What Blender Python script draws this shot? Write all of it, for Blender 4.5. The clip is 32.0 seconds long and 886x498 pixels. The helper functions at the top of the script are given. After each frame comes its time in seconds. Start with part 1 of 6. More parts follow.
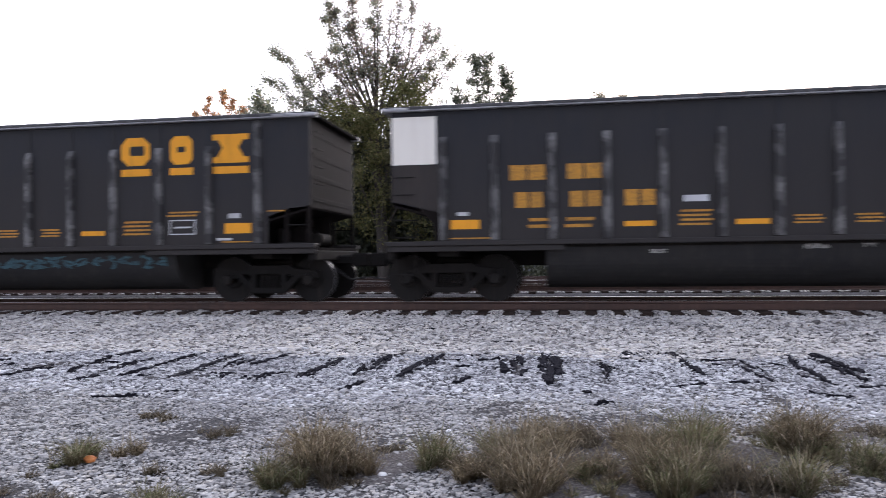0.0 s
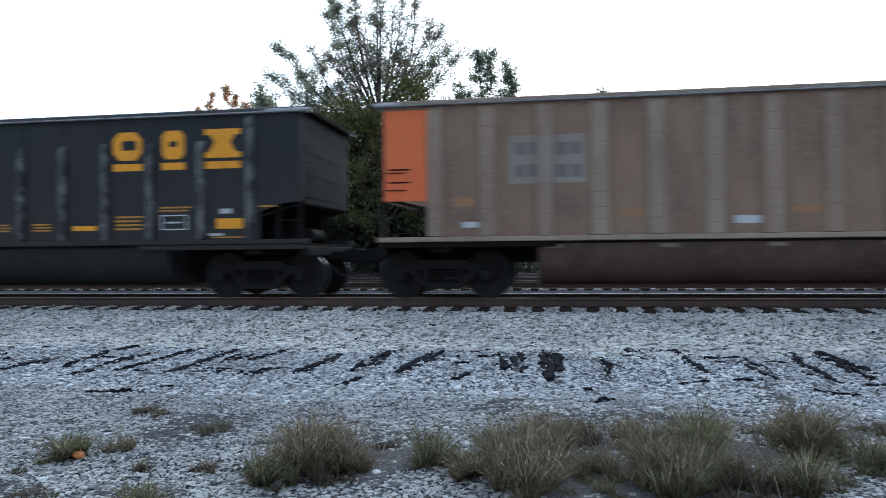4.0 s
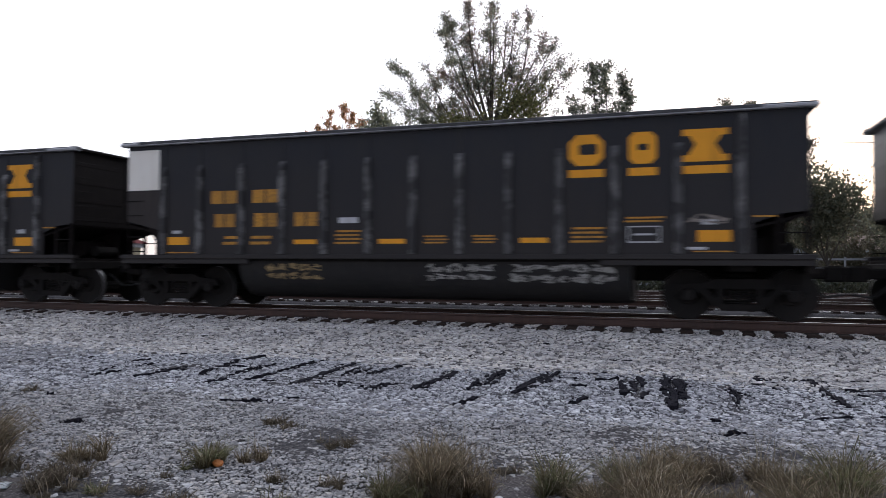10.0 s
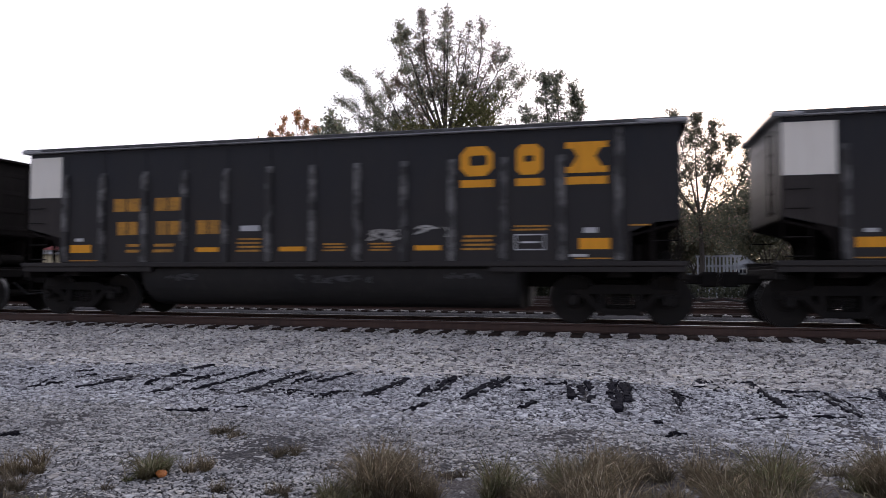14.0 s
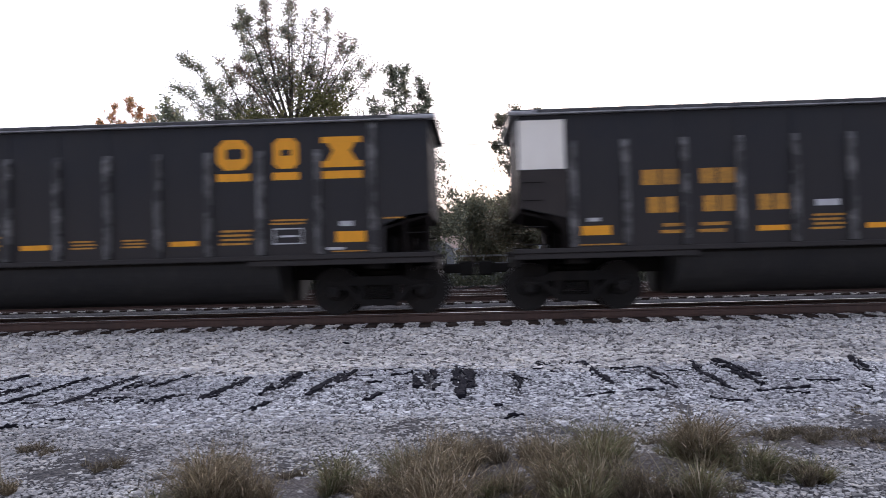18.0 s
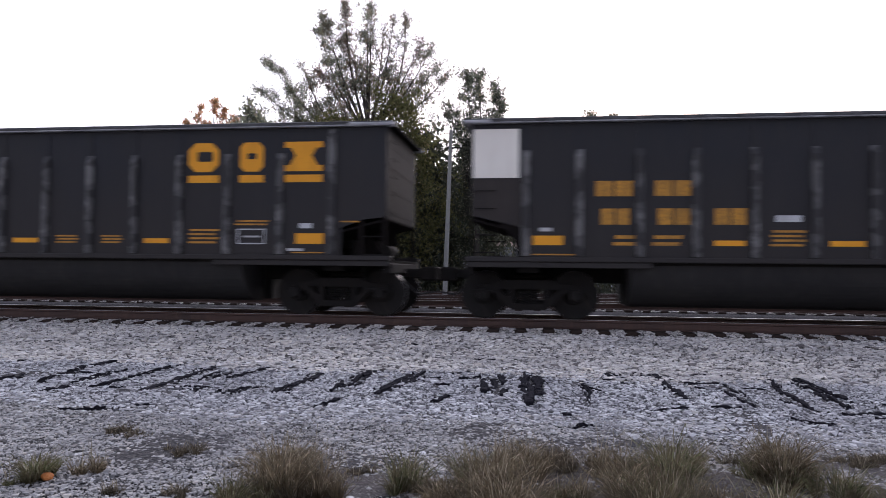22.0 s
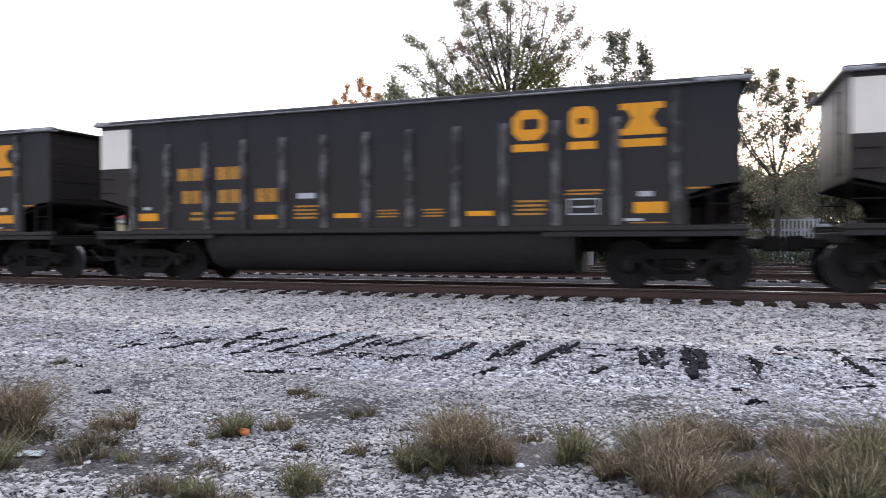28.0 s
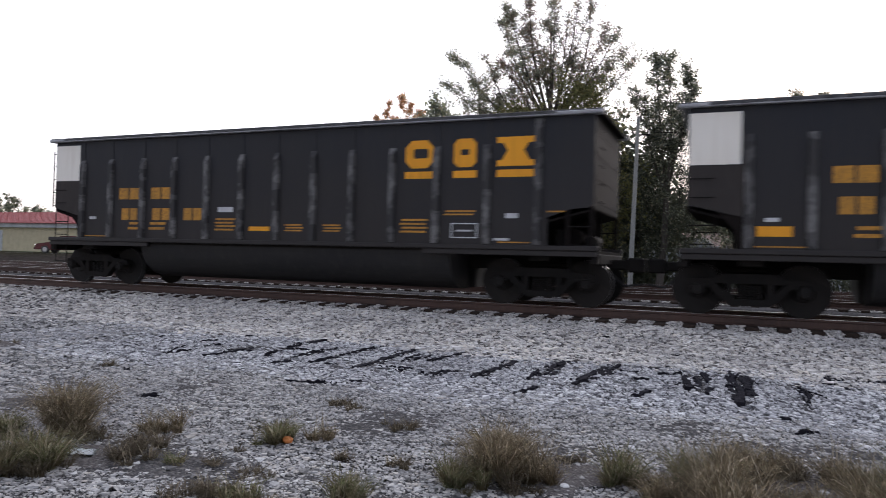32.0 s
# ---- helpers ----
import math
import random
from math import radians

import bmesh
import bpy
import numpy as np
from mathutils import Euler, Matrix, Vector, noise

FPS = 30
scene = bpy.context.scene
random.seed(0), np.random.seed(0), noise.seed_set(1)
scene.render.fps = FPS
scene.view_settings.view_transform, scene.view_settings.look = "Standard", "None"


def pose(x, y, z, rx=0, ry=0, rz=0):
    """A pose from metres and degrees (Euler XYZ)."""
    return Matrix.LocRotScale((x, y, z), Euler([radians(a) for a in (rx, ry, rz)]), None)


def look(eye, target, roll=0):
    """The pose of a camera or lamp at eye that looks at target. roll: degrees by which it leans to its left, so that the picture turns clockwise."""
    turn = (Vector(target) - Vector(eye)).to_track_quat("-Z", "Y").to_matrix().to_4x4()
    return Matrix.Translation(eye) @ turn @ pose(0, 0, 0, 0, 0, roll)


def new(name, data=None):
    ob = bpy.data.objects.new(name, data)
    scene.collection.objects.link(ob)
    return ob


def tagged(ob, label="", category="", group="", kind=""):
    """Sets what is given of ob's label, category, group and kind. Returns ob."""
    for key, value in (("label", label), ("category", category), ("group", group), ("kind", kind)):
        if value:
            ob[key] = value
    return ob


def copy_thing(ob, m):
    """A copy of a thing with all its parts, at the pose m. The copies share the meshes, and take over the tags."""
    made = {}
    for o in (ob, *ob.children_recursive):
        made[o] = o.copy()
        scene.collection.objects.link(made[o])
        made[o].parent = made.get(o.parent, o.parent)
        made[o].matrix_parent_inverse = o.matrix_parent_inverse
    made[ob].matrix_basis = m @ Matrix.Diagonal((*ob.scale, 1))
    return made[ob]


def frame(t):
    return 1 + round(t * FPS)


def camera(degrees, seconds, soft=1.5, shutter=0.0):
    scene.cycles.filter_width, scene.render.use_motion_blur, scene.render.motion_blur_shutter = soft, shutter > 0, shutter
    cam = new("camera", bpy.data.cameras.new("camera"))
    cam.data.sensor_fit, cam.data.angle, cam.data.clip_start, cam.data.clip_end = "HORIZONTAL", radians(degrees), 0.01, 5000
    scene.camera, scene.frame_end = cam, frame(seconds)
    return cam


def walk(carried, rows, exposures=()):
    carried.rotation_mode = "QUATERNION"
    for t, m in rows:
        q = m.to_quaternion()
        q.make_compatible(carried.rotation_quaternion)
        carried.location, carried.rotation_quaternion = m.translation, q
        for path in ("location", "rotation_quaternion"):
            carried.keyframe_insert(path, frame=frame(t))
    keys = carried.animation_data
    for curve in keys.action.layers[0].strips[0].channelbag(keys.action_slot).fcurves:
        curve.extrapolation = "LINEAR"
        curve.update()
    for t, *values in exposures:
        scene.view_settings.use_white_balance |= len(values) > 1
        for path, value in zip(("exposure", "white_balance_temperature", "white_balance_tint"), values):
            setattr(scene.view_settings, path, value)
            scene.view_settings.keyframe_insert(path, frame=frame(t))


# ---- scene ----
cam = camera(65.0, 32.0, soft=0.6, shutter=0.35)
# seconds, eye, target, roll
PATH = [
    (0, (0.041, -0.06, 1.343), (-0.267, 1.915, 1.365), -0.7),
    (0.5, (0.075, -0.039, 1.349), (-0.093, 1.954, 1.385), -0.1),
    (1, (0.098, 0.038, 1.348), (0.032, 2.036, 1.429), 0.0),
    (1.5, (0.159, 0.145, 1.321), (0.286, 2.14, 1.375), -0.7),
    (2, (0.147, 0.116, 1.336), (0.33, 2.108, 1.339), 0.7),
    (2.5, (0.061, 0.069, 1.332), (0.082, 2.068, 1.332), -0.4),
    (3, (0.031, 0.061, 1.311), (-0.115, 2.055, 1.312), -1.2),
    (3.5, (0.025, 0.058, 1.319), (-0.212, 2.044, 1.335), -0.4),
    (4, (0.064, 0.053, 1.312), (-0.253, 2.028, 1.327), -0.5),
    (4.5, (0.014, 0.001, 1.34), (-0.438, 1.949, 1.375), -0.5),
    (6.5, (0.06, 0.049, 1.379), (-0.436, 1.987, 1.406), -0.2),
    (7, (0.026, 0.037, 1.391), (-0.423, 1.986, 1.43), -0.3),
    (7.5, (0.008, 0.029, 1.369), (-0.501, 1.963, 1.385), -0.5),
    (8, (-0.004, 0.033, 1.399), (-0.531, 1.961, 1.446), -1.3),
    (8.5, (-0.01, 0.028, 1.389), (-0.571, 1.947, 1.443), -0.6),
    (9, (-0.016, 0.03, 1.384), (-0.59, 1.944, 1.459), 0.1),
    (9.5, (-0.02, 0.027, 1.381), (-0.625, 1.933, 1.425), 0.1),
    (10, (-0.028, 0.021, 1.392), (-0.648, 1.922, 1.444), 0.3),
    (10.5, (-0.029, 0.016, 1.398), (-0.665, 1.912, 1.456), 0.3),
    (11, (-0.022, 0.02, 1.391), (-0.609, 1.931, 1.454), 1.3),
    (11.5, (-0.01, 0.012, 1.388), (-0.585, 1.927, 1.451), 0.8),
    (12, (-0.023, 0.01, 1.393), (-0.605, 1.923, 1.455), -0.6),
    (12.5, (-0.026, 0.018, 1.392), (-0.646, 1.919, 1.434), -0.0),
    (13, (0.028, 0.01, 1.396), (-0.561, 1.921, 1.449), -0.4),
    (13.5, (0.029, 0.006, 1.4), (-0.494, 1.936, 1.447), -0.2),
    (14, (0.043, -0.014, 1.385), (-0.454, 1.922, 1.459), 0.1),
    (14.5, (0.065, 0.026, 1.379), (-0.374, 1.977, 1.401), 0.3),
    (16.5, (0.128, 0.087, 1.34), (0.401, 2.068, 1.367), -1.2),
    (17, (0.121, 0.074, 1.36), (0.251, 2.069, 1.377), -0.7),
    (17.5, (0.136, 0.063, 1.365), (0.168, 2.062, 1.404), -1.2),
    (18, (0.147, 0.08, 1.369), (0.065, 2.078, 1.417), -1.5),
    (18.5, (0.139, 0.053, 1.369), (-0.026, 2.045, 1.43), -1.1),
    (19, (0.109, 0.034, 1.372), (-0.127, 2.019, 1.453), -0.4),
    (19.5, (0.111, 0.049, 1.354), (-0.172, 2.027, 1.432), -0.0),
    (20, (0.105, 0.04, 1.352), (-0.191, 2.016, 1.422), 0.2),
    (20.5, (0.097, 0.06, 1.362), (-0.137, 2.045, 1.419), 0.7),
    (21, (0.094, 0.061, 1.352), (-0.129, 2.047, 1.407), 0.9),
    (21.5, (0.092, 0.051, 1.373), (-0.218, 2.027, 1.425), 0.1),
    (22, (0.11, 0.058, 1.369), (-0.169, 2.037, 1.431), 0.6),
    (22.5, (0.088, 0.033, 1.356), (-0.251, 2.004, 1.375), 0.8),
    (23, (0.097, 0.037, 1.361), (-0.21, 2.013, 1.387), 1.0),
    (23.5, (0.084, 0.031, 1.363), (-0.236, 2.005, 1.383), 0.9),
    (24, (0.078, 0.018, 1.371), (-0.298, 1.982, 1.414), 0.3),
    (24.5, (0.067, 0.046, 1.37), (-0.261, 2.018, 1.424), 0.6),
    (26.5, (0.041, 0.053, 1.357), (-0.368, 2.011, 1.369), -0.1),
    (27, (0.031, 0.031, 1.358), (-0.452, 1.972, 1.342), -0.2),
    (27.5, (-0.022, 0.008, 1.363), (-0.585, 1.926, 1.323), -0.5),
    (28, (-0.036, 0.006, 1.371), (-0.705, 1.891, 1.348), -0.2),
    (28.5, (-0.06, 0.009, 1.371), (-0.827, 1.856, 1.387), 0.1),
    (29, (-0.066, 0.018, 1.352), (-0.853, 1.857, 1.363), 0.7),
    (29.5, (-0.077, 0.04, 1.345), (-0.949, 1.841, 1.347), 0.5),
    (30, (-0.068, 0.062, 1.342), (-0.989, 1.837, 1.324), 1.2),
    (30.5, (-0.038, 0.069, 1.343), (-1.013, 1.814, 1.268), 1.3),
    (31, (-0.104, 0.025, 1.373), (-1.052, 1.786, 1.373), 0.4),
    (31.5, (-0.136, -0.019, 1.345), (-1.02, 1.774, 1.391), 2.2),
    (32, (-0.111, -0.035, 1.355), (-0.876, 1.812, 1.38), 1.5),
]
# seconds, stops, kelvin, tint
EXPOSURES = [
    (0, 1.08, 6060, 20), (1, 0.86, 6060, 19), (2, 0.84, 6110, 18), (3, 1.08, 5840, 14), (4, 0.7, 5260, 2), (7, 0.4, 5300, 3), (8, 0.5, 5910, 12), (9, 0.41, 5960, 14), (10, 0.28, 6010, 17),
    (11, 0.22, 6060, 19), (12, 0.16, 6160, 21), (13, 0.16, 6210, 22), (14, 0.18, 6160, 22), (17, 0.42, 6060, 22), (18, 0.7, 6010, 21), (19, 0.5, 6010, 22), (20, 0.3, 6060, 23), (21, 0.43, 6010, 23), (22, 0.52, 6010, 23), (23, 0.76, 6010, 20),
    (24, 0.8, 5960, 18), (27, 0.97, 6160, 20), (28, 1.2, 6160, 18), (29, 0.98, 6180, 17), (30, 0.76, 6110, 16), (31, 0.9, 6140, 16), (32, 0.53, 6160, 17),
]
walk(cam, [(t, look(e, a, r)) for t, e, a, r in PATH], EXPOSURES)

# ---- light: pale evening sky, brightest behind the train ----
SUN_ELEVATION, SUN_AZIMUTH, CLOUD_AZIMUTH = radians(7), radians(12), radians(-10)
world = bpy.data.worlds.new("evening_sky")
scene.world = world
world.use_nodes = True
wn, wl = world.node_tree.nodes, world.node_tree.links
sky = wn.new("ShaderNodeTexSky")
sky.sky_type, sky.sun_disc = "NISHITA", False
sky.sun_elevation, sky.sun_rotation = SUN_ELEVATION, SUN_AZIMUTH
sky.air_density, sky.dust_density, sky.ozone_density = 1.0, 4.0, 1.0
# thin cloud: bright towards the low sun, dim behind and overhead
wc = wn.new("ShaderNodeTexCoord")
toward = wn.new("ShaderNodeVectorMath")
toward.operation = "DOT_PRODUCT"
toward.inputs[1].default_value = (math.sin(CLOUD_AZIMUTH), math.cos(CLOUD_AZIMUTH), 0.1)
wl.new(wc.outputs["Generated"], toward.inputs[0])
spread = wn.new("ShaderNodeMapRange")
spread.interpolation_type = "SMOOTHSTEP"
spread.inputs["From Min"].default_value, spread.inputs["From Max"].default_value = -0.15, 0.72
wl.new(toward.outputs["Value"], spread.inputs[0])
cloud = wn.new("ShaderNodeMixRGB")
cloud.inputs[1].default_value, cloud.inputs[2].default_value = (5.2, 5.6, 6.4, 1), (15.0, 15.0, 15.0, 1)
wl.new(spread.outputs[0], cloud.inputs[0])
# the last warm light low over the horizon
up = wn.new("ShaderNodeSeparateXYZ")
wl.new(wc.outputs["Generated"], up.inputs[0])
band = wn.new("ShaderNodeMapRange")
band.inputs["From Min"].default_value, band.inputs["From Max"].default_value = 0.13, 0.03
band.inputs["To Max"].default_value = 0.85
wl.new(up.outputs[2], band.inputs[0])
glow = wn.new("ShaderNodeMixRGB")
glow.inputs[2].default_value = (10.5, 9.0, 7.4, 1)
wl.new(band.outputs[0], glow.inputs[0])
wl.new(cloud.outputs[0], glow.inputs[1])
veil = wn.new("ShaderNodeMixRGB")
veil.inputs[0].default_value = 0.8
wl.new(sky.outputs[0], veil.inputs[1])
wl.new(glow.outputs[0], veil.inputs[2])
wl.new(veil.outputs[0], wn["Background"].inputs[0])
wn["Background"].inputs[1].default_value = 0.1
sun_data = bpy.data.lights.new("sun", "SUN")
sun_data.energy, sun_data.angle, sun_data.color = 0.6, radians(30), (1.0, 0.93, 0.85)
sun = new("sun", sun_data)
sun.matrix_world = look((0, 0, 60), (-60 * math.sin(SUN_AZIMUTH), -60 * math.cos(SUN_AZIMUTH), 60 - 60 * math.tan(SUN_ELEVATION + 0.2)))

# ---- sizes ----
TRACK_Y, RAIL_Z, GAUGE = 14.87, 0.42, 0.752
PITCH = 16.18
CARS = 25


def travelled(t):
    """Metres gone by the train's reference end, slowing from 12.1 to 11.3 m/s."""
    return -3.0586 + t * (12.12068 + t * (-0.0060669 + t * (-3.37916e-4 + t * (4.0049e-7 + t * 9.922e-8))))


# ---- materials ----
class Nodes:
    def __init__(self, name, rough=0.8, metal=0.0):
        self.mat = bpy.data.materials.new(name)
        self.mat.use_nodes = True
        self.tree = self.mat.node_tree
        self.bsdf = self.tree.nodes["Principled BSDF"]
        self.bsdf.inputs["Roughness"].default_value = rough
        self.bsdf.inputs["Metallic"].default_value = metal
        self.at = self.node("ShaderNodeTexCoord").outputs["Object"]

    def node(self, kind, **values):
        n = self.tree.nodes.new(kind)
        for k, v in values.items():
            n.inputs[k.replace("_", " ")].default_value = v
        return n

    def link(self, a, b):
        self.tree.links.new(a, b)

    def stretch(self, x, y, z, src=None):
        m = self.node("ShaderNodeMapping")
        m.inputs["Scale"].default_value = (x, y, z)
        self.link(src or self.at, m.inputs[0])
        return m.outputs[0]

    def noise(self, scale, detail=4.0, rough=0.6, src=None):
        n = self.node("ShaderNodeTexNoise", Scale=scale, Detail=detail, Roughness=rough)
        self.link(src or self.at, n.inputs["Vector"])
        return n.outputs["Fac"]

    def ramp(self, fac, *stops):
        r = self.node("ShaderNodeValToRGB")
        e = r.color_ramp.elements
        while len(e) < len(stops):
            e.new(0.5)
        for el, (p, c) in zip(e, stops):
            el.position = p
            el.color = (*c, 1) if len(c) == 3 else c
        self.link(fac, r.inputs[0])
        return r.outputs[0]

    def mix(self, fac, a, b, mode="MIX"):
        m = self.node("ShaderNodeMixRGB")
        m.blend_type = mode
        for sock, v in zip(m.inputs, (fac, a, b)):
            if isinstance(v, (int, float)):
                sock.default_value = v
            elif isinstance(v, tuple):
                sock.default_value = (*v, 1)
            else:
                self.link(v, sock)
        return m.outputs[0]

    def color(self, c):
        self.link(c, self.bsdf.inputs["Base Color"])
        return self

    def bump(self, height, strength=0.4, distance=0.02):
        b = self.node("ShaderNodeBump", Strength=strength, Distance=distance)
        self.link(height, b.inputs["Height"])
        self.link(b.outputs[0], self.bsdf.inputs["Normal"])
        return self

    def rough(self, fac, lo, hi):
        m = self.node("ShaderNodeMapRange")
        m.inputs["To Min"].default_value, m.inputs["To Max"].default_value = lo, hi
        self.link(fac, m.inputs[0])
        self.link(m.outputs[0], self.bsdf.inputs["Roughness"])
        return self

    def random(self):
        return self.node("ShaderNodeObjectInfo").outputs["Random"]

    def shifted(self):
        """Each object takes its own stretch of the pattern."""
        k = self.node("ShaderNodeVectorMath")
        k.operation = "MULTIPLY_ADD"
        self.link(self.random(), k.inputs[0])
        k.inputs[1].default_value = (61.0, 37.0, 53.0)
        self.link(self.at, k.inputs[2])
        self.at = k.outputs[0]
        return self

    def island(self):
        return self.node("ShaderNodeNewGeometry").outputs["Random Per Island"]


def g(v):
    return (v, v, v)


def painted(name, base, worn, streak, rough=(0.45, 0.75), wear=(0.62, 0.78), bump=0.15, gloss=0.4, low_tone=None, reach=(4.3, 1.9, 0.8)):
    """Weathered paint: broad fading, downward streaks, small worn spots; the last two arguments mix in another colour
    low down, as grime, old paint or painted sheen.
    """
    n = Nodes(name).shifted()
    broad = n.noise(0.7, 3)
    run = n.noise(3.0, 5, src=n.stretch(2.6, 2.6, 0.25))
    fine = n.noise(22, 5)
    c = n.mix(n.ramp(broad, (0.35, g(0)), (0.7, g(1))), base, streak)
    c = n.mix(n.ramp(run, (0.5, g(0)), (0.8, g(0.75))), c, worn)
    c = n.mix(n.ramp(fine, (wear[0], g(0)), (wear[1], g(0.8))), c, worn)
    if low_tone:
        sep, ragged_z = n.node("ShaderNodeSeparateXYZ"), n.node("ShaderNodeMath")
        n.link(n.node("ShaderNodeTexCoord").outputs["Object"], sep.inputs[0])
        ragged_z.operation = "MULTIPLY_ADD"
        ragged_z.inputs[1].default_value = 1.6
        n.link(run, ragged_z.inputs[0])
        n.link(sep.outputs[2], ragged_z.inputs[2])
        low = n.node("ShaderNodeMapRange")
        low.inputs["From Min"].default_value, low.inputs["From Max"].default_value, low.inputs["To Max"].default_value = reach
        n.link(ragged_z.outputs[0], low.inputs[0])
        c = n.mix(low.outputs[0], c, n.mix(fine, low_tone, tuple(1.5 * v for v in low_tone)))
    n.bsdf.inputs["Specular IOR Level"].default_value = gloss
    return n.color(c).rough(run, *rough).bump(fine, bump, 0.01).mat


# brown low grime, also painting in the sky sheen's fade down the sides
BLACK_PAINT = painted("black_car_paint", (0.0085, 0.0102, 0.0155), (0.026, 0.0245, 0.0245), (0.0145, 0.0138, 0.0152), rough=(0.45, 0.75), low_tone=(0.0185, 0.0152, 0.0135))


def rib_material():
    """Ribs rubbed down to grey primer in short lengths."""
    n = Nodes("worn_rib_paint").shifted()
    patch = n.noise(1.0, 2, 0.5, n.stretch(3.1, 0.01, 2.3))
    bite = n.noise(1.0, 3, 0.6, n.stretch(9.0, 0.01, 6.5))
    fine = n.noise(18, 5)
    c = n.mix(n.ramp(patch, (0.46, g(0)), (0.475, g(0.42)), (0.58, g(0.48)), (0.595, g(1))), (0.0215, 0.0205, 0.0215), (0.145, 0.142, 0.138))
    c = n.mix(n.ramp(bite, (0.54, g(0)), (0.6, g(0.6))), c, (0.026, 0.024, 0.023))
    c = n.mix(n.ramp(fine, (0.5, g(0)), (0.75, g(0.4))), c, (0.042, 0.038, 0.036))
    return n.color(c).rough(fine, 0.5, 0.8).bump(fine, 0.2, 0.01).mat


RIB_PAINT = rib_material()
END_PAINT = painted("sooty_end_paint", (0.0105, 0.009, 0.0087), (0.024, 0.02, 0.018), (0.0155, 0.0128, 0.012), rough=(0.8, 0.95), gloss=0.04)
# pale top fading to brown: sky sheen on the wall, put into the colour
LEAD_END_SHEEN = painted("rubbed_end_steel", (0.17, 0.168, 0.172), (0.26, 0.255, 0.25), (0.1, 0.095, 0.095), rough=(0.3, 0.5), gloss=0.6, low_tone=(0.022, 0.018, 0.016), reach=(4.45, 3.45, 1.0))
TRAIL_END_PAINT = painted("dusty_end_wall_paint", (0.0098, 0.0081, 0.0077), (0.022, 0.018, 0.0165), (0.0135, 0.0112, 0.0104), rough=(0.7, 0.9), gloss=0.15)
TUB_PAINT = painted("tub_paint", (0.015, 0.015, 0.016), (0.045, 0.042, 0.039), (0.023, 0.022, 0.021), rough=(0.6, 0.85))
BROWN_PAINT = painted("brown_car_paint", (0.24, 0.152, 0.098), (0.32, 0.242, 0.165), (0.16, 0.098, 0.072), wear=(0.5, 0.75))
BROWN_RIB = painted("pale_rib_paint", (0.31, 0.242, 0.18), (0.4, 0.335, 0.265), (0.23, 0.17, 0.125))
BROWN_MID_RIB = painted("faded_brown_rib_paint", (0.275, 0.2, 0.14), (0.36, 0.29, 0.215), (0.2, 0.14, 0.1), wear=(0.5, 0.7))
BROWN_DARK_RIB = painted("dirty_brown_rib_paint", (0.19, 0.14, 0.105), (0.28, 0.23, 0.18), (0.13, 0.092, 0.078), wear=(0.5, 0.7))
BROWN_TUB = painted("rusty_tub_paint", (0.1, 0.06, 0.046), (0.2, 0.14, 0.105), (0.06, 0.037, 0.03), rough=(0.35, 0.6))
ORANGE_PANEL = painted("orange_panel_paint", (0.78, 0.17, 0.04), (0.62, 0.2, 0.07), (0.66, 0.12, 0.035), wear=(0.5, 0.7))
MAROON_PANEL = painted("maroon_panel_paint", (0.4, 0.25, 0.25), (0.44, 0.35, 0.35), (0.34, 0.13, 0.135), wear=(0.5, 0.7), low_tone=(0.22, 0.04, 0.043), reach=(3.95, 3.1, 0.95))
MAROON_SILL = painted("dirty_maroon_sill_paint", (0.1, 0.03, 0.03), (0.16, 0.09, 0.08), (0.07, 0.026, 0.026), wear=(0.5, 0.7))
WHITE_PANEL = painted("cream_panel_paint", (0.88, 0.845, 0.76), (0.76, 0.71, 0.62), (0.85, 0.81, 0.72), wear=(0.7, 0.85))
CREAM_PRIMER = painted("cream_primer", (0.6, 0.54, 0.43), (0.36, 0.31, 0.24), (0.5, 0.45, 0.35), wear=(0.5, 0.7))
GREY_PATCH = painted("grey_patch_paint", (0.25, 0.21, 0.175), (0.23, 0.17, 0.125), (0.3, 0.27, 0.24), wear=(0.5, 0.7))
REPAINT_PATCH = painted("pale_repaint", (0.36, 0.35, 0.355), (0.28, 0.25, 0.23), (0.4, 0.39, 0.385), wear=(0.5, 0.7))
PATCH_TEXT = painted("faded_dark_lettering", (0.14, 0.125, 0.125), (0.22, 0.18, 0.145), (0.17, 0.15, 0.14), wear=(0.5, 0.7))
FADED_ORANGE = painted("faded_orange_paint", (0.36, 0.17, 0.075), (0.24, 0.17, 0.12), (0.3, 0.16, 0.085), wear=(0.5, 0.7))
YELLOW = painted("yellow_lettering", (0.86, 0.37, 0.012), (0.5, 0.22, 0.02), (0.78, 0.33, 0.012), wear=(0.6, 0.8))
FADED_YELLOW = painted("faded_yellow_lettering", (0.6, 0.28, 0.028), (0.2, 0.11, 0.03), (0.44, 0.21, 0.028), wear=(0.45, 0.65))
LABEL_WHITE = painted("white_stencil_paint", (0.58, 0.59, 0.61), (0.26, 0.26, 0.26), (0.45, 0.45, 0.45))
SCRAWL_WHITE = painted("pale_spray_paint", (0.46, 0.455, 0.43), (0.14, 0.135, 0.128), (0.32, 0.31, 0.29), wear=(0.48, 0.68))
SCRAWL_TEAL = painted("teal_spray_paint", (0.06, 0.15, 0.19), (0.03, 0.05, 0.058), (0.045, 0.1, 0.125), wear=(0.42, 0.6))
SCRAWL_FAINT = painted("worn_grey_spray_paint", (0.1, 0.1, 0.11), (0.035, 0.034, 0.034), (0.065, 0.065, 0.07), wear=(0.42, 0.6))
SCRAWL_DUST = painted("dusty_tan_spray_paint", (0.29, 0.25, 0.215), (0.09, 0.076, 0.066), (0.19, 0.16, 0.138), wear=(0.46, 0.64))
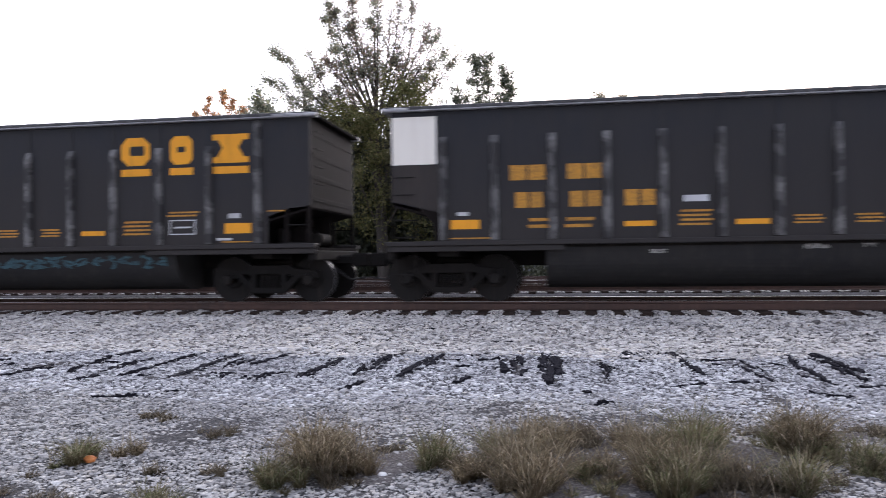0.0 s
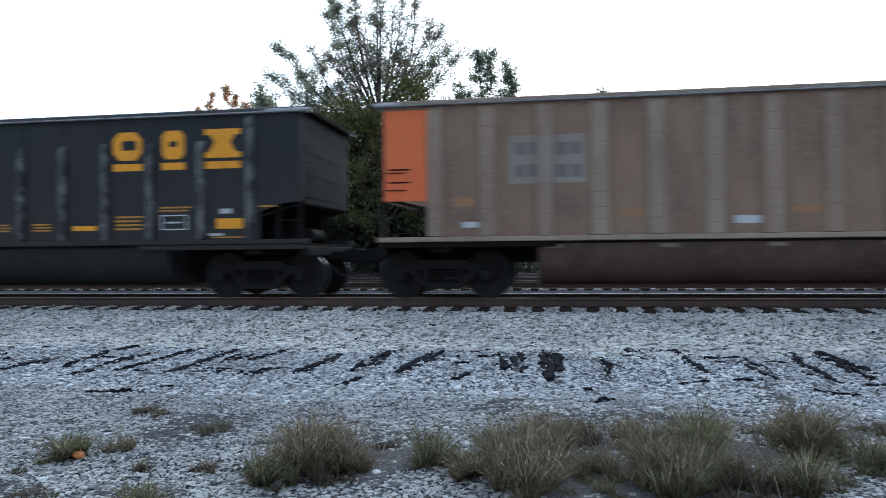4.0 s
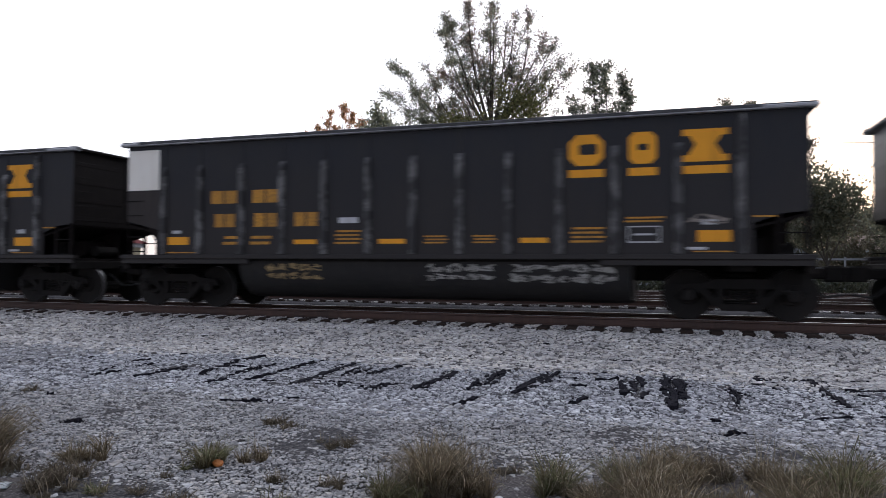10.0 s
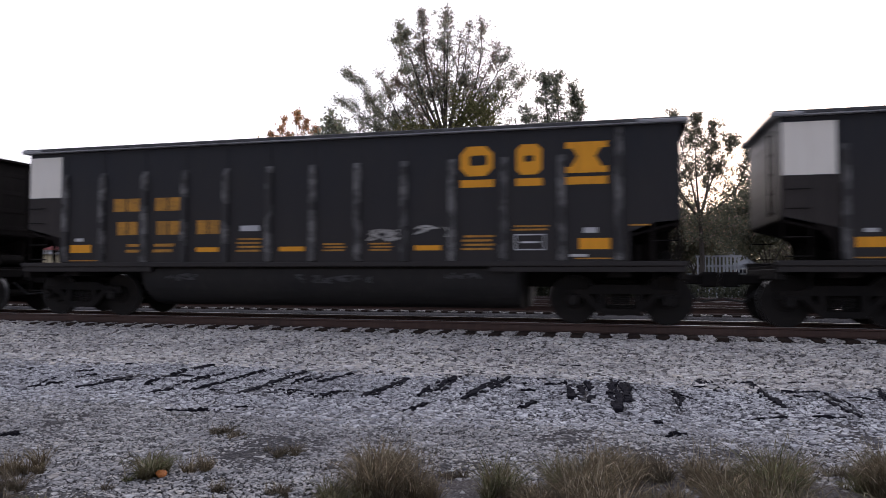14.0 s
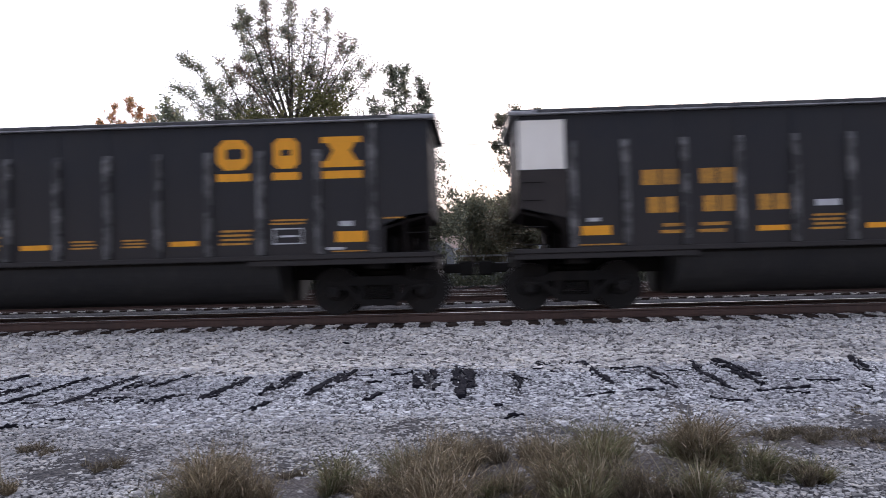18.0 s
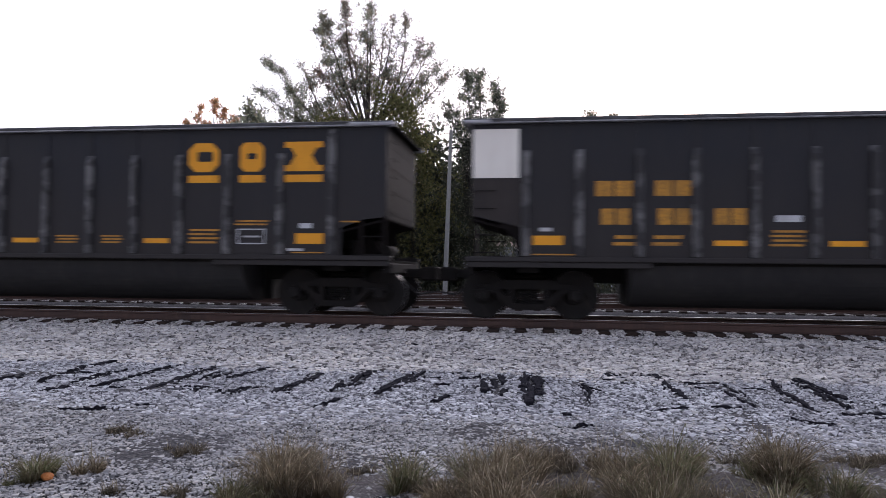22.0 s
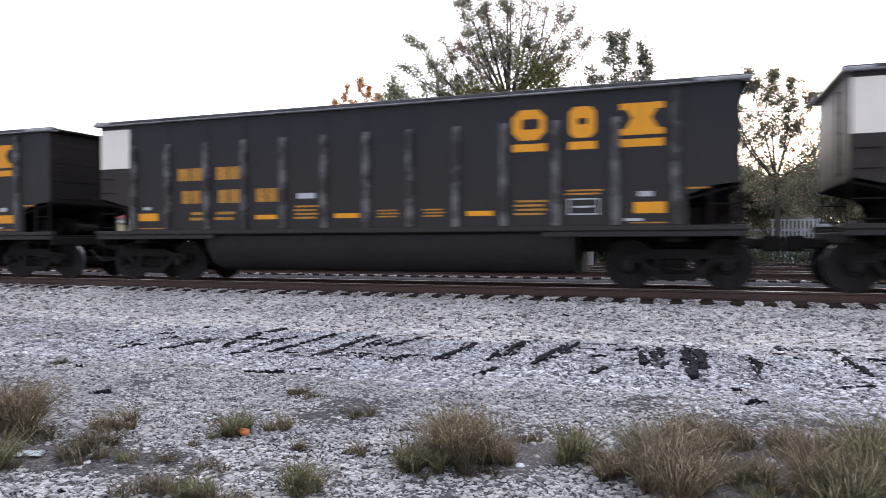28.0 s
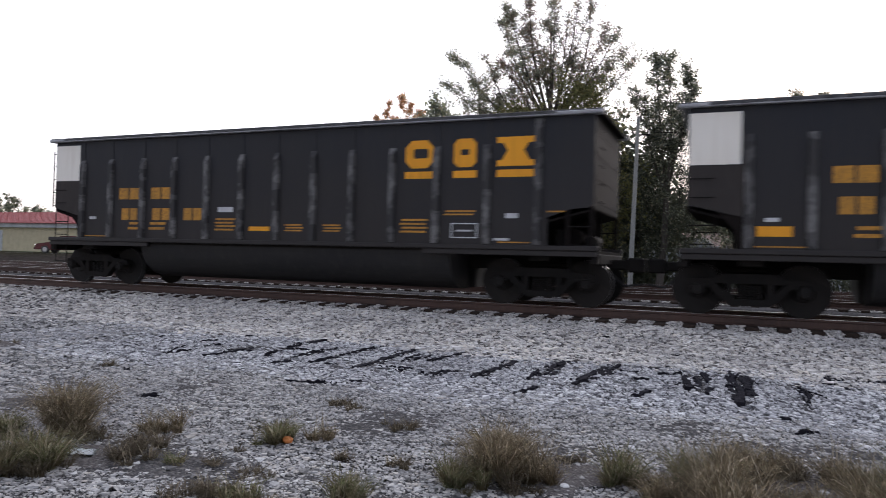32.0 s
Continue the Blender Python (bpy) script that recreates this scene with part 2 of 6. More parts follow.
SCRAWL_PINK = painted("mauve_spray_paint", (0.3, 0.2, 0.33), (0.12, 0.1, 0.13), (0.22, 0.16, 0.26), wear=(0.5, 0.7))
SCRAWL_GOLD = painted("ochre_spray_paint", (0.42, 0.3, 0.14), (0.14, 0.11, 0.07), (0.3, 0.22, 0.11), wear=(0.5, 0.7))
CHORD = painted("bare_top_chord_steel", (0.27, 0.275, 0.285), (0.5, 0.51, 0.52), (0.1, 0.1, 0.105), rough=(0.3, 0.6), wear=(0.5, 0.7))
CHORD_PAINT = painted("worn_chord_paint", (0.045, 0.045, 0.048), (0.17, 0.17, 0.175), (0.022, 0.021, 0.021), rough=(0.4, 0.7), wear=(0.5, 0.7))
CHORD_GLINT = painted("bright_corner_steel", (0.42, 0.43, 0.45), (0.6, 0.6, 0.6), (0.25, 0.25, 0.26), rough=(0.3, 0.5))
BAY_PAINT = painted("dusty_end_bay_paint", (0.033, 0.027, 0.024), (0.058, 0.048, 0.043), (0.023, 0.0195, 0.018), rough=(0.6, 0.85))
CAST_IRON = painted("sooty_cast_iron", (0.0095, 0.0088, 0.0083), (0.026, 0.0215, 0.0185), (0.0145, 0.0125, 0.0112), rough=(0.7, 0.9), gloss=0.16)
WHEEL_STEEL = painted("wheel_steel", (0.0115, 0.0107, 0.01), (0.034, 0.029, 0.025), (0.017, 0.0148, 0.0135), rough=(0.6, 0.85), gloss=0.2)
RAIL_RUST = painted("rusty_rail_web", (0.075, 0.04, 0.03), (0.11, 0.065, 0.048), (0.05, 0.03, 0.024))


def rail_top_material():
    n = Nodes("polished_rail_head", 0.3, 0.9)
    f = n.noise(6, 4, src=n.stretch(0.3, 6, 6))
    return n.color(n.ramp(f, (0.3, (0.4, 0.39, 0.38)), (0.7, (0.6, 0.59, 0.58)))).rough(f, 0.4, 0.6).mat


RAIL_TOP = rail_top_material()
TREAD = painted("polished_wheel_tread", (0.11, 0.11, 0.11), (0.06, 0.056, 0.053), (0.085, 0.085, 0.085), rough=(0.25, 0.4), gloss=0.8)


def gravel_material(name, lo, hi, warm, scale=28.0):
    n = Nodes(name, 0.9)
    v = n.node("ShaderNodeTexVoronoi", Scale=scale)
    n.link(n.at, v.inputs["Vector"])
    sep = n.node("ShaderNodeSeparateColor")
    n.link(v.outputs["Color"], sep.inputs[0])
    c = n.ramp(sep.outputs[0], (0.0, lo), (0.55, hi), (1.0, warm))
    # cell edges darkened: shade of the gaps put into the colour
    c = n.mix(n.ramp(v.outputs["Distance"], (0.35, g(0)), (0.75, g(0.75))), c, (0.075, 0.07, 0.068))
    broad = n.noise(0.35, 5, 0.6)
    c = n.mix(n.ramp(broad, (0.35, g(0)), (0.68, g(0.55))), c, (0.12, 0.118, 0.126))
    n.bsdf.inputs["Specular IOR Level"].default_value = 0.0
    return n, c, v


def ground_material():
    # dark base colour stands in for the shade between the loose stones
    n, c, v = gravel_material("ballast_ground", (0.03, 0.03, 0.032), (0.1, 0.098, 0.1), (0.2, 0.19, 0.178), 46.0)
    sep = n.node("ShaderNodeSeparateXYZ")
    n.link(n.at, sep.inputs[0])
    # darker ground from the near rail to the second track
    for lo, hi in ((14.0, 21.5),):
        a = n.node("ShaderNodeMapRange")
        a.inputs["From Min"].default_value, a.inputs["From Max"].default_value = lo - 0.1, lo + 0.1
        n.link(sep.outputs[1], a.inputs[0])
        z = n.node("ShaderNodeMapRange")
        z.inputs["From Min"].default_value, z.inputs["From Max"].default_value = hi + 0.1, hi - 0.1
        n.link(sep.outputs[1], z.inputs[0])
        both = n.node("ShaderNodeMath")
        both.operation = "MULTIPLY"
        n.link(a.outputs[0], both.inputs[0])
        n.link(z.outputs[0], both.inputs[1])
        c = n.mix(both.outputs[0], c, n.ramp(n.noise(4.0, 5), (0.3, g(0.03)), (0.7, g(0.1))))
    # dark cinders in the yard behind the main track
    edge = n.node("ShaderNodeMath")
    edge.operation = "MULTIPLY_ADD"
    n.link(n.noise(2.5, 3), edge.inputs[0])
    edge.inputs[1].default_value = 0.7
    n.link(sep.outputs[1], edge.inputs[2])
    yard = n.node("ShaderNodeMapRange")
    yard.inputs["From Min"].default_value, yard.inputs["From Max"].default_value = 22.6, 22.9
    n.link(edge.outputs[0], yard.inputs[0])
    c = n.mix(yard.outputs[0], c, n.ramp(n.noise(3.0, 6), (0.3, (0.025, 0.022, 0.02)), (0.75, (0.075, 0.066, 0.058))))
    # grass beyond the yard
    wob = n.noise(0.08, 4)
    add = n.node("ShaderNodeMath")
    add.operation = "MULTIPLY_ADD"
    n.link(wob, add.inputs[0])
    add.inputs[1].default_value = 8.0
    n.link(sep.outputs[1], add.inputs[2])
    far = n.node("ShaderNodeMapRange")
    far.inputs["From Min"].default_value, far.inputs["From Max"].default_value = 42, 45
    n.link(add.outputs[0], far.inputs[0])
    grass = n.ramp(n.noise(1.6, 6), (0.3, (0.022, 0.022, 0.015)), (0.7, (0.055, 0.052, 0.033)))
    c = n.mix(far.outputs[0], c, grass)
    n.color(c)
    inv = n.node("ShaderNodeMath")
    inv.operation = "SUBTRACT"
    inv.inputs[0].default_value = 1.0
    n.link(v.outputs["Distance"], inv.inputs[1])
    return n.bump(inv.outputs[0], 0.8, 0.03).mat


GROUND = ground_material()


def stone_material(name, *stops):
    n = Nodes(name, 0.9)
    c = n.ramp(n.island(), *stops)
    broad = n.noise(0.45, 5, 0.65)
    c = n.mix(n.ramp(broad, (0.42, g(0)), (0.66, g(0.45))), c, (0.24, 0.235, 0.25))
    damp = n.noise(7.0, 3, 0.6, n.stretch(0.6, 1, 1))
    c = n.mix(n.ramp(damp, (0.42, g(0)), (0.64, g(0.36))), c, (0.2, 0.194, 0.19))
    fine = n.noise(60, 4)
    c = n.mix(0.35, c, n.ramp(fine, (0.3, g(0.25)), (0.7, g(1.0))), "MULTIPLY")
    n.bsdf.inputs["Specular IOR Level"].default_value = 0.0
    return n.color(c).bump(fine, 0.3, 0.005).mat


# the darkest chips, partly real, also paint in shade between stones
LOT_STONE = stone_material("grey_crushed_limestone", (0.0, (0.09, 0.087, 0.085)), (0.14, (0.24, 0.235, 0.229)), (0.28, (0.42, 0.414, 0.405)), (0.7, (0.575, 0.567, 0.553)), (0.9, (0.6, 0.56, 0.505)), (1.0, (0.74, 0.74, 0.735)))
FINE_STONE = stone_material("bluish_fine_stone", (0.0, (0.08, 0.077, 0.085)), (0.16, (0.25, 0.248, 0.265)), (0.28, (0.48, 0.48, 0.492)), (0.7, (0.72, 0.722, 0.732)), (1.0, (0.9, 0.9, 0.9)))
PALE_STONE = stone_material("pale_limestone_ballast", (0.0, (0.07, 0.062, 0.057)), (0.1, (0.26, 0.24, 0.225)), (0.2, (0.6, 0.57, 0.535)), (0.6, (0.86, 0.83, 0.785)), (0.86, (0.82, 0.755, 0.665)), (1.0, (0.95, 0.93, 0.91)))


def wood_material(name, lo, hi):
    n = Nodes(name, 0.9)
    grain = n.noise(14, 6, 0.7, n.stretch(6, 0.5, 6))
    c = n.ramp(grain, (0.3, lo), (0.72, hi))
    n.bsdf.inputs["Specular IOR Level"].default_value = 0.1
    return n.color(c).bump(grain, 0.7, 0.015).mat


OLD_WOOD = wood_material("rotten_tie_wood", (0.004, 0.004, 0.0055), (0.03, 0.0285, 0.037))
TIE_WOOD = wood_material("creosoted_tie_wood", (0.02, 0.015, 0.013), (0.06, 0.044, 0.036))


def coal_material():
    n = Nodes("coal", 0.5)
    v = n.noise(9, 6, 0.7)
    return n.color(n.ramp(v, (0.3, g(0.008)), (0.7, g(0.035)))).bump(v, 1.0, 0.08).mat


COAL = coal_material()


def leaf_material(name, *stops, patch=None, glow=0.72):
    """Leaves or blades, each its own shade; patch: the colour of dead or other growth mixed in, a hand's breadth at a
    time, also painting in the shade inside clumps.
    """
    n = Nodes(name, 0.6)
    c = n.ramp(n.island(), *stops)
    if patch:
        c = n.mix(n.ramp(n.noise(13.0, 3, 0.6), (0.42, g(0)), (0.54, g(0.9))), c, patch)
    n.color(c)
    n.bsdf.inputs["Transmission Weight"].default_value = 0.0
    t = n.node("ShaderNodeBsdfTranslucent")
    n.link(c, t.inputs[0])
    m = n.node("ShaderNodeMixShader", Fac=glow)
    n.link(n.bsdf.outputs[0], m.inputs[1])
    n.link(t.outputs[0], m.inputs[2])
    n.link(m.outputs[0], n.tree.nodes["Material Output"].inputs[0])
    return n.mat


LEAF_GREEN = leaf_material("dull_green_leaves", (0, (0.17, 0.19, 0.15)), (0.5, (0.27, 0.285, 0.225)), (0.85, (0.35, 0.36, 0.22)), (1, (0.4, 0.33, 0.25)))
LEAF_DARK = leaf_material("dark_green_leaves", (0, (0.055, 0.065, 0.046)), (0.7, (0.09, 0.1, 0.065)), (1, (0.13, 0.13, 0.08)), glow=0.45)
LEAF_OLIVE = leaf_material("olive_leaves", (0, (0.12, 0.125, 0.05)), (0.6, (0.2, 0.2, 0.085)), (1, (0.28, 0.25, 0.11)))
LEAF_WOODS = leaf_material("autumn_woods_leaves", (0, (0.08, 0.078, 0.05)), (0.6, (0.12, 0.112, 0.073)), (1, (0.17, 0.14, 0.093)), glow=0.5)
LEAF_YARD = leaf_material("grey_green_yard_leaves", (0, (0.11, 0.12, 0.085)), (0.6, (0.17, 0.175, 0.12)), (1, (0.25, 0.23, 0.15)), glow=0.6)
LEAF_ORANGE = leaf_material("orange_leaves", (0, (0.55, 0.26, 0.13)), (0.6, (0.68, 0.4, 0.22)), (1, (0.5, 0.4, 0.22)))
GRASS_TAN = leaf_material("dry_grass", (0, (0.05, 0.042, 0.03)), (0.3, (0.2, 0.158, 0.105)), (0.6, (0.2, 0.178, 0.105)), (0.84, (0.4, 0.33, 0.225)), (1, (0.64, 0.56, 0.43)), patch=(0.13, 0.1, 0.062))
GRASS_GREEN = leaf_material("grey_green_grass", (0, (0.05, 0.058, 0.026)), (0.4, (0.14, 0.154, 0.074)), (0.78, (0.235, 0.236, 0.13)), (1, (0.5, 0.46, 0.34)), patch=(0.145, 0.12, 0.07))
GRASS_DULL = leaf_material("withered_weeds", (0, (0.06, 0.046, 0.036)), (0.6, (0.17, 0.142, 0.104)), (1, (0.32, 0.268, 0.2)), patch=(0.1, 0.084, 0.058))
BARK = wood_material("grey_bark", (0.05, 0.042, 0.036), (0.14, 0.125, 0.11))
POLE_WOOD = wood_material("weathered_pole_wood", (0.2, 0.2, 0.185), (0.36, 0.36, 0.34))


# ---- mesh helpers ----
def finish(bm, name, material, smooth=False):
    me = bpy.data.meshes.new(name)
    bm.to_mesh(me)
    bm.free()
    me.materials.append(material)
    if smooth:
        for p in me.polygons:
            p.use_smooth = True
    return me


def part(name, bm, material, parent, label="", smooth=False):
    ob = new(name, bm if isinstance(bm, bpy.types.Mesh) else finish(bm, name, material, smooth))
    ob.parent = parent
    return tagged(ob, label)


def thing(name, label, category, group="", at=None, kind=""):
    ob = tagged(new(name), label, category, group, kind)
    if at is not None:
        ob.matrix_world = at
    return ob


def box(bm, x0, x1, y0, y1, z0, z1):
    v = [bm.verts.new(p) for p in ((x0, y0, z0), (x1, y0, z0), (x1, y1, z0), (x0, y1, z0), (x0, y0, z1), (x1, y0, z1), (x1, y1, z1), (x0, y1, z1))]
    for f in ((0, 3, 2, 1), (4, 5, 6, 7), (0, 1, 5, 4), (1, 2, 6, 5), (2, 3, 7, 6), (3, 0, 4, 7)):
        bm.faces.new([v[i] for i in f])
    return bm


def boxes(*some):
    bm = bmesh.new()
    for b in some:
        box(bm, *b)
    return bm


def prism(bm, outline, lo, hi, axis="y"):
    """An outline pushed along an axis. y: points are (x, z); x: points are (y, z)."""
    put = (lambda p, d: (p[0], d, p[1])) if axis == "y" else (lambda p, d: (d, p[0], p[1]))
    a = [bm.verts.new(put(p, lo)) for p in outline]
    b = [bm.verts.new(put(p, hi)) for p in outline]
    bm.faces.new(a)
    bm.faces.new(b[::-1])
    n = len(a)
    for i in range(n):
        bm.faces.new((a[i], b[i], b[(i + 1) % n], a[(i + 1) % n]))
    bmesh.ops.recalc_face_normals(bm, faces=bm.faces)
    return bm


def bevel(bm, width, segments=1):
    bmesh.ops.bevel(bm, geom=list(bm.edges), offset=width, segments=segments, affect="EDGES", clamp_overlap=True)
    return bm


def tube(bm, a, b, r0, r1=None, sides=8):
    a, b = Vector(a), Vector(b)
    r1 = r0 if r1 is None else r1
    q = (b - a).to_track_quat("Z", "Y")
    rings = []
    for c, r in ((a, r0), (b, r1)):
        rings.append([bm.verts.new(c + q @ Vector((r * math.cos(i * math.tau / sides), r * math.sin(i * math.tau / sides), 0))) for i in range(sides)])
    for i in range(sides):
        bm.faces.new((rings[0][i], rings[0][(i + 1) % sides], rings[1][(i + 1) % sides], rings[1][i]))
    bm.faces.new(rings[0][::-1])
    bm.faces.new(rings[1])
    return bm


def mesh_from(name, verts, faces, material, smooth=False):
    """A mesh from numpy arrays of equal-sided faces."""
    me = bpy.data.meshes.new(name)
    verts, faces = np.asarray(verts, np.float32), np.asarray(faces, np.int32)
    me.vertices.add(len(verts))
    me.vertices.foreach_set("co", verts.ravel())
    k = faces.shape[1]
    me.loops.add(faces.size)
    me.loops.foreach_set("vertex_index", faces.ravel())
    me.polygons.add(len(faces))
    me.polygons.foreach_set("loop_start", np.arange(0, faces.size, k, dtype=np.int32))
    me.polygons.foreach_set("use_smooth", np.full(len(faces), smooth))
    me.update(calc_edges=True)
    me.materials.append(material)
    return me


# ---- ground ----
def ground_z(x, y):
    """Level lot, ballast shoulder, track bed, and a low yard behind."""
    def step(a, b):
        k = np.clip((y - a) / (b - a), 0, 1)
        return k * k * (3 - 2 * k)
    k = np.clip((-30 - x) / 12, 0, 1)
    return 0.85 * k * k * (3 - 2 * k) * step(34.5, 40) + 0.155 * step(10.2, 13.4) - 0.5 * step(16.6, 18.4) + 0.5 * step(21.1, 21.6) - 0.12 * step(35, 38)


def ground():
    xs = np.unique(np.r_[-1500, -600, -250, -150, np.arange(-120, -41, 4), np.arange(-40, 30.01, 0.35), 45, 70, 120, 250, 600, 1500])
    ys = np.unique(np.r_[-1500, -500, -150, -50, -15, -4, np.arange(0, 24.01, 0.25), np.arange(25, 46, 1.5), 60, 90, 150, 300, 700, 2500])
    gx, gy = np.meshgrid(xs, ys)
    bumps = np.array([noise.noise((a * 1.3, b * 1.3, 0)) for a, b in zip(gx.ravel(), gy.ravel())]).reshape(gx.shape)
    near = (np.abs(gx) < 41) & (gy > -1) & (gy < 24)
    gz = ground_z(gx, gy) + 0.02 * bumps * near
    n, m = gx.shape
    i = (np.arange(n - 1)[:, None] * m + np.arange(m - 1)).ravel()
    me = mesh_from("ground", np.stack([gx, gy, gz], -1).reshape(-1, 3), np.stack([i, i + 1, i + m + 1, i + m], -1), GROUND, True)
    return tagged(new("ground", me), "pale grey crushed limestone ballast and yard ground", "ground", kind="structure")


ground()


# remnants of the lifted track: ends, width, pieces, label
SOLID, BROKEN, SLIVER = "solid dark remnant of a rotten tie sunk in gravel", "broken black remnants of a rotten tie in gravel", "dark splinter of old tie wood on the gravel"
TIES = [
    ((-6.41, 7.16), (-6.29, 8.1), 0.2, 3, BROKEN), ((-5.74, 7.5), (-5.97, 8.75), 0.1, 2, BROKEN), ((-6.09, 8.72), (-5.94, 9.38), 0.2, 1, SOLID), ((-5.3, 6.98), (-5.18, 7.37), 0.2, 2, BROKEN),
    ((-5.32, 7.5), (-5.35, 8.74), 0.15, 3, BROKEN), ((-4.89, 7.34), (-4.88, 9.03), 0.09, 3, BROKEN), ((-4.23, 7.27), (-4.3, 9.12), 0.2, 1, SOLID), ((-3.93, 8.0), (-3.98, 8.82), 0.2, 2, BROKEN),
    ((-3.72, 8.23), (-3.57, 9.26), 0.16, 1, SOLID), ((-4.02, 7.43), (-3.64, 7.57), 0.18, 2, BROKEN), ((-3.36, 7.26), (-3.14, 7.75), 0.24, 3, BROKEN), ((-2.76, 7.4), (-2.73, 8.84), 0.2, 1, SOLID),
    ((-2.15, 7.7), (-2.12, 9.16), 0.22, 5, BROKEN), ((-1.64, 7.61), (-1.48, 9.18), 0.24, 6, BROKEN), ((-1.13, 8.34), (-0.95, 8.32), 0.1, 1, SLIVER), ((-0.97, 7.24), (-0.87, 7.6), 0.12, 1, SLIVER),
    ((-0.42, 7.76), (-0.47, 9.06), 0.26, 7, BROKEN), ((0.04, 7.39), (0.04, 9.43), 0.28, 8, BROKEN), ((0.08, 7.9), (0.07, 9.1), 0.2, 1, SOLID), ((1.02, 9.69), (1.17, 8.88), 0.2, 3, BROKEN), ((1.42, 9.55), (1.64, 9.54), 0.14, 1, SLIVER),
    ((1.65, 9.64), (1.64, 7.95), 0.17, 1, SOLID), ((-4.39, 6.19), (-3.92, 6.3), 0.08, 3, BROKEN), ((-3.87, 6.31), (-3.74, 6.55), 0.08, 1, SLIVER), ((-5.16, 4.87), (-4.96, 4.9), 0.06, 2, BROKEN),
    ((0.34, 6.87), (0.38, 6.76), 0.12, 1, SLIVER), ((0.39, 6.28), (0.64, 6.41), 0.07, 2, BROKEN), ((-2.2, 12.0), (-1.99, 11.78), 0.1, 1, SLIVER), ((-0.92, 10.67), (-0.55, 10.67), 0.1, 1, SLIVER),
    ((-6.9, 6.94), (-6.89, 7.44), 0.08, 2, BROKEN), ((-6.37, 5.83), (-6.31, 5.85), 0.1, 1, SLIVER), ((-2.09, 6.76), (-2.01, 7.2), 0.14, 3, BROKEN),
    ((2.23, 9.11), (2.35, 7.57), 0.17, 3, BROKEN), ((2.99, 9.37), (2.78, 7.63), 0.18, 5, BROKEN), ((3.32, 9.64), (3.24, 7.8), 0.24, 4, BROKEN), ((3.03, 7.35), (3.62, 7.48), 0.1, 1, SOLID),
    ((5.14, 9.48), (4.71, 8.39), 0.16, 4, BROKEN), ((4.62, 7.78), (4.25, 6.66), 0.16, 4, BROKEN), ((5.67, 8.38), (6.04, 8.7), 0.1, 1, SLIVER), ((-11.16, 6.42), (-11.41, 7.33), 0.12, 2, BROKEN),
    ((-5.09, 4.85), (-5.02, 4.96), 0.06, 1, SLIVER), ((-7.06, 7.86), (-6.89, 8.16), 0.1, 2, BROKEN), ((0.6, 7.6), (0.62, 8.9), 0.12, 3, BROKEN), ((-6.39, 10.05), (-6.46, 10.02), 0.14, 1, SLIVER), ((-9.7, 6.2), (-9.6, 6.7), 0.22, 3, BROKEN),
]


# bare earth between the stones: centre, half sizes, seed
SOIL = [(-1.2, 4.35, 0.6, 0.4, 1), (0.45, 4.2, 1.1, 0.5, 5), (0.9, 4.85, 1.3, 0.34, 2), (3.2, 5.4, 1.2, 0.36, 3), (-3.9, 3.3, 0.45, 0.2, 4), (-9.5, 6.5, 0.6, 0.3, 6)]


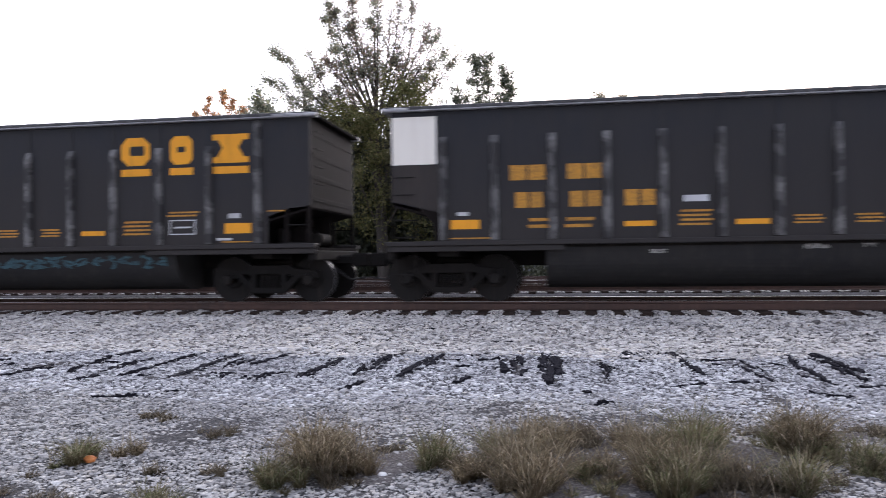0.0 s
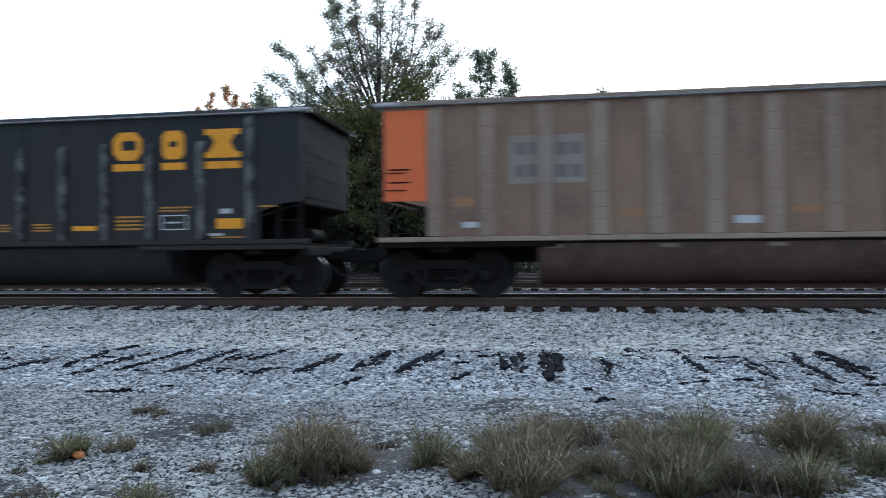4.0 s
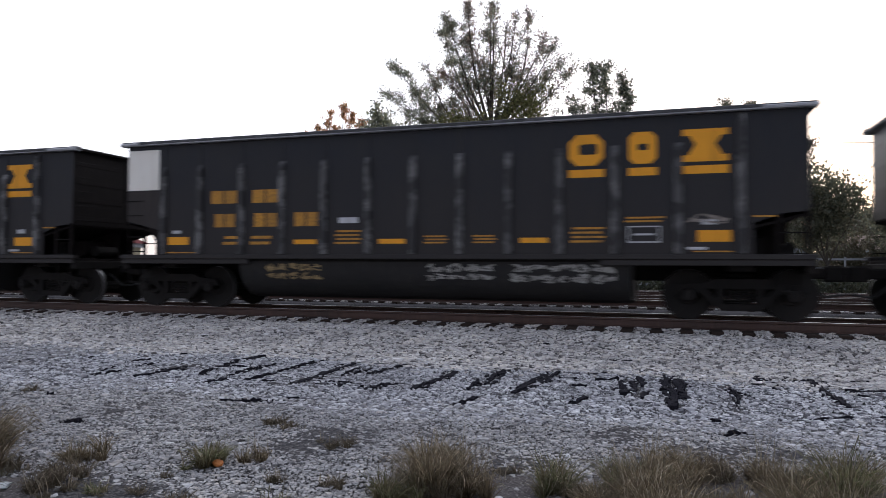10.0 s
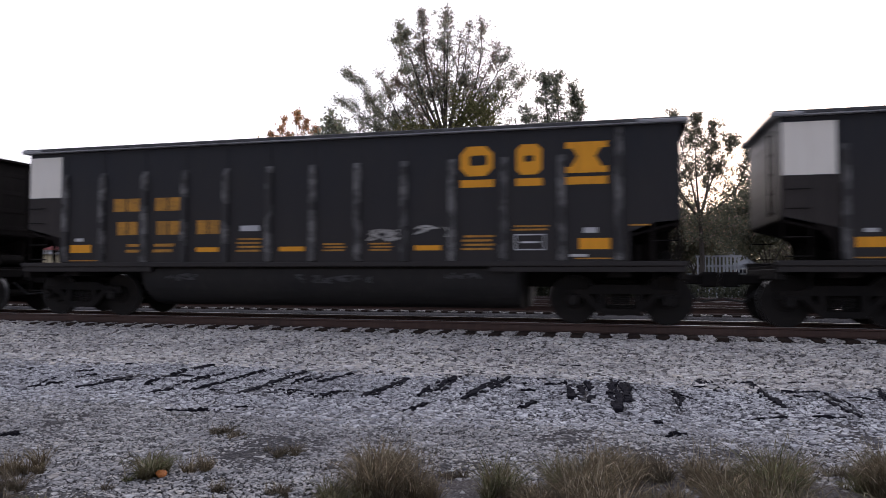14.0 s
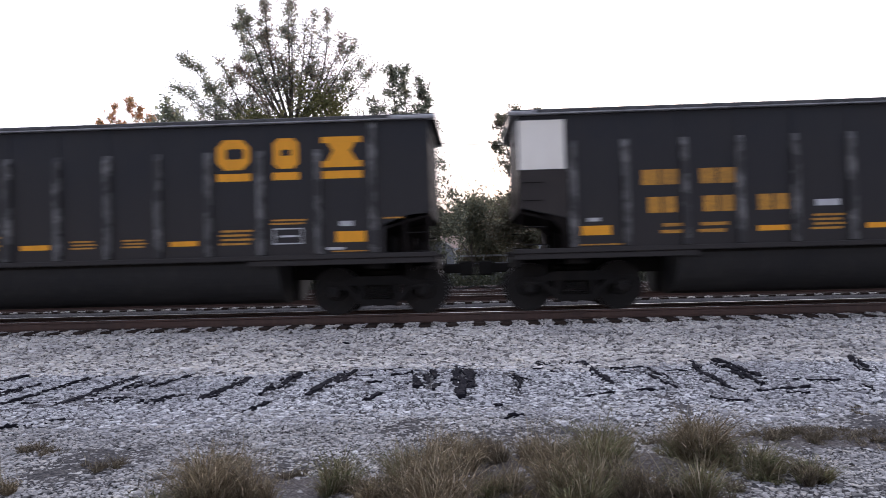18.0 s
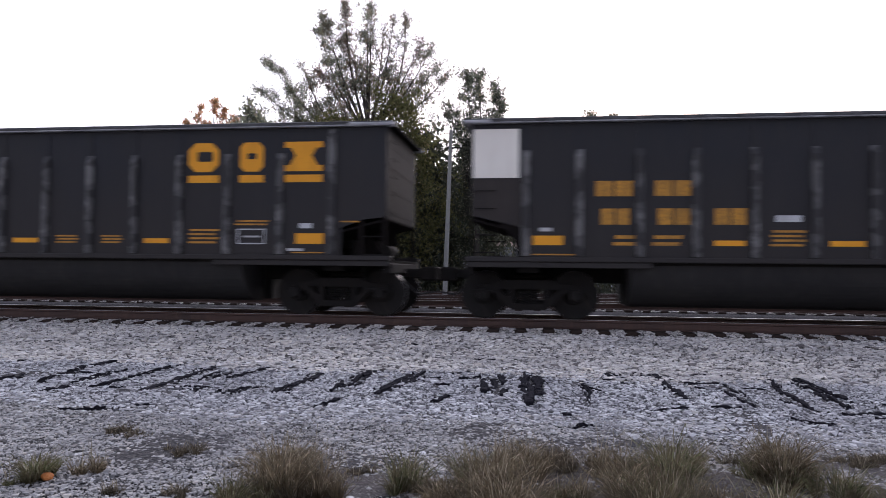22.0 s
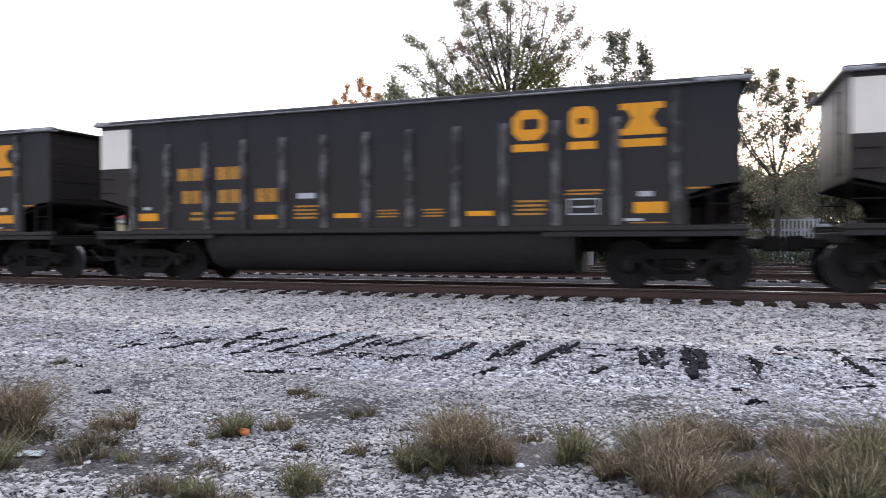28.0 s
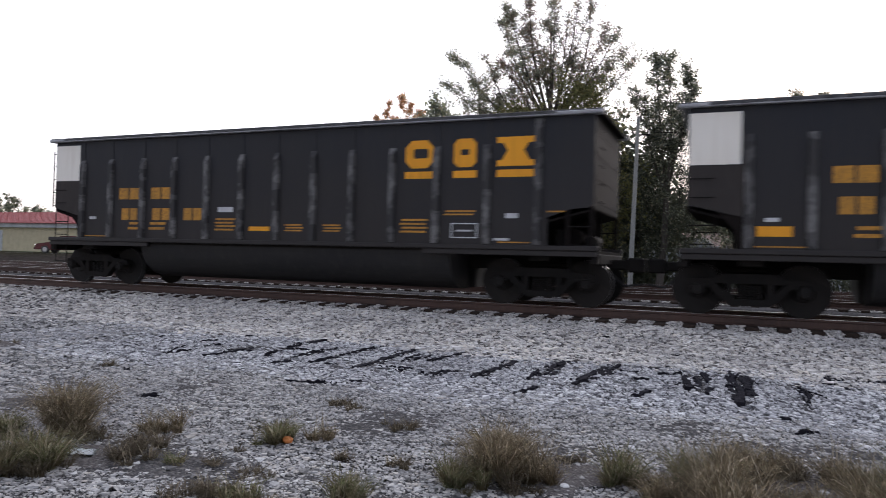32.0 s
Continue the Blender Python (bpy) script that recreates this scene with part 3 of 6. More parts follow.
def stones(count, area, size, seed, name, label, material, crib=None, bias=1.3):
    """Crushed stone strewn over a stretch, joined into one. crib: heaped between ties that end at y, start at x and lie a step apart, to a height."""
    rng = np.random.default_rng(seed)
    wide, deep = area[1] - area[0], area[3] - area[2]
    across = max(1, round(math.sqrt(count * wide / deep)))
    along = max(1, count // across)
    count = across * along
    i, j = np.meshgrid(np.arange(across), np.arange(along))
    x = area[0] + wide * (i.ravel() + 0.5 + rng.normal(0, 0.33, count)) / across
    y = area[2] + deep * np.clip((j.ravel() + 0.5 + rng.normal(0, 0.33, count)) / along, 0, 1) ** bias
    if not crib:
        y += 0.2 * np.sin(x * 1.3 + seed) + np.where(rng.uniform(0, 1, count) < 0.3, rng.normal(0, 0.25, count), 0)
        y = np.minimum(y, 13.53)
    s = size * rng.lognormal(0, 0.36, count)
    hollow = rng.uniform(0, 1, (509, 509))[np.floor(x / 0.13).astype(int) % 509, np.floor(y / 0.08).astype(int) % 509]
    s *= np.where(hollow < 0.12, 0.5, 1.0)
    lift = np.zeros(count)
    if crib:
        end, first, step, heap = crib
        off = (x - first) % step
        tie = (off < 0.125) | (off > step - 0.125)
        keep = ~tie | (y < end - 0.04)
        x, y, s, tie = x[keep], y[keep], s[keep], tie[keep]
        count = len(x)
        lift = np.where(tie, 0.02, heap + 0.03 * rng.uniform(0, 1, count)) * np.clip((y - end + 0.35) / 0.3, 0, 1)
    bare = np.zeros(count, bool)
    for px, py, rx, ry, _ in SOIL:
        bare |= ((x - px) / rx) ** 2 + ((y - py) / ry) ** 2 < rng.uniform(0.2, 1.3, count)
    for (ax, ay), (bx, by), tw, _, _ in TIES:
        dx, dy = bx - ax, by - ay
        k = np.clip(((x - ax) * dx + (y - ay) * dy) / (dx * dx + dy * dy), 0, 1)
        s[(np.hypot(x - ax - k * dx, y - ay - k * dy) < 0.45 * tw) & (rng.uniform(0, 1, count) < 0.62)] *= 0.25
    s[bare & (rng.uniform(0, 1, count) < 0.55)] *= 0.4
    # three-sided chips: a tilted top face and a broken side below each edge
    around = np.arange(3) * math.tau / 3
    top = np.stack([0.72 * np.cos(around), 0.72 * np.sin(around), np.full(3, 0.2)], -1)
    foot = np.stack([0.62 * np.cos(around + 1.05), 0.62 * np.sin(around + 1.05), np.full(3, -0.25)], -1)
    v = np.concatenate([top, foot])[None] * rng.uniform(0.72, 1.22, (count, 6, 3))
    v[:, :, 1] *= rng.uniform(0.6, 1.05, (count, 1))
    v *= s[:, None, None]
    yaw, tilt = rng.uniform(0, math.tau, count), rng.normal(0, 0.14, count)
    c, q = np.cos(tilt)[:, None], np.sin(tilt)[:, None]
    v[..., 1], v[..., 2] = c * v[..., 1] - q * v[..., 2], q * v[..., 1] + c * v[..., 2]
    c, q = np.cos(yaw)[:, None], np.sin(yaw)[:, None]
    v[..., 0], v[..., 1] = c * v[..., 0] - q * v[..., 1], q * v[..., 0] + c * v[..., 1]
    v += np.stack([x, y, ground_z(x, y) + rng.uniform(0.0, 0.3, count) * s + lift], -1)[:, None]
    tris = np.array([(0, 1, 2), (1, 0, 3), (2, 1, 4), (0, 2, 5)])
    f = (tris[None] + 6 * np.arange(count)[:, None, None]).reshape(-1, 3)
    ob = new(name, mesh_from(name, v.reshape(-1, 3), f, material))
    return tagged(ob, label, "gravel", kind="stuff")


TIE_STEP = 0.527
LOT = "crushed grey limestone gravel covering the lot"
stones(76000, (-6.6, -1.2, 1.9, 6.7), 0.0178, 3, "gravel", LOT, LOT_STONE, bias=1.1)
stones(56000, (-1.2, 4.2, 3.1, 6.7), 0.0178, 13, "gravel", LOT, LOT_STONE, bias=1.1)
stones(12000, (-9.0, -6.6, 2.6, 6.7), 0.025, 14, "gravel", LOT, LOT_STONE, bias=1.1)
stones(4000, (4.2, 6.2, 4.4, 6.7), 0.025, 15, "gravel", LOT, LOT_STONE, bias=1.1)
stones(76000, (-10.5, 7.2, 6.2, 9.6), 0.0255, 8, "fine_gravel", "fine bluish-grey crushed stone where a track was lifted", FINE_STONE, bias=1.0)
stones(90000, (-14, 9.5, 9.2, 13.5), 0.039, 9, "ballast_shoulder", "coarse pale limestone ballast beside the track", PALE_STONE, bias=1.0)
stones(24000, (-22, -8.5, 3.0, 9.5), 0.04, 4, "gravel", "crushed grey limestone gravel covering the lot", LOT_STONE, bias=1.0)
stones(9000, (-26, -13.6, 9.2, 13.5), 0.06, 7, "ballast_shoulder", "coarse pale limestone ballast beside the track", PALE_STONE, bias=1.0)
stones(8000, (5.5, 12, 3.5, 13.5), 0.05, 5, "gravel", "crushed grey limestone gravel covering the lot", LOT_STONE, bias=1.0)
stones(12000, (-9, 7, -5, 1.5), 0.04, 18, "gravel", LOT, LOT_STONE, bias=1.0)
stones(36000, (-24, 11, 13.2, 14.04), 0.03, 6, "track_ballast", "pale crushed stone ballast heaped between the ties", PALE_STONE, (13.65, -34, TIE_STEP, 0.05), 1.0)
stones(7000, (-24, 11, 15.72, 16.5), 0.04, 16, "track_ballast", "pale crushed stone ballast heaped between the ties", PALE_STONE, (13.65, -34, TIE_STEP, 0.05), 1.0)
stones(12000, (-42, 19, 21.82, 22.12), 0.03, 17, "track_ballast", "pale crushed stone ballast along the second track", PALE_STONE, (21.7, -44, 0.55, 0.02), 1.0)


# ---- tracks ----
def rail_mesh(length):
    """A flat-bottomed rail, 0.18 m high."""
    out = [(-0.07, 0), (0.07, 0), (0.07, 0.012), (0.012, 0.03), (0.012, 0.13), (0.036, 0.142), (0.036, 0.178), (-0.036, 0.178), (-0.036, 0.142), (-0.012, 0.13), (-0.012, 0.03), (-0.07, 0.012)]
    return prism(bmesh.new(), out, -length / 2, length / 2, "x")


def track(name, y, z, x0, x1, tie_step, label, tie_from, tie_to):
    t = thing(name, label, "railway track", at=pose((x0 + x1) / 2, y, z - 0.18), kind="structure")
    for side in (-1, 1):
        r = part("rail", rail_mesh(x1 - x0), RAIL_RUST, t)
        r.location.y = side * (GAUGE)
        part("rail_head", boxes((-(x1 - x0) / 2, (x1 - x0) / 2, -0.034, 0.034, 0.178, 0.181)), RAIL_TOP, r, "polished steel running surface")
    rng = random.Random(int(y * 10))
    tie = finish(bevel(boxes((-0.11, 0.11, -1.3, 1.3, -0.17, 0.0)), 0.012), "tie", TIE_WOOD)
    x = tie_from
    while x < tie_to:
        k = part("tie", tie, TIE_WOOD, t)
        k.location = (x - (x0 + x1) / 2 + rng.uniform(-0.02, 0.02), rng.uniform(-0.05, 0.05), 0.002 + rng.uniform(-0.015, 0.01))
        k.rotation_euler.z = rng.uniform(-0.02, 0.02)
        x += tie_step
    return t


track("track_1", TRACK_Y, RAIL_Z, -160, 160, TIE_STEP, "main railway track with rusty rails on dark wooden ties", -34, 14)
track("track_2", 23.1, 0.4, -160, 160, 0.55, "second railway track with rusty rails behind the train", -44, 16)
track("track_3", 28.3, 0.36, -160, 160, 0.64, "third railway track with rusty rails", -50, 16)
track("track_4", 32.9, 0.36, -160, 160, 0.64, "far railway track with rusty rails", -56, 16)


# ---- the train ----
Z0 = RAIL_Z  # rail head; the cars are built from it
SIDE = 1.54
BODY = 14.5
RIBS = [1.03, 2.03, 3.13, 4.15, 5.17, 6.2, 7.2, 8.2, 9.2, 10.19, 11.22, 12.34, 13.4]


def zl(z):
    return z - Z0


def truck(car, x, ring):
    """A three-piece freight truck: bolster, two side frames with springs, two wheelsets."""
    t = part("truck", bevel(boxes((-0.22, 0.22, -0.95, 0.95, 0.42, 0.78), (-0.35, 0.35, -0.3, 0.3, 0.78, 0.9)), 0.03), CAST_IRON, car, "sooty cast steel truck bolster")
    t.location.x = x
    for s in (-1, 1):
        y0, y1 = s * 0.93, s * 1.1
        bm = bmesh.new()
        lo, hi = min(y0, y1), max(y0, y1)
        prism(bm, [(-1.12, 0.52), (-1.08, 0.66), (-0.62, 0.7), (-0.45, 0.78), (0.45, 0.78), (0.62, 0.7), (1.08, 0.66), (1.12, 0.52), (0.72, 0.52), (0.6, 0.6), (-0.6, 0.6), (-0.72, 0.52)], lo, hi)
        prism(bm, [(-0.72, 0.56), (-0.36, 0.2), (0.36, 0.2), (0.72, 0.56), (0.58, 0.6), (0.3, 0.32), (-0.3, 0.32), (-0.58, 0.6)], lo, hi)
        prism(bm, [(-0.4, 0.3), (-0.28, 0.3), (-0.28, 0.66), (-0.4, 0.66)], lo, hi)
        prism(bm, [(0.28, 0.3), (0.4, 0.3), (0.4, 0.66), (0.28, 0.66)], lo, hi)
        f = part("side_frame", bm, CAST_IRON, t, "cast steel side frame")
        for cx in (-0.15, 0.0, 0.15):
            sp, rings = bmesh.new(), []
            for k in range(13):
                r = 0.064 if k % 2 else 0.046
                rings.append([sp.verts.new((cx + r * math.cos(a * math.tau / 8), s * 1.02 + r * math.sin(a * math.tau / 8), 0.32 + 0.021 * k)) for a in range(8)])
            for p, q in zip(rings, rings[1:]):
                for a in range(8):
                    sp.faces.new((p[a], p[(a + 1) % 8], q[(a + 1) % 8], q[a]))
            part("spring", sp, WHEEL_STEEL, t)
        for ax in (-0.89, 0.89):
            part("bearing_adapter", bevel(boxes((ax - 0.15, ax + 0.15, lo - 0.01, hi + 0.01, 0.5, 0.6)), 0.02), CAST_IRON, t)
    for ax in (-0.89, 0.89):
        bm = bmesh.new()
        tube(bm, (0, -1.15, 0), (0, 1.15, 0), 0.08, sides=10)
        for s in (-1, 1):
            for a, b, r0, r1 in ((0.685, 0.715, 0.49, 0.49), (0.715, 0.74, 0.483, 0.483), (0.74, 0.82, 0.48, 0.475), (0.82, 0.85, 0.2, 0.17), (1.1, 1.2, 0.13, 0.1)):
                tube(bm, (0, s * a, 0), (0, s * b, 0), r0, r1, 28 if r0 > 0.3 else 12)
            for k in range(3):
                an = k * math.tau / 3
                tube(bm, (0.06 * math.cos(an), s * 1.2, 0.06 * math.sin(an)), (0.06 * math.cos(an), s * 1.225, 0.06 * math.sin(an)), 0.02, sides=6)
        me = finish(bm, "wheelset", WHEEL_STEEL)
        me.materials.append(TREAD)
        for p in me.polygons:
            if math.hypot(p.center.x, p.center.z) > 0.44 and abs(p.normal.y) < 0.5 and 0.7 < abs(p.center.y) < 0.83:
                p.material_index = 1
        w = part("wheelset", me, None, t, "dark steel wheels on an axle")
        w.location = (ax, 0, 0.483)
        ring.append(w)
    return t


def tub_y(z):
    """Half breadth of the rounded belly at a height over the rail."""
    k = min(max((z - 0.27) / 0.88, 0), 1)
    return 0.55 + 0.88 * math.sqrt(1 - (1 - k) ** 2)


def build_car(paint, rib_paint, tub_paint, panel, brown=False, slim=False):
    car = new("coal_gondola")
    ring = []
    top = zl(4.2)
    for s in (-1, 1):
        lo, hi = sorted((s * SIDE, s * (SIDE - 0.03)))
        out = [(0, zl(2.43)), (0.97, zl(2.2)), (0.97, zl(1.64)), (13.6, zl(1.64)), (13.6, zl(2.2)), (14.05, zl(2.36)), (BODY, zl(2.4)), (BODY, top), (0, top)]
        part("side_sheet", prism(bmesh.new(), out, lo, hi), paint, car)
        for u in RIBS:
            w = 0.085 if slim or not brown else 0.175
            o = s * SIDE
            p = s * (SIDE + 0.075)
            bm = bmesh.new()
            full = brown or u > 13
            zt, zs, zb = zl(4.16) if full else zl(3.68), zl(4.05) if full else zl(3.54), zl(1.66)
            rows = [(zb, p), (zs, p), (zt, s * (SIDE + 0.012))]
            vs = []
            for z, q in rows:
                vs.append([bm.verts.new(c) for c in ((u - w, o, z), (u - w * 0.8, q, z), (u + w * 0.8, q, z), (u + w, o, z))])
            for a, b in zip(vs, vs[1:]):
                for i in range(3):
                    bm.faces.new((a[i], a[i + 1], b[i + 1], b[i]))
            bm.faces.new(vs[0])
            bm.faces.new(vs[-1][::-1])
            bmesh.ops.recalc_face_normals(bm, faces=bm.faces)
            rib = part("rib", bm, BROWN_MID_RIB if brown and not slim and not 4 < u < 6.5 else rib_paint, car)
            if brown and s < 0:
                seams = random.Random(int(u * 100))
                for k in range(7):
                    z, half = zl(1.9 + 0.31 * k + seams.uniform(-0.08, 0.08)), w * seams.uniform(0.45, 0.76)
                    part("weld_seam", boxes((u - half, u + half, p - 0.003, p, z, z + seams.uniform(0.008, 0.02))), BROWN_PAINT, rib)
            if not full:
                lo2, hi2 = sorted((s * SIDE, s * (SIDE + 0.012)))
                part("seam_strip", boxes((u - 0.05, u + 0.05, lo2, hi2, zl(3.68), zl(4.17))), paint, car)
        lo, hi = sorted((s * (SIDE + 0.09), s * (SIDE - 0.1)))
        part("side_sill", bevel(boxes((-0.12, BODY + 0.12, lo, hi, zl(1.55), zl(1.645))), 0.012), MAROON_SILL if slim else rib_paint if brown else paint, car)
        for c0, c1 in ((-0.1, 3.35), (10.95, BODY + 0.1)):
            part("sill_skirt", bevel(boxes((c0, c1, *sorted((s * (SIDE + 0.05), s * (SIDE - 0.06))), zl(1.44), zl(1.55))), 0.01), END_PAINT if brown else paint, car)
        tub = [(s * tub_y(z), z) for z in np.linspace(0.275, 1.12, 12)] + [(s * 0.25, 1.12), (s * 0.25, 0.275)]
        part("tub", prism(bmesh.new(), tub, 3.0, 11.5, "x"), tub_paint, car, smooth=False)
        for u in (3.3, 5.4, 7.3, 9.25, 11.2) if brown and s < 0 else ():
            z = zl(1.45)
            part("tub_lug", bevel(boxes((u - 0.15, u + 0.15, -tub_y(z) - 0.02, -tub_y(z) + 0.05, z - 0.04, z + 0.04)), 0.01), BROWN_RIB, car, "pale dusty lug")
        part("top_chord", bevel(boxes((-0.16, BODY + 0.16, *sorted((s * (SIDE + 0.07), s * (SIDE - 0.12))), top + 0.016, top + 0.09)), 0.012), BROWN_RIB if brown else CHORD_PAINT, car, "worn top chord")
        part("chord_lip", bevel(boxes((-0.16, BODY + 0.16, *sorted((s * (SIDE + 0.1), s * (SIDE - 0.1))), top - 0.012, top + 0.016)), 0.006), CHORD, car, "thin pale lip")
        # added pale plates put the sky's glint into the chord ends
        for c0, c1 in ((-0.17, 0.36), (BODY - 0.75, BODY + 0.17)):
            part("corner_cap", bevel(boxes((c0, c1, *sorted((s * (SIDE + 0.104), s * (SIDE + 0.06))), top + 0.004, top + 0.06)), 0.012), CHORD_GLINT, car, "pale corner plate painting a sky glint")
    for e, d in ((0.0, 1), (BODY, -1)):
        part("end_sheet", boxes((*sorted((e, e + d * 0.03)), -SIDE + 0.03, SIDE - 0.03, zl(2.35), top)), LEAD_END_SHEEN if d > 0 else TRAIL_END_PAINT, car, "end wall with sky sheen painted in above" if d > 0 else "sooty ribbed end wall")
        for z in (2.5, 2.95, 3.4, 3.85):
            part("end_rib", bevel(boxes((*sorted((e, e - d * 0.01)), -SIDE + 0.1, SIDE - 0.1, zl(z), zl(z) + 0.1)), 0.004), LEAD_END_SHEEN if d > 0 else TRAIL_END_PAINT, car)
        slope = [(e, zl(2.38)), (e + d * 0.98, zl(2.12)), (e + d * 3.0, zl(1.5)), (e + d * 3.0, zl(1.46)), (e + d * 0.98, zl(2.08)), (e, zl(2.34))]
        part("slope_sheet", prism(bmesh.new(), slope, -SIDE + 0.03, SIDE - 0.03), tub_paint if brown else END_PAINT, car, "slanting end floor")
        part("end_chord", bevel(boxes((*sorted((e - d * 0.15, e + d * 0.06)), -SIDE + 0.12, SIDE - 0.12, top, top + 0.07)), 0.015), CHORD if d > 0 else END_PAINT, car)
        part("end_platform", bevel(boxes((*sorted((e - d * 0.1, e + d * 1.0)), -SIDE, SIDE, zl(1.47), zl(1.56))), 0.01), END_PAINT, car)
        part("end_sill", bevel(boxes((*sorted((e - d * 0.12, e + d * 0.02)), -SIDE, SIDE, zl(1.3), zl(1.5))), 0.015), CAST_IRON, car)
        for s in (-1, 1):
            y = s * (SIDE - 0.03)
            w = 0.026 if d > 0 else 0.075
            part("corner_post", bevel(boxes((*sorted((e, e + d * w)), y - w / 2, y + w / 2, zl(1.56), zl(2.42))), 0.008), END_PAINT, car)
            part("brace_post", bevel(boxes((*sorted((e + d * 0.46, e + d * (0.46 + w))), y - w / 2, y + w / 2, zl(1.56), zl(2.34))), 0.008), END_PAINT, car)
            if d > 0:
                web = [(0.5, zl(2.33)), (0.94, zl(2.23)), (0.94, zl(1.62)), (0.86, zl(1.62)), (0.8, zl(2.0))]
                part("gusset", prism(bmesh.new(), web, *sorted((y - 0.012, y + 0.012))), END_PAINT, car, "sooty triangular gusset plate")
            for z in (1.72, 2.06) if d > 0 else (1.66, 2.02):
                part("ladder_rung", tube(bmesh.new(), (e + d * 0.04, y - s * -0.03, zl(z)), (e + d * 0.5, y + s * 0.03, zl(z)), 0.013, sides=6), CAST_IRON, car)
            part("step", tube(tube(tube(bmesh.new(), (e + d * 0.05, y, zl(1.5)), (e + d * 0.05, y, zl(1.0)), 0.014, sides=6), (e + d * 0.45, y, zl(1.5)), (e + d * 0.45, y, zl(1.0)), 0.014, sides=6), (e + d * 0.05, y, zl(1.0)), (e + d * 0.45, y, zl(1.0)), 0.016, sides=6), CAST_IRON, car, "sill step")
        for z in (2.5, 2.85, 3.2, 3.55, 3.9):
            part("end_rung", tube(bmesh.new(), (e - d * 0.11, -SIDE + 0.02, zl(z)), (e - d * 0.11, -SIDE + 0.46, zl(z)), 0.013, sides=6), CAST_IRON, car)
        for y in (-SIDE + 0.03, -SIDE + 0.45) if d > 0 else ():
            part("ladder_stile", bevel(boxes((*sorted((e - d * 0.13, e - d * 0.1)), y - 0.012, y + 0.012, zl(2.45), zl(3.95))), 0.004), END_PAINT, car)
        if d > 0:
            for z in (2.56, 2.9):
                part("grab_iron", tube(bmesh.new(), (0.06, -SIDE - 0.055, zl(z)), (0.46, -SIDE - 0.055, zl(z)), 0.012, sides=6), CAST_IRON, car, "thin dark grab iron")
        c = e - d * 0.84
        bm = boxes((*sorted((e, e - d * 0.5)), -0.1, 0.1, 0.78, 0.98), (*sorted((e - d * 0.45, c + d * 0.02)), -0.17, 0.15, 0.73, 1.03))
        part("coupler", bevel(bm, 0.03), CAST_IRON, car, "cast steel knuckle coupler")
        part("air_hose", tube(tube(bmesh.new(), (e - d * 0.1, -0.4, 0.75), (e - d * 0.45, -0.3, 0.45), 0.025, sides=6), (e - d * 0.45, -0.3, 0.45), (e - d * 0.8, -0.15, 0.5), 0.025, sides=6), COAL, car, "black rubber air hose")
    # added dark plate, darkens the open end bay from behind
    part("brake_bulkhead", bevel(boxes((13.62, 14.38, 0.1, 0.16, zl(1.56), zl(2.3))), 0.01), END_PAINT, car, "added dark plate closing the end opening")
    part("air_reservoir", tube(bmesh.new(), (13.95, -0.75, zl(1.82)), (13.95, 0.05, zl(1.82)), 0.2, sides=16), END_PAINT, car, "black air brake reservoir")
    part("brake_cylinder", tube(bmesh.new(), (14.3, -0.6, zl(1.75)), (14.3, 0.05, zl(1.75)), 0.13, sides=14), CAST_IRON, car, "black air brake cylinder")
    part("brake_valve", bevel(boxes((13.66, 13.8, -1.1, -0.8, zl(1.6), zl(1.98))), 0.03), CAST_IRON, car, "brake control valve")
    part("center_sill", boxes((0.05, BODY - 0.05, -0.22, 0.22, 0.72, 1.08)), CAST_IRON, car)
    part("cross_floor", boxes((2.9, 11.6, -1.45, 1.45, 1.08, 1.16)), CAST_IRON, car)
    for u in (1.09, 13.41):
        truck(car, u, ring)
        part("bolster_arm", bevel(boxes((u - 0.2, u + 0.2, -1.4, 1.4, 0.92, 1.16)), 0.02), CAST_IRON, car)
    # heaped coal
    rng = np.random.default_rng(7)
    gx, gy = np.meshgrid(np.linspace(0.1, BODY - 0.1, 60), np.linspace(-1.4, 1.4, 15))
    crown = (1 - (gy / 1.4) ** 2) * np.clip(np.minimum(gx, BODY - gx) / 1.6, 0, 1)
    gz = top + 0.02 + 0.2 * crown + 0.05 * np.sin(gx * 1.7 + 1) * crown + rng.normal(0, 0.02, gx.shape)
    n, m = gx.shape
    i = (np.arange(n - 1)[:, None] * m + np.arange(m - 1)).ravel()
    part("coal_load", mesh_from("coal_load", np.stack([gx, gy, gz], -1).reshape(-1, 3), np.stack([i, i + 1, i + m + 1, i + m], -1), COAL), COAL, car, "heaped black coal")
    if not brown:
        bay = [(0.01, zl(2.44)), (0.96, zl(2.22)), (0.96, zl(3.14)), (0.01, zl(3.14))]
        part("end_bay_plate", prism(bmesh.new(), bay, -SIDE - 0.006, -SIDE - 0.001), BAY_PAINT, car, "dusty brown-grey end bay")
    part("end_panel", boxes((0.02, 0.9, -SIDE - 0.012, -SIDE - 0.001, zl(3.15), zl(4.09)) if not brown else (0.02, 0.88, -SIDE - 0.012, -SIDE - 0.001, zl(2.35), zl(4.12))), panel, car)
    return car


F = -SIDE - 0.006  # painted marks lie on the near side sheet


def plate(bm, x0, x1, z0, z1, y=F):
    return box(bm, x0, x1, y, -SIDE, zl(z0), zl(z1))


def mark_mesh(name, rects, material):
    bm = bmesh.new()
    for r in rects:
        plate(bm, *r)
    return finish(bm, name, material)


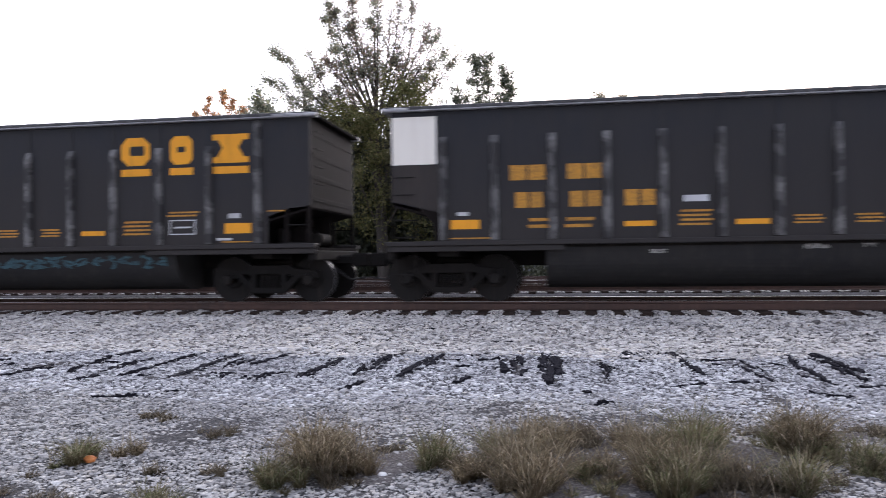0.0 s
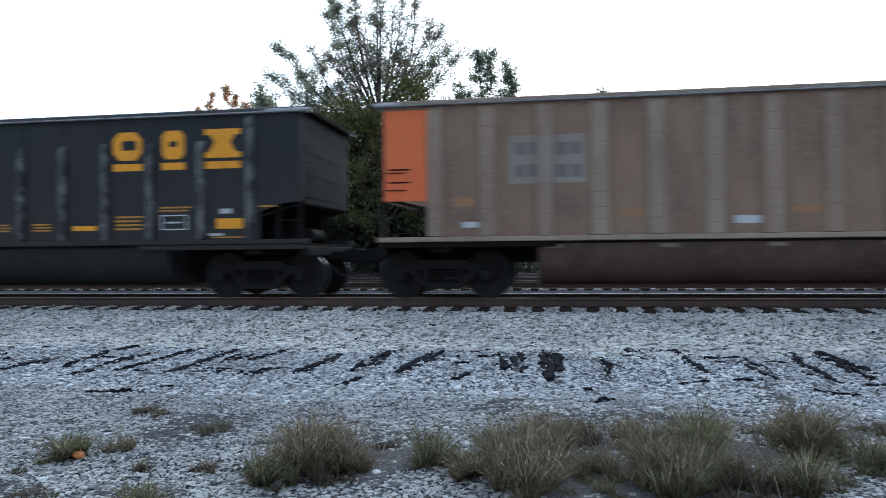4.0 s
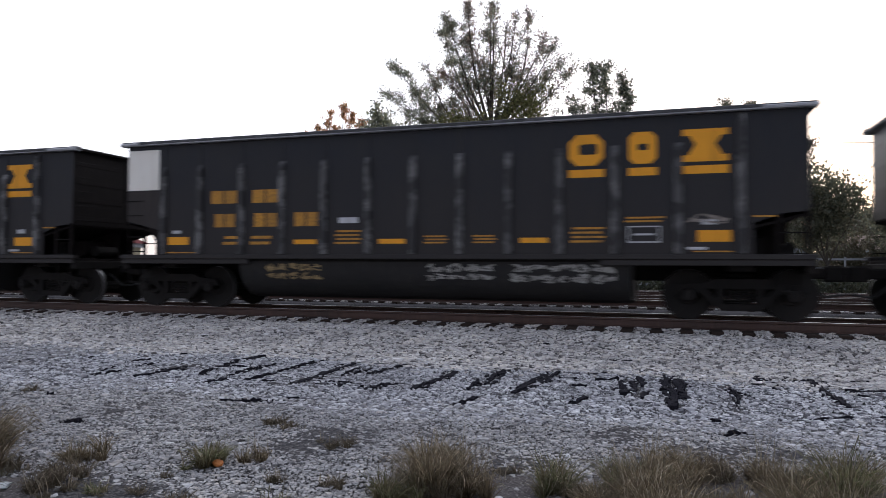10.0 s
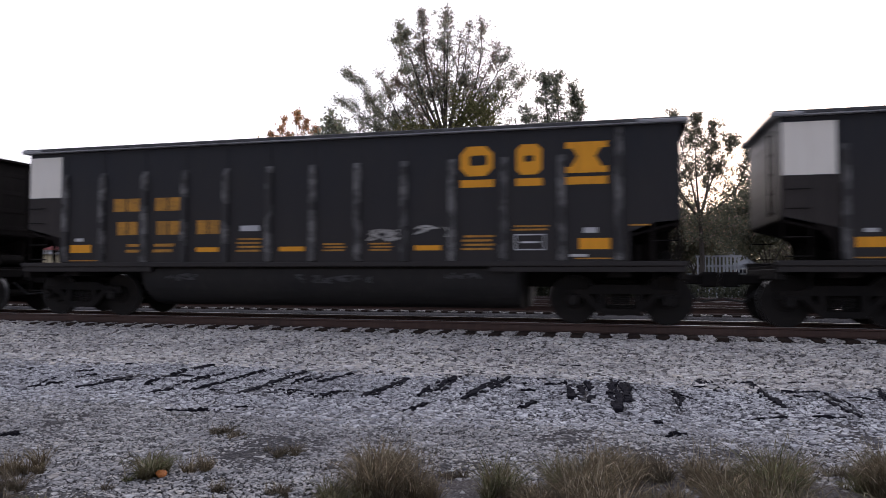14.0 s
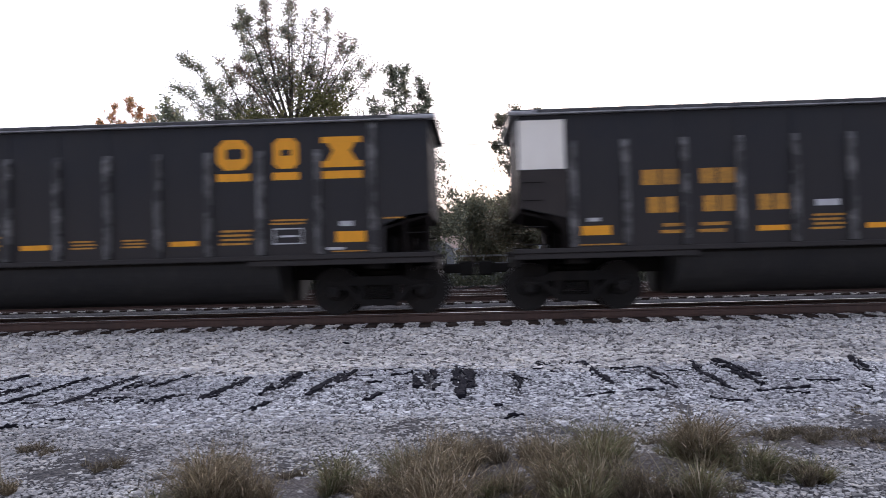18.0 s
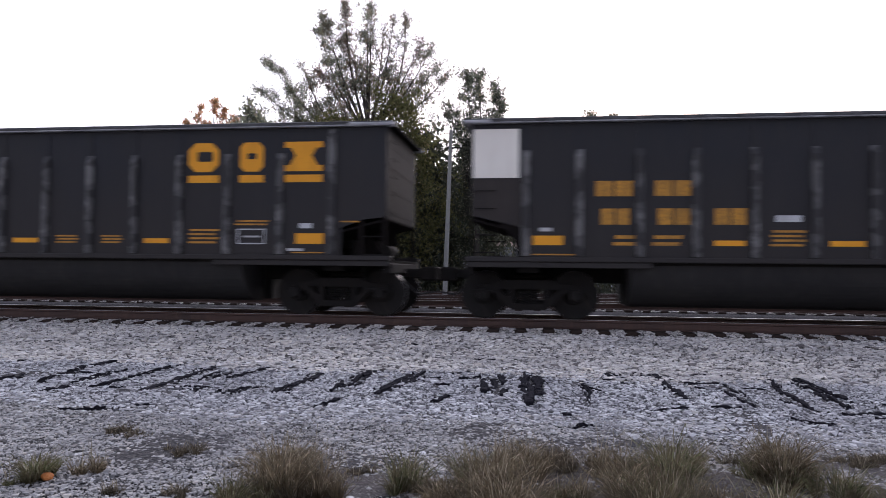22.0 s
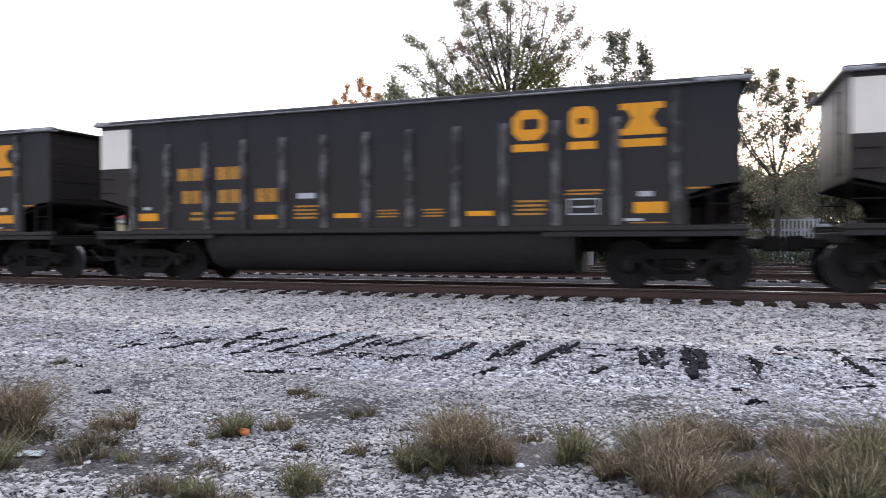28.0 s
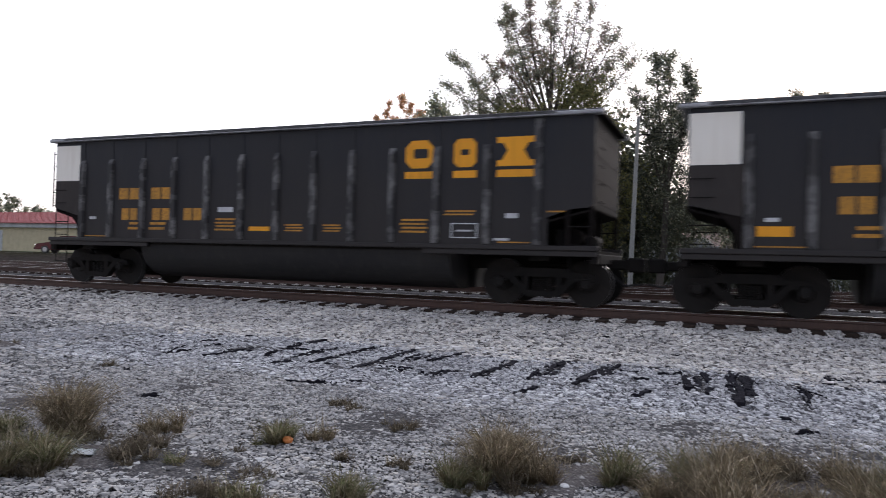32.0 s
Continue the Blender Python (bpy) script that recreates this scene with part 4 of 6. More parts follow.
def ring_plate(bm, outer, inner, y=F):
    """A flat band between two outlines with the same number of corners."""
    rows = [[bm.verts.new((p[0], d, zl(p[1]))) for p in o] for o, d in ((outer, -SIDE), (outer, y), (inner, y), (inner, -SIDE))]
    n = len(outer)
    for a, c in zip(rows, rows[1:]):
        for k in range(n):
            bm.faces.new((a[k], a[(k + 1) % n], c[(k + 1) % n], c[k]))
    bmesh.ops.recalc_face_normals(bm, faces=bm.faces)
    return bm


def octagon(x0, x1, z0, z1, c):
    return [(x0 + c, z0), (x1 - c, z0), (x1, z0 + c), (x1, z1 - c), (x1 - c, z1), (x0 + c, z1), (x0, z1 - c), (x0, z0 + c)]


def emblem_meshes():
    """Three plain yellow emblem shapes: two slotted chamfered blocks and an hourglass."""
    z0, z1, out = 3.32, 3.91, []
    out.append(ring_plate(bmesh.new(), octagon(10.37, 11.02, z0, z1, 0.15), octagon(10.56, 10.9, 3.53, 3.73, 0.03)))
    out.append(ring_plate(bmesh.new(), octagon(11.48, 11.97, z0, z1, 0.1), octagon(11.63, 11.82, 3.57, 3.69, 0.02)))
    bm = bmesh.new()
    x0, x1 = 12.42, 13.2
    m = (x0 + x1) / 2
    prism(bm, [(x0, zl(z1)), (x1, zl(z1)), (x1, zl(z1 - 0.12)), (x1 - 0.12, zl(z1 - 0.12)), (m + 0.17, zl(3.635)), (x1 - 0.1, zl(z0 + 0.12)), (x1, zl(z0 + 0.12)), (x1, zl(z0)), (x0, zl(z0)), (x0, zl(z0 + 0.12)), (x0 + 0.1, zl(z0 + 0.12)), (m - 0.17, zl(3.635)), (x0 + 0.12, zl(z1 - 0.12)), (x0, zl(z1 - 0.12))], F, -SIDE)
    out.append(bm)
    return [finish(b, "emblem", YELLOW) for b in out]


def stripes(x0, x1, z0, z1, n):
    h = (z1 - z0) / (2 * n - 1)
    return [(x0 + 0.04 * (i % 2), x1 - 0.05 * ((i + 1) % 2), z0 + 2 * h * i, z0 + 2 * h * i + h) for i in range(n)]


EMBLEMS = emblem_meshes()
UNDERLINES = [mark_mesh("underline", [r], YELLOW) for r in ((10.37, 11.03, 3.1, 3.25), (11.47, 11.98, 3.1, 3.25), (12.42, 13.2, 3.1, 3.25))]


def glyph_bars(x0, x1, z0, z1, n=2):
    """A pair of plain blocks the size of painted characters."""
    w = (x1 - x0 - 0.05 * (n - 1)) / n
    return [(x0 + i * (w + 0.05), x0 + i * (w + 0.05) + w, z0, z1) for i in range(n)]


MARKS = [mark_mesh("mark_bar", [q], FADED_YELLOW) for r in ((2.33, 3.0, 2.79, 3.08), (3.41, 4.05, 2.79, 3.08), (2.43, 2.95, 2.26, 2.56), (3.46, 4.03, 2.26, 2.56), (4.47, 5.02, 2.26, 2.56)) for q in glyph_bars(*r)]
STENCILS = [mark_mesh("stencil_line", [q], FADED_YELLOW) for s in (stripes(2.66, 3.18, 1.87, 2.06, 2), stripes(3.36, 3.9, 1.87, 2.06, 2), stripes(5.44, 6.04, 1.87, 2.16, 4), stripes(7.45, 7.95, 1.87, 2.03, 3), stripes(8.48, 8.95, 1.87, 2.03, 3), stripes(10.4, 11.04, 1.87, 2.16, 4), stripes(11.4, 12.1, 2.24, 2.34, 2), [(1.15, 2.05, 1.68, 1.705), (12.6, 13.25, 1.685, 1.71), (13.6, 13.95, 2.3, 2.33)]) for q in s]
SQUARES = [mark_mesh("reflector", [r], YELLOW) for r in ((1.17, 1.73, 1.87, 2.05), (4.46, 5.0, 1.87, 1.97), (6.45, 7.03, 1.87, 1.97), (9.43, 9.97, 1.87, 1.97), (12.67, 13.24, 1.87, 2.08))]
NOTICE = mark_mesh("notice", [(5.53, 5.97, 2.31, 2.43)], LABEL_WHITE)
SMALL_NOTICES = [mark_mesh("small_notice", [(12.5, 12.82, 1.73, 1.78)], LABEL_WHITE), mark_mesh("small_notice", [(1.3, 1.52, 2.13, 2.2)], LABEL_WHITE), mark_mesh("small_notice", [(12.75, 13.0, 2.18, 2.28)], LABEL_WHITE)]
BOX_FRAME = finish(ring_plate(bmesh.new(), [(11.45, 1.86), (12.03, 1.86), (12.03, 2.17), (11.45, 2.17)], [(11.477, 1.884), (12.003, 1.884), (12.003, 2.146), (11.477, 2.146)]), "data_box", LABEL_WHITE)
BOX_LINE = mark_mesh("data_line", [(11.56, 11.92, 1.995, 2.03)], LABEL_WHITE)


def lettering(car, squares=(0, 1, 2, 3, 4)):
    for me, label in [(m, "yellow painted emblem shape") for m in EMBLEMS] + [(m, "yellow painted bar") for m in UNDERLINES] + [(m, "faded yellow painted bar") for m in MARKS] + [(m, "faded yellow stencil line") for m in STENCILS] + [(SQUARES[i], "bright yellow reflector panel") for i in squares]:
        part(me.name.split(".")[0], me, None, car, label)
    for me in (NOTICE, BOX_FRAME, BOX_LINE, *SMALL_NOTICES):
        part(me.name.split(".")[0], me, None, car, "white stencilled panel")


def scrawl(car, x0, x1, z0, z1, material, seed, tub=False):
    """Spray-painted scribble: zigzag ribbons, each one unbroken stroke, that say nothing."""
    rng = random.Random(seed)
    rows = max(1, round((z1 - z0) / 0.24))
    rh = (z1 - z0) / rows
    for row in range(rows):
        x, base = x0 + rng.uniform(0, 0.1), z0 + row * rh
        while x < x1 - 0.1:
            w = rh * rng.uniform(0.8, 2.0)
            turns = [Vector((x + w * (0.5 + (-1) ** i * rng.uniform(0.12, 0.52)), base + rh * rng.uniform(0.08, 0.92))) for i in range(rng.choice((6, 7, 8)))]
            way = []
            for p, q in zip(turns, turns[1:]):
                bow = Vector((0, rng.uniform(-0.12, 0.12) * rh))
                way += [p, p.lerp(q, 0.35) + bow, p.lerp(q, 0.7) + bow]
            wide = 0.007 + 0.06 * rh * rng.uniform(0.6, 1.5)
            bm, last = bmesh.new(), None
            for i, p in enumerate(way):
                d = way[min(i + 1, len(way) - 1)] - way[max(i - 1, 0)]
                out = Vector((-d.y, d.x)).normalized() if d.length > 1e-6 else Vector((0, 1))
                pair = []
                for sgn in (1, -1):
                    q = p + out * sgn * wide * (0.75 + 0.35 * math.sin(1.7 * i))
                    zz = zl(min(max(q.y, z0, 0.75), z1, 4.1))
                    pair.append(bm.verts.new((min(max(q.x, x0), x1), (-tub_y(zz) - 0.008 if tub else F) - 0.0004 * i, zz)))
                if last:
                    bm.faces.new((last[0], last[1], pair[1], pair[0]))
                last = pair
            part("paint_stroke", bm, material, car, "sprayed paint stroke")
            x += w * rng.uniform(0.6, 1.0)


def cars():
    black = build_car(BLACK_PAINT, RIB_PAINT, TUB_PAINT, WHITE_PANEL)
    brown = build_car(BROWN_PAINT, BROWN_RIB, BROWN_TUB, ORANGE_PANEL, True)
    maroon = build_car(BROWN_PAINT, BROWN_DARK_RIB, BROWN_TUB, MAROON_PANEL, True, True)
    tagged(black, "black coal gondola with yellow emblem and white end panel", "railroad car", "cars of the coal train")
    lettering(black)
    for c, label in ((brown, "weathered brown coal gondola with an orange end panel"), (maroon, "weathered brown coal gondola with a faded maroon end panel")):
        tagged(c, label, "railroad car", "cars of the coal train")

    def mark(c, name, material, label, rects, y=F):
        for r in rects:
            bm = bmesh.new()
            plate(bm, *r, y=y)
            part(name, bm, material, c, label)

    mark(brown, "grey_patch", GREY_PATCH, "grey repainted patch", [(2.45, 3.9, 2.64, 3.56)])
    mark(brown, "rib_patch", GREY_PATCH, "grey repainted stretch of a rib", [(2.98, 3.28, 2.66, 3.52)], -SIDE - 0.079)
    mark(brown, "mark_bar", PATCH_TEXT, "faded dark painted bar", [q for r in ((2.56, 3.04, 3.19, 3.42), (3.35, 3.82, 3.17, 3.41), (2.58, 3.0, 2.77, 3.0), (3.35, 3.82, 2.75, 2.99)) for q in glyph_bars(*r)], F - 0.004)
    mark(brown, "reflector", FADED_ORANGE, "faded orange reflector patch", [(1.37, 1.79, 2.23, 2.4), (4.5, 4.97, 1.98, 2.13), (7.5, 8.05, 2.0, 2.14), (10.5, 10.92, 2.04, 2.17), (12.64, 13.14, 2.25, 2.43)])
    mark(brown, "notice", LABEL_WHITE, "white stencilled panel", [(1.55, 1.95, 1.82, 1.93), (6.52, 6.98, 1.83, 1.97), (9.44, 10.08, 1.85, 2.14), (12.62, 12.95, 1.92, 2.0), (12.95, 13.26, 1.97, 2.05)])
    mark(maroon, "grey_patch", REPAINT_PATCH, "grey repainted patch", [(2.3, 3.14, 3.0, 3.46), (3.34, 4.09, 2.67, 3.44)])
    mark(maroon, "white_patch", LABEL_WHITE, "white repainted patch", [(2.45, 3.14, 2.66, 2.98)])
    mark(maroon, "mark_bar", PATCH_TEXT, "faded dark painted bar", [(2.44, 2.72, 3.12, 3.34), (2.78, 3.06, 3.12, 3.34), (3.48, 3.92, 3.1, 3.33), (3.44, 4.0, 2.74, 2.96), (2.55, 3.04, 2.73, 2.91)], F - 0.004)
    mark(maroon, "reflector", FADED_YELLOW, "tall faded yellow reflector strip", [(1.25, 1.41, 1.82, 2.68), (4.0, 4.16, 1.8, 2.25), (6.99, 7.16, 1.82, 2.24), (9.98, 10.14, 1.82, 2.24), (13.1, 13.25, 1.82, 2.6)])
    mark(maroon, "notice", LABEL_WHITE, "white stencilled panel", [(9.48, 9.9, 1.83, 2.18), (1.74, 1.99, 1.86, 1.95), (11.5, 12.0, 1.86, 2.16)])
    mark(maroon, "stencil_line", FADED_ORANGE, "faded stencil line", stripes(6.52, 6.92, 1.85, 2.1, 3))
    for c in (brown, maroon):
        for z in (2.7, 2.95):
            part("panel_slot", mark_mesh("panel_slot", [(0.1, 0.55, z, z + 0.03)], END_PAINT), None, c, "dark slot").location.y = -0.01
    out = []
    for k in range(CARS):
        if k == 3:
            out.append(brown)
        elif k == 5:
            out.append(maroon)
        elif k == 0:
            out.append(black)
        else:
            out.append(copy_thing(black, pose(-k * PITCH, TRACK_Y, RAIL_Z)))
    for ob in [o for o in out[24].children if o.name.startswith("reflector") and o.data in (SQUARES[0], SQUARES[1], SQUARES[3], SQUARES[4])]:
        bpy.data.objects.remove(ob)
    for ob in out[24].children:
        kind = ob.name.split(".")[0]
        if kind in ("emblem", "underline", "data_box", "data_line"):
            ob.location = (0.12, 0, -0.09)
        elif kind == "mark_bar":
            ob.location.z = -0.15
    return out


TRAIN = cars()


# ---- spray paint on single cars ----
SPRAY = [
    (0, SCRAWL_WHITE, 4.86, 5.27, 1.34, 1.45, 1), (0, SCRAWL_WHITE, 7.59, 8.07, 1.4, 1.53, 1), (0, SCRAWL_WHITE, 8.54, 8.91, 1.41, 1.54, 1),
    (1, SCRAWL_TEAL, 3.29, 11.3, 1.14, 1.47, 1),
    (6, SCRAWL_DUST, 1.09, 1.96, 2.04, 2.54, 0), (6, SCRAWL_DUST, 6.41, 7.05, 1.9, 2.4, 0), (6, SCRAWL_WHITE, 6.91, 9.73, 1.1, 1.5, 1),
    (7, SCRAWL_DUST, 12.89, 13.3, 1.9, 2.19, 0),
    (8, SCRAWL_GOLD, 3.64, 5.04, 1.1, 1.47, 1), (8, SCRAWL_WHITE, 7.42, 8.9, 1.1, 1.47, 1), (8, SCRAWL_WHITE, 9.13, 11.23, 1.08, 1.48, 1), (8, SCRAWL_DUST, 12.43, 13.19, 2.15, 2.39, 0),
    (9, SCRAWL_WHITE, 6.31, 7.12, 1.95, 2.41, 0), (9, SCRAWL_WHITE, 7.34, 8.15, 1.98, 2.43, 0), (9, SCRAWL_WHITE, 8.41, 9.12, 1.88, 2.38, 0), (9, SCRAWL_WHITE, 10.35, 11.13, 2.02, 2.43, 0), (9, SCRAWL_GOLD, 4.28, 5.1, 1.92, 2.27, 0), (9, SCRAWL_DUST, 3.09, 11.4, 1.12, 1.46, 1),
    (11, SCRAWL_WHITE, 8.3, 9.12, 2.04, 2.4, 0), (11, SCRAWL_WHITE, 9.33, 10.1, 2.07, 2.42, 0), (11, SCRAWL_FAINT, 6.69, 8.47, 1.17, 1.4, 1), (11, SCRAWL_FAINT, 3.54, 4.4, 1.24, 1.41, 1), (11, SCRAWL_FAINT, 9.9, 10.76, 1.29, 1.46, 1),
    (18, SCRAWL_PINK, 1.15, 1.98, 2.08, 2.8, 0), (18, SCRAWL_PINK, 7.6, 8.1, 2.12, 2.43, 0), (18, SCRAWL_PINK, 8.34, 9.12, 1.95, 2.6, 0), (18, SCRAWL_WHITE, 9.36, 10.1, 2.0, 2.65, 0),
    (19, SCRAWL_PINK, 10.4, 11.0, 2.2, 2.6, 0), (19, SCRAWL_PINK, 12.5, 13.2, 2.2, 2.6, 0),
    (20, LABEL_WHITE, 5.3, 6.05, 2.05, 2.51, 0), (20, LABEL_WHITE, 6.31, 7.1, 2.02, 2.47, 0), (20, LABEL_WHITE, 7.35, 8.04, 1.98, 2.44, 0),
    (22, SCRAWL_WHITE, 3.71, 5.07, 1.08, 1.42, 1), (22, SCRAWL_WHITE, 5.25, 7.55, 1.18, 1.38, 1), (22, SCRAWL_WHITE, 7.55, 9.01, 1.06, 1.44, 1),
    (23, SCRAWL_WHITE, 9.3, 9.99, 1.85, 2.4, 0), (23, SCRAWL_WHITE, 12.4, 13.17, 1.95, 2.5, 0),
]
for n, (k, m, a, b, z0, z1, low) in enumerate(SPRAY):
    scrawl(TRAIN[k], a, b, z0, z1, m, 40 + n, bool(low))


def wave_line(car):
    bm, last = bmesh.new(), None
    for i in range(90):
        a = i / 89
        x = 6.84 + 3.88 * a
        z = zl(1.28 + 0.11 * math.sin(a * 15 + 1) * (1 - 0.4 * a))
        pair = [bm.verts.new((x, -tub_y(z + d) - 0.008, z + d)) for d in (0.016, -0.016)]
        if last:
            bm.faces.new((last[0], last[1], pair[1], pair[0]))
        last = pair
    part("spray_paint", bm, SCRAWL_WHITE, car, "wavy sprayed line")


wave_line(TRAIN[7])
for r in ((13.51, 13.77, 3.11, 3.37), (13.82, 14.22, 2.85, 3.31), (13.46, 13.72, 2.42, 2.89), (13.89, 14.34, 2.43, 2.75)):
    part("primer_patch", mark_mesh("primer_patch", [r], CREAM_PRIMER), None, TRAIN[18], "cream painted patch")


# ---- old ties rotting in the gravel ----
def fragment(length, width, height, rng):
    """A ragged splinter of tie, longer than wide, lying along y."""
    n = max(4, int(length / 0.07))
    left = [(-width / 2 * rng.uniform(0.1, 1.3), -length / 2 + length * i / n) for i in range(n + 1)]
    right = [(width / 2 * rng.uniform(0.25, 1.3), -length / 2 + length * i / n) for i in range(n + 1)]
    bm = bmesh.new()
    rows = []
    for (lx, ly), (rx, ry) in zip(left, right):
        top = height * rng.uniform(0.35, 1.15)
        rows.append([bm.verts.new(p) for p in ((lx, ly, -0.03), (lx * 0.85, ly, top), (rx * 0.85, ry, top * rng.uniform(0.8, 1.1)), (rx, ry, -0.03))])
    for a, b in zip(rows, rows[1:]):
        for i in range(3):
            bm.faces.new((a[i], a[i + 1], b[i + 1], b[i]))
    bm.faces.new(rows[0])
    bm.faces.new(rows[-1][::-1])
    bmesh.ops.recalc_face_normals(bm, faces=bm.faces)
    return bm


def old_tie(a, b, width, pieces, seed, label):
    rng = random.Random(seed)
    a, b = Vector((*a, 0)), Vector((*b, 0))
    d = b - a
    mid = (a + b) / 2
    z = float(ground_z(np.float64(mid.x), np.float64(mid.y)))
    t = thing("old_tie", label, "railroad tie", "rotten ties of the lifted track", pose(mid.x, mid.y, z, 0, 0, math.degrees(math.atan2(-d.x, d.y))))
    L = d.length
    pieces += 2 if pieces > 1 else 0
    for i in range(pieces):
        if pieces == 1:
            f = fragment(L, width * 0.5, 0.034, rng)
            off = (0, 0)
        else:
            f = fragment(L * rng.uniform(0.2, 0.55), width * rng.uniform(0.15, 0.42), rng.uniform(0.02, 0.045), rng)
            off = (width * rng.uniform(-0.5, 0.5), L * ((i + 0.5) / pieces - 0.5) * 0.85)
        p = part("fragment", f, OLD_WOOD, t)
        p.location = (*off, 0)
        p.rotation_euler.z = rng.uniform(-0.08, 0.08)
    # split-off splinters beside the larger pieces
    for i in range(1 + int(L / 0.35)):
        p = part("splinter", fragment(rng.uniform(0.08, 0.3) * min(1, L), width * rng.uniform(0.1, 0.22), 0.025, rng), OLD_WOOD, t)
        p.location = (width * rng.uniform(-0.75, 0.75), L * rng.uniform(-0.5, 0.5), 0)
        p.rotation_euler.z = rng.gauss(0, 0.25)


for n, (a, b, w, pieces, label) in enumerate(TIES):
    old_tie(a, b, w, pieces, n, label)
chips = random.Random(77)
for n in range(34):
    x, y, a, l = chips.uniform(-8.5, 5.5), chips.uniform(6.9, 9.7), chips.choice((chips.gauss(1.57, 0.3), chips.gauss(0.3, 0.5))), chips.uniform(0.12, 0.5)
    old_tie((x, y), (x + l * math.cos(a), y + l * math.sin(a)), chips.uniform(0.03, 0.07), 1, 200 + n, SLIVER)


# ---- bare soil patches ----
def soil_material():
    n, c, v = gravel_material("gritty_soil", (0.062, 0.053, 0.048), (0.15, 0.134, 0.124), (0.3, 0.285, 0.272), 75.0)
    n.color(c)
    return n.bump(n.noise(40, 5), 0.9, 0.02).mat


SOIL_MAT = soil_material()
for x, y, rx, ry, seed in SOIL:
    rng = random.Random(seed)
    bm = bmesh.new()
    rim = [bm.verts.new((rx * (k := rng.uniform(0.7, 1.15)) * math.cos(a * math.tau / 22), ry * k * math.sin(a * math.tau / 22), 0.0)) for a in range(22)]
    mid = bm.verts.new((0, 0, 0.02))
    for i in range(22):
        bm.faces.new((rim[i], rim[(i + 1) % 22], mid))
    ob = new("soil_patch", finish(bm, "soil_patch", SOIL_MAT, True))
    ob.location = (x, y, 0.008)
    tagged(ob, "patch of dark bare soil in the gravel", "soil", kind="structure")


# ---- weeds and grass ----
def tuft(x, y, width, height, material, label, seed, count):
    """Clumps of fine blades that rise and arch over on all sides, with a few taller bare stalks."""
    rng = np.random.default_rng(seed)
    tall = rng.uniform(0, 1, count) < 0.025
    clumps = 4 + int(width * 11)
    cr, ca = width * 0.4 * np.sqrt(rng.uniform(0, 1, clumps)), rng.uniform(0, math.tau, clumps)
    cx, cy = cr * np.cos(ca), cr * np.sin(ca) * 0.8
    rise = rng.uniform(0.35, 1.2, clumps) * (1.1 - 2.4 * (cr / width) ** 2)
    lean = rng.uniform(0, math.tau, clumps)
    k = rng.integers(clumps, size=count)
    r, a = 0.028 * rng.uniform(0, 1, count) ** 0.6, rng.uniform(0, math.tau, count)
    base = np.stack([cx[k] + r * np.cos(a), cy[k] + r * np.sin(a), np.full(count, -0.01)], -1)
    out = a + rng.normal(0, 0.9, count)
    h = height * rise[k] * rng.uniform(0.35, 1.0, count)
    reach = h * rng.uniform(0.15, 1.15, count)
    arch = rng.uniform(0.3, 2.0, count)
    h[tall] = height * rng.uniform(0.8, 1.15, tall.sum())
    arch[tall] = 0.2
    w = rng.uniform(0.0011, 0.0029, count)
    face = rng.uniform(0, math.tau, count)
    side = np.stack([np.cos(face), np.sin(face), np.zeros(count)], -1)
    rows = []
    for s, thin in ((0, 0.9), (0.35, 1.0), (0.7, 0.8), (1.0, 0.15)):
        p = base + np.stack([np.cos(out) * reach * s + 0.25 * np.cos(lean[k]) * h * s * s, np.sin(out) * reach * s + 0.25 * np.sin(lean[k]) * h * s * s, h * ((1 + arch) * s - 1.22 * arch * s * s) * 0.95], -1)
        rows += [p + side * (w * thin)[:, None], p - side * (w * thin)[:, None]]
    v = np.stack(rows, 1)
    q = np.array([(0, 1, 3, 2), (2, 3, 5, 4), (4, 5, 7, 6)])
    t = thing("grass_tuft", label, "grass", "weeds in the gravel", pose(x, y, 0))
    for name, some, mat, text in (("blade_clump", ~tall, material, ""), ("stalk_clump", tall, GRASS_STALK, "pale dry stalks")):
        if some.any():
            f = (q[None] + 8 * np.arange(some.sum())[:, None, None]).reshape(-1, 4)
            tagged(part(name, mesh_from(name, v[some].reshape(-1, 3), f, mat), mat, t), text, kind="stuff")
    return t


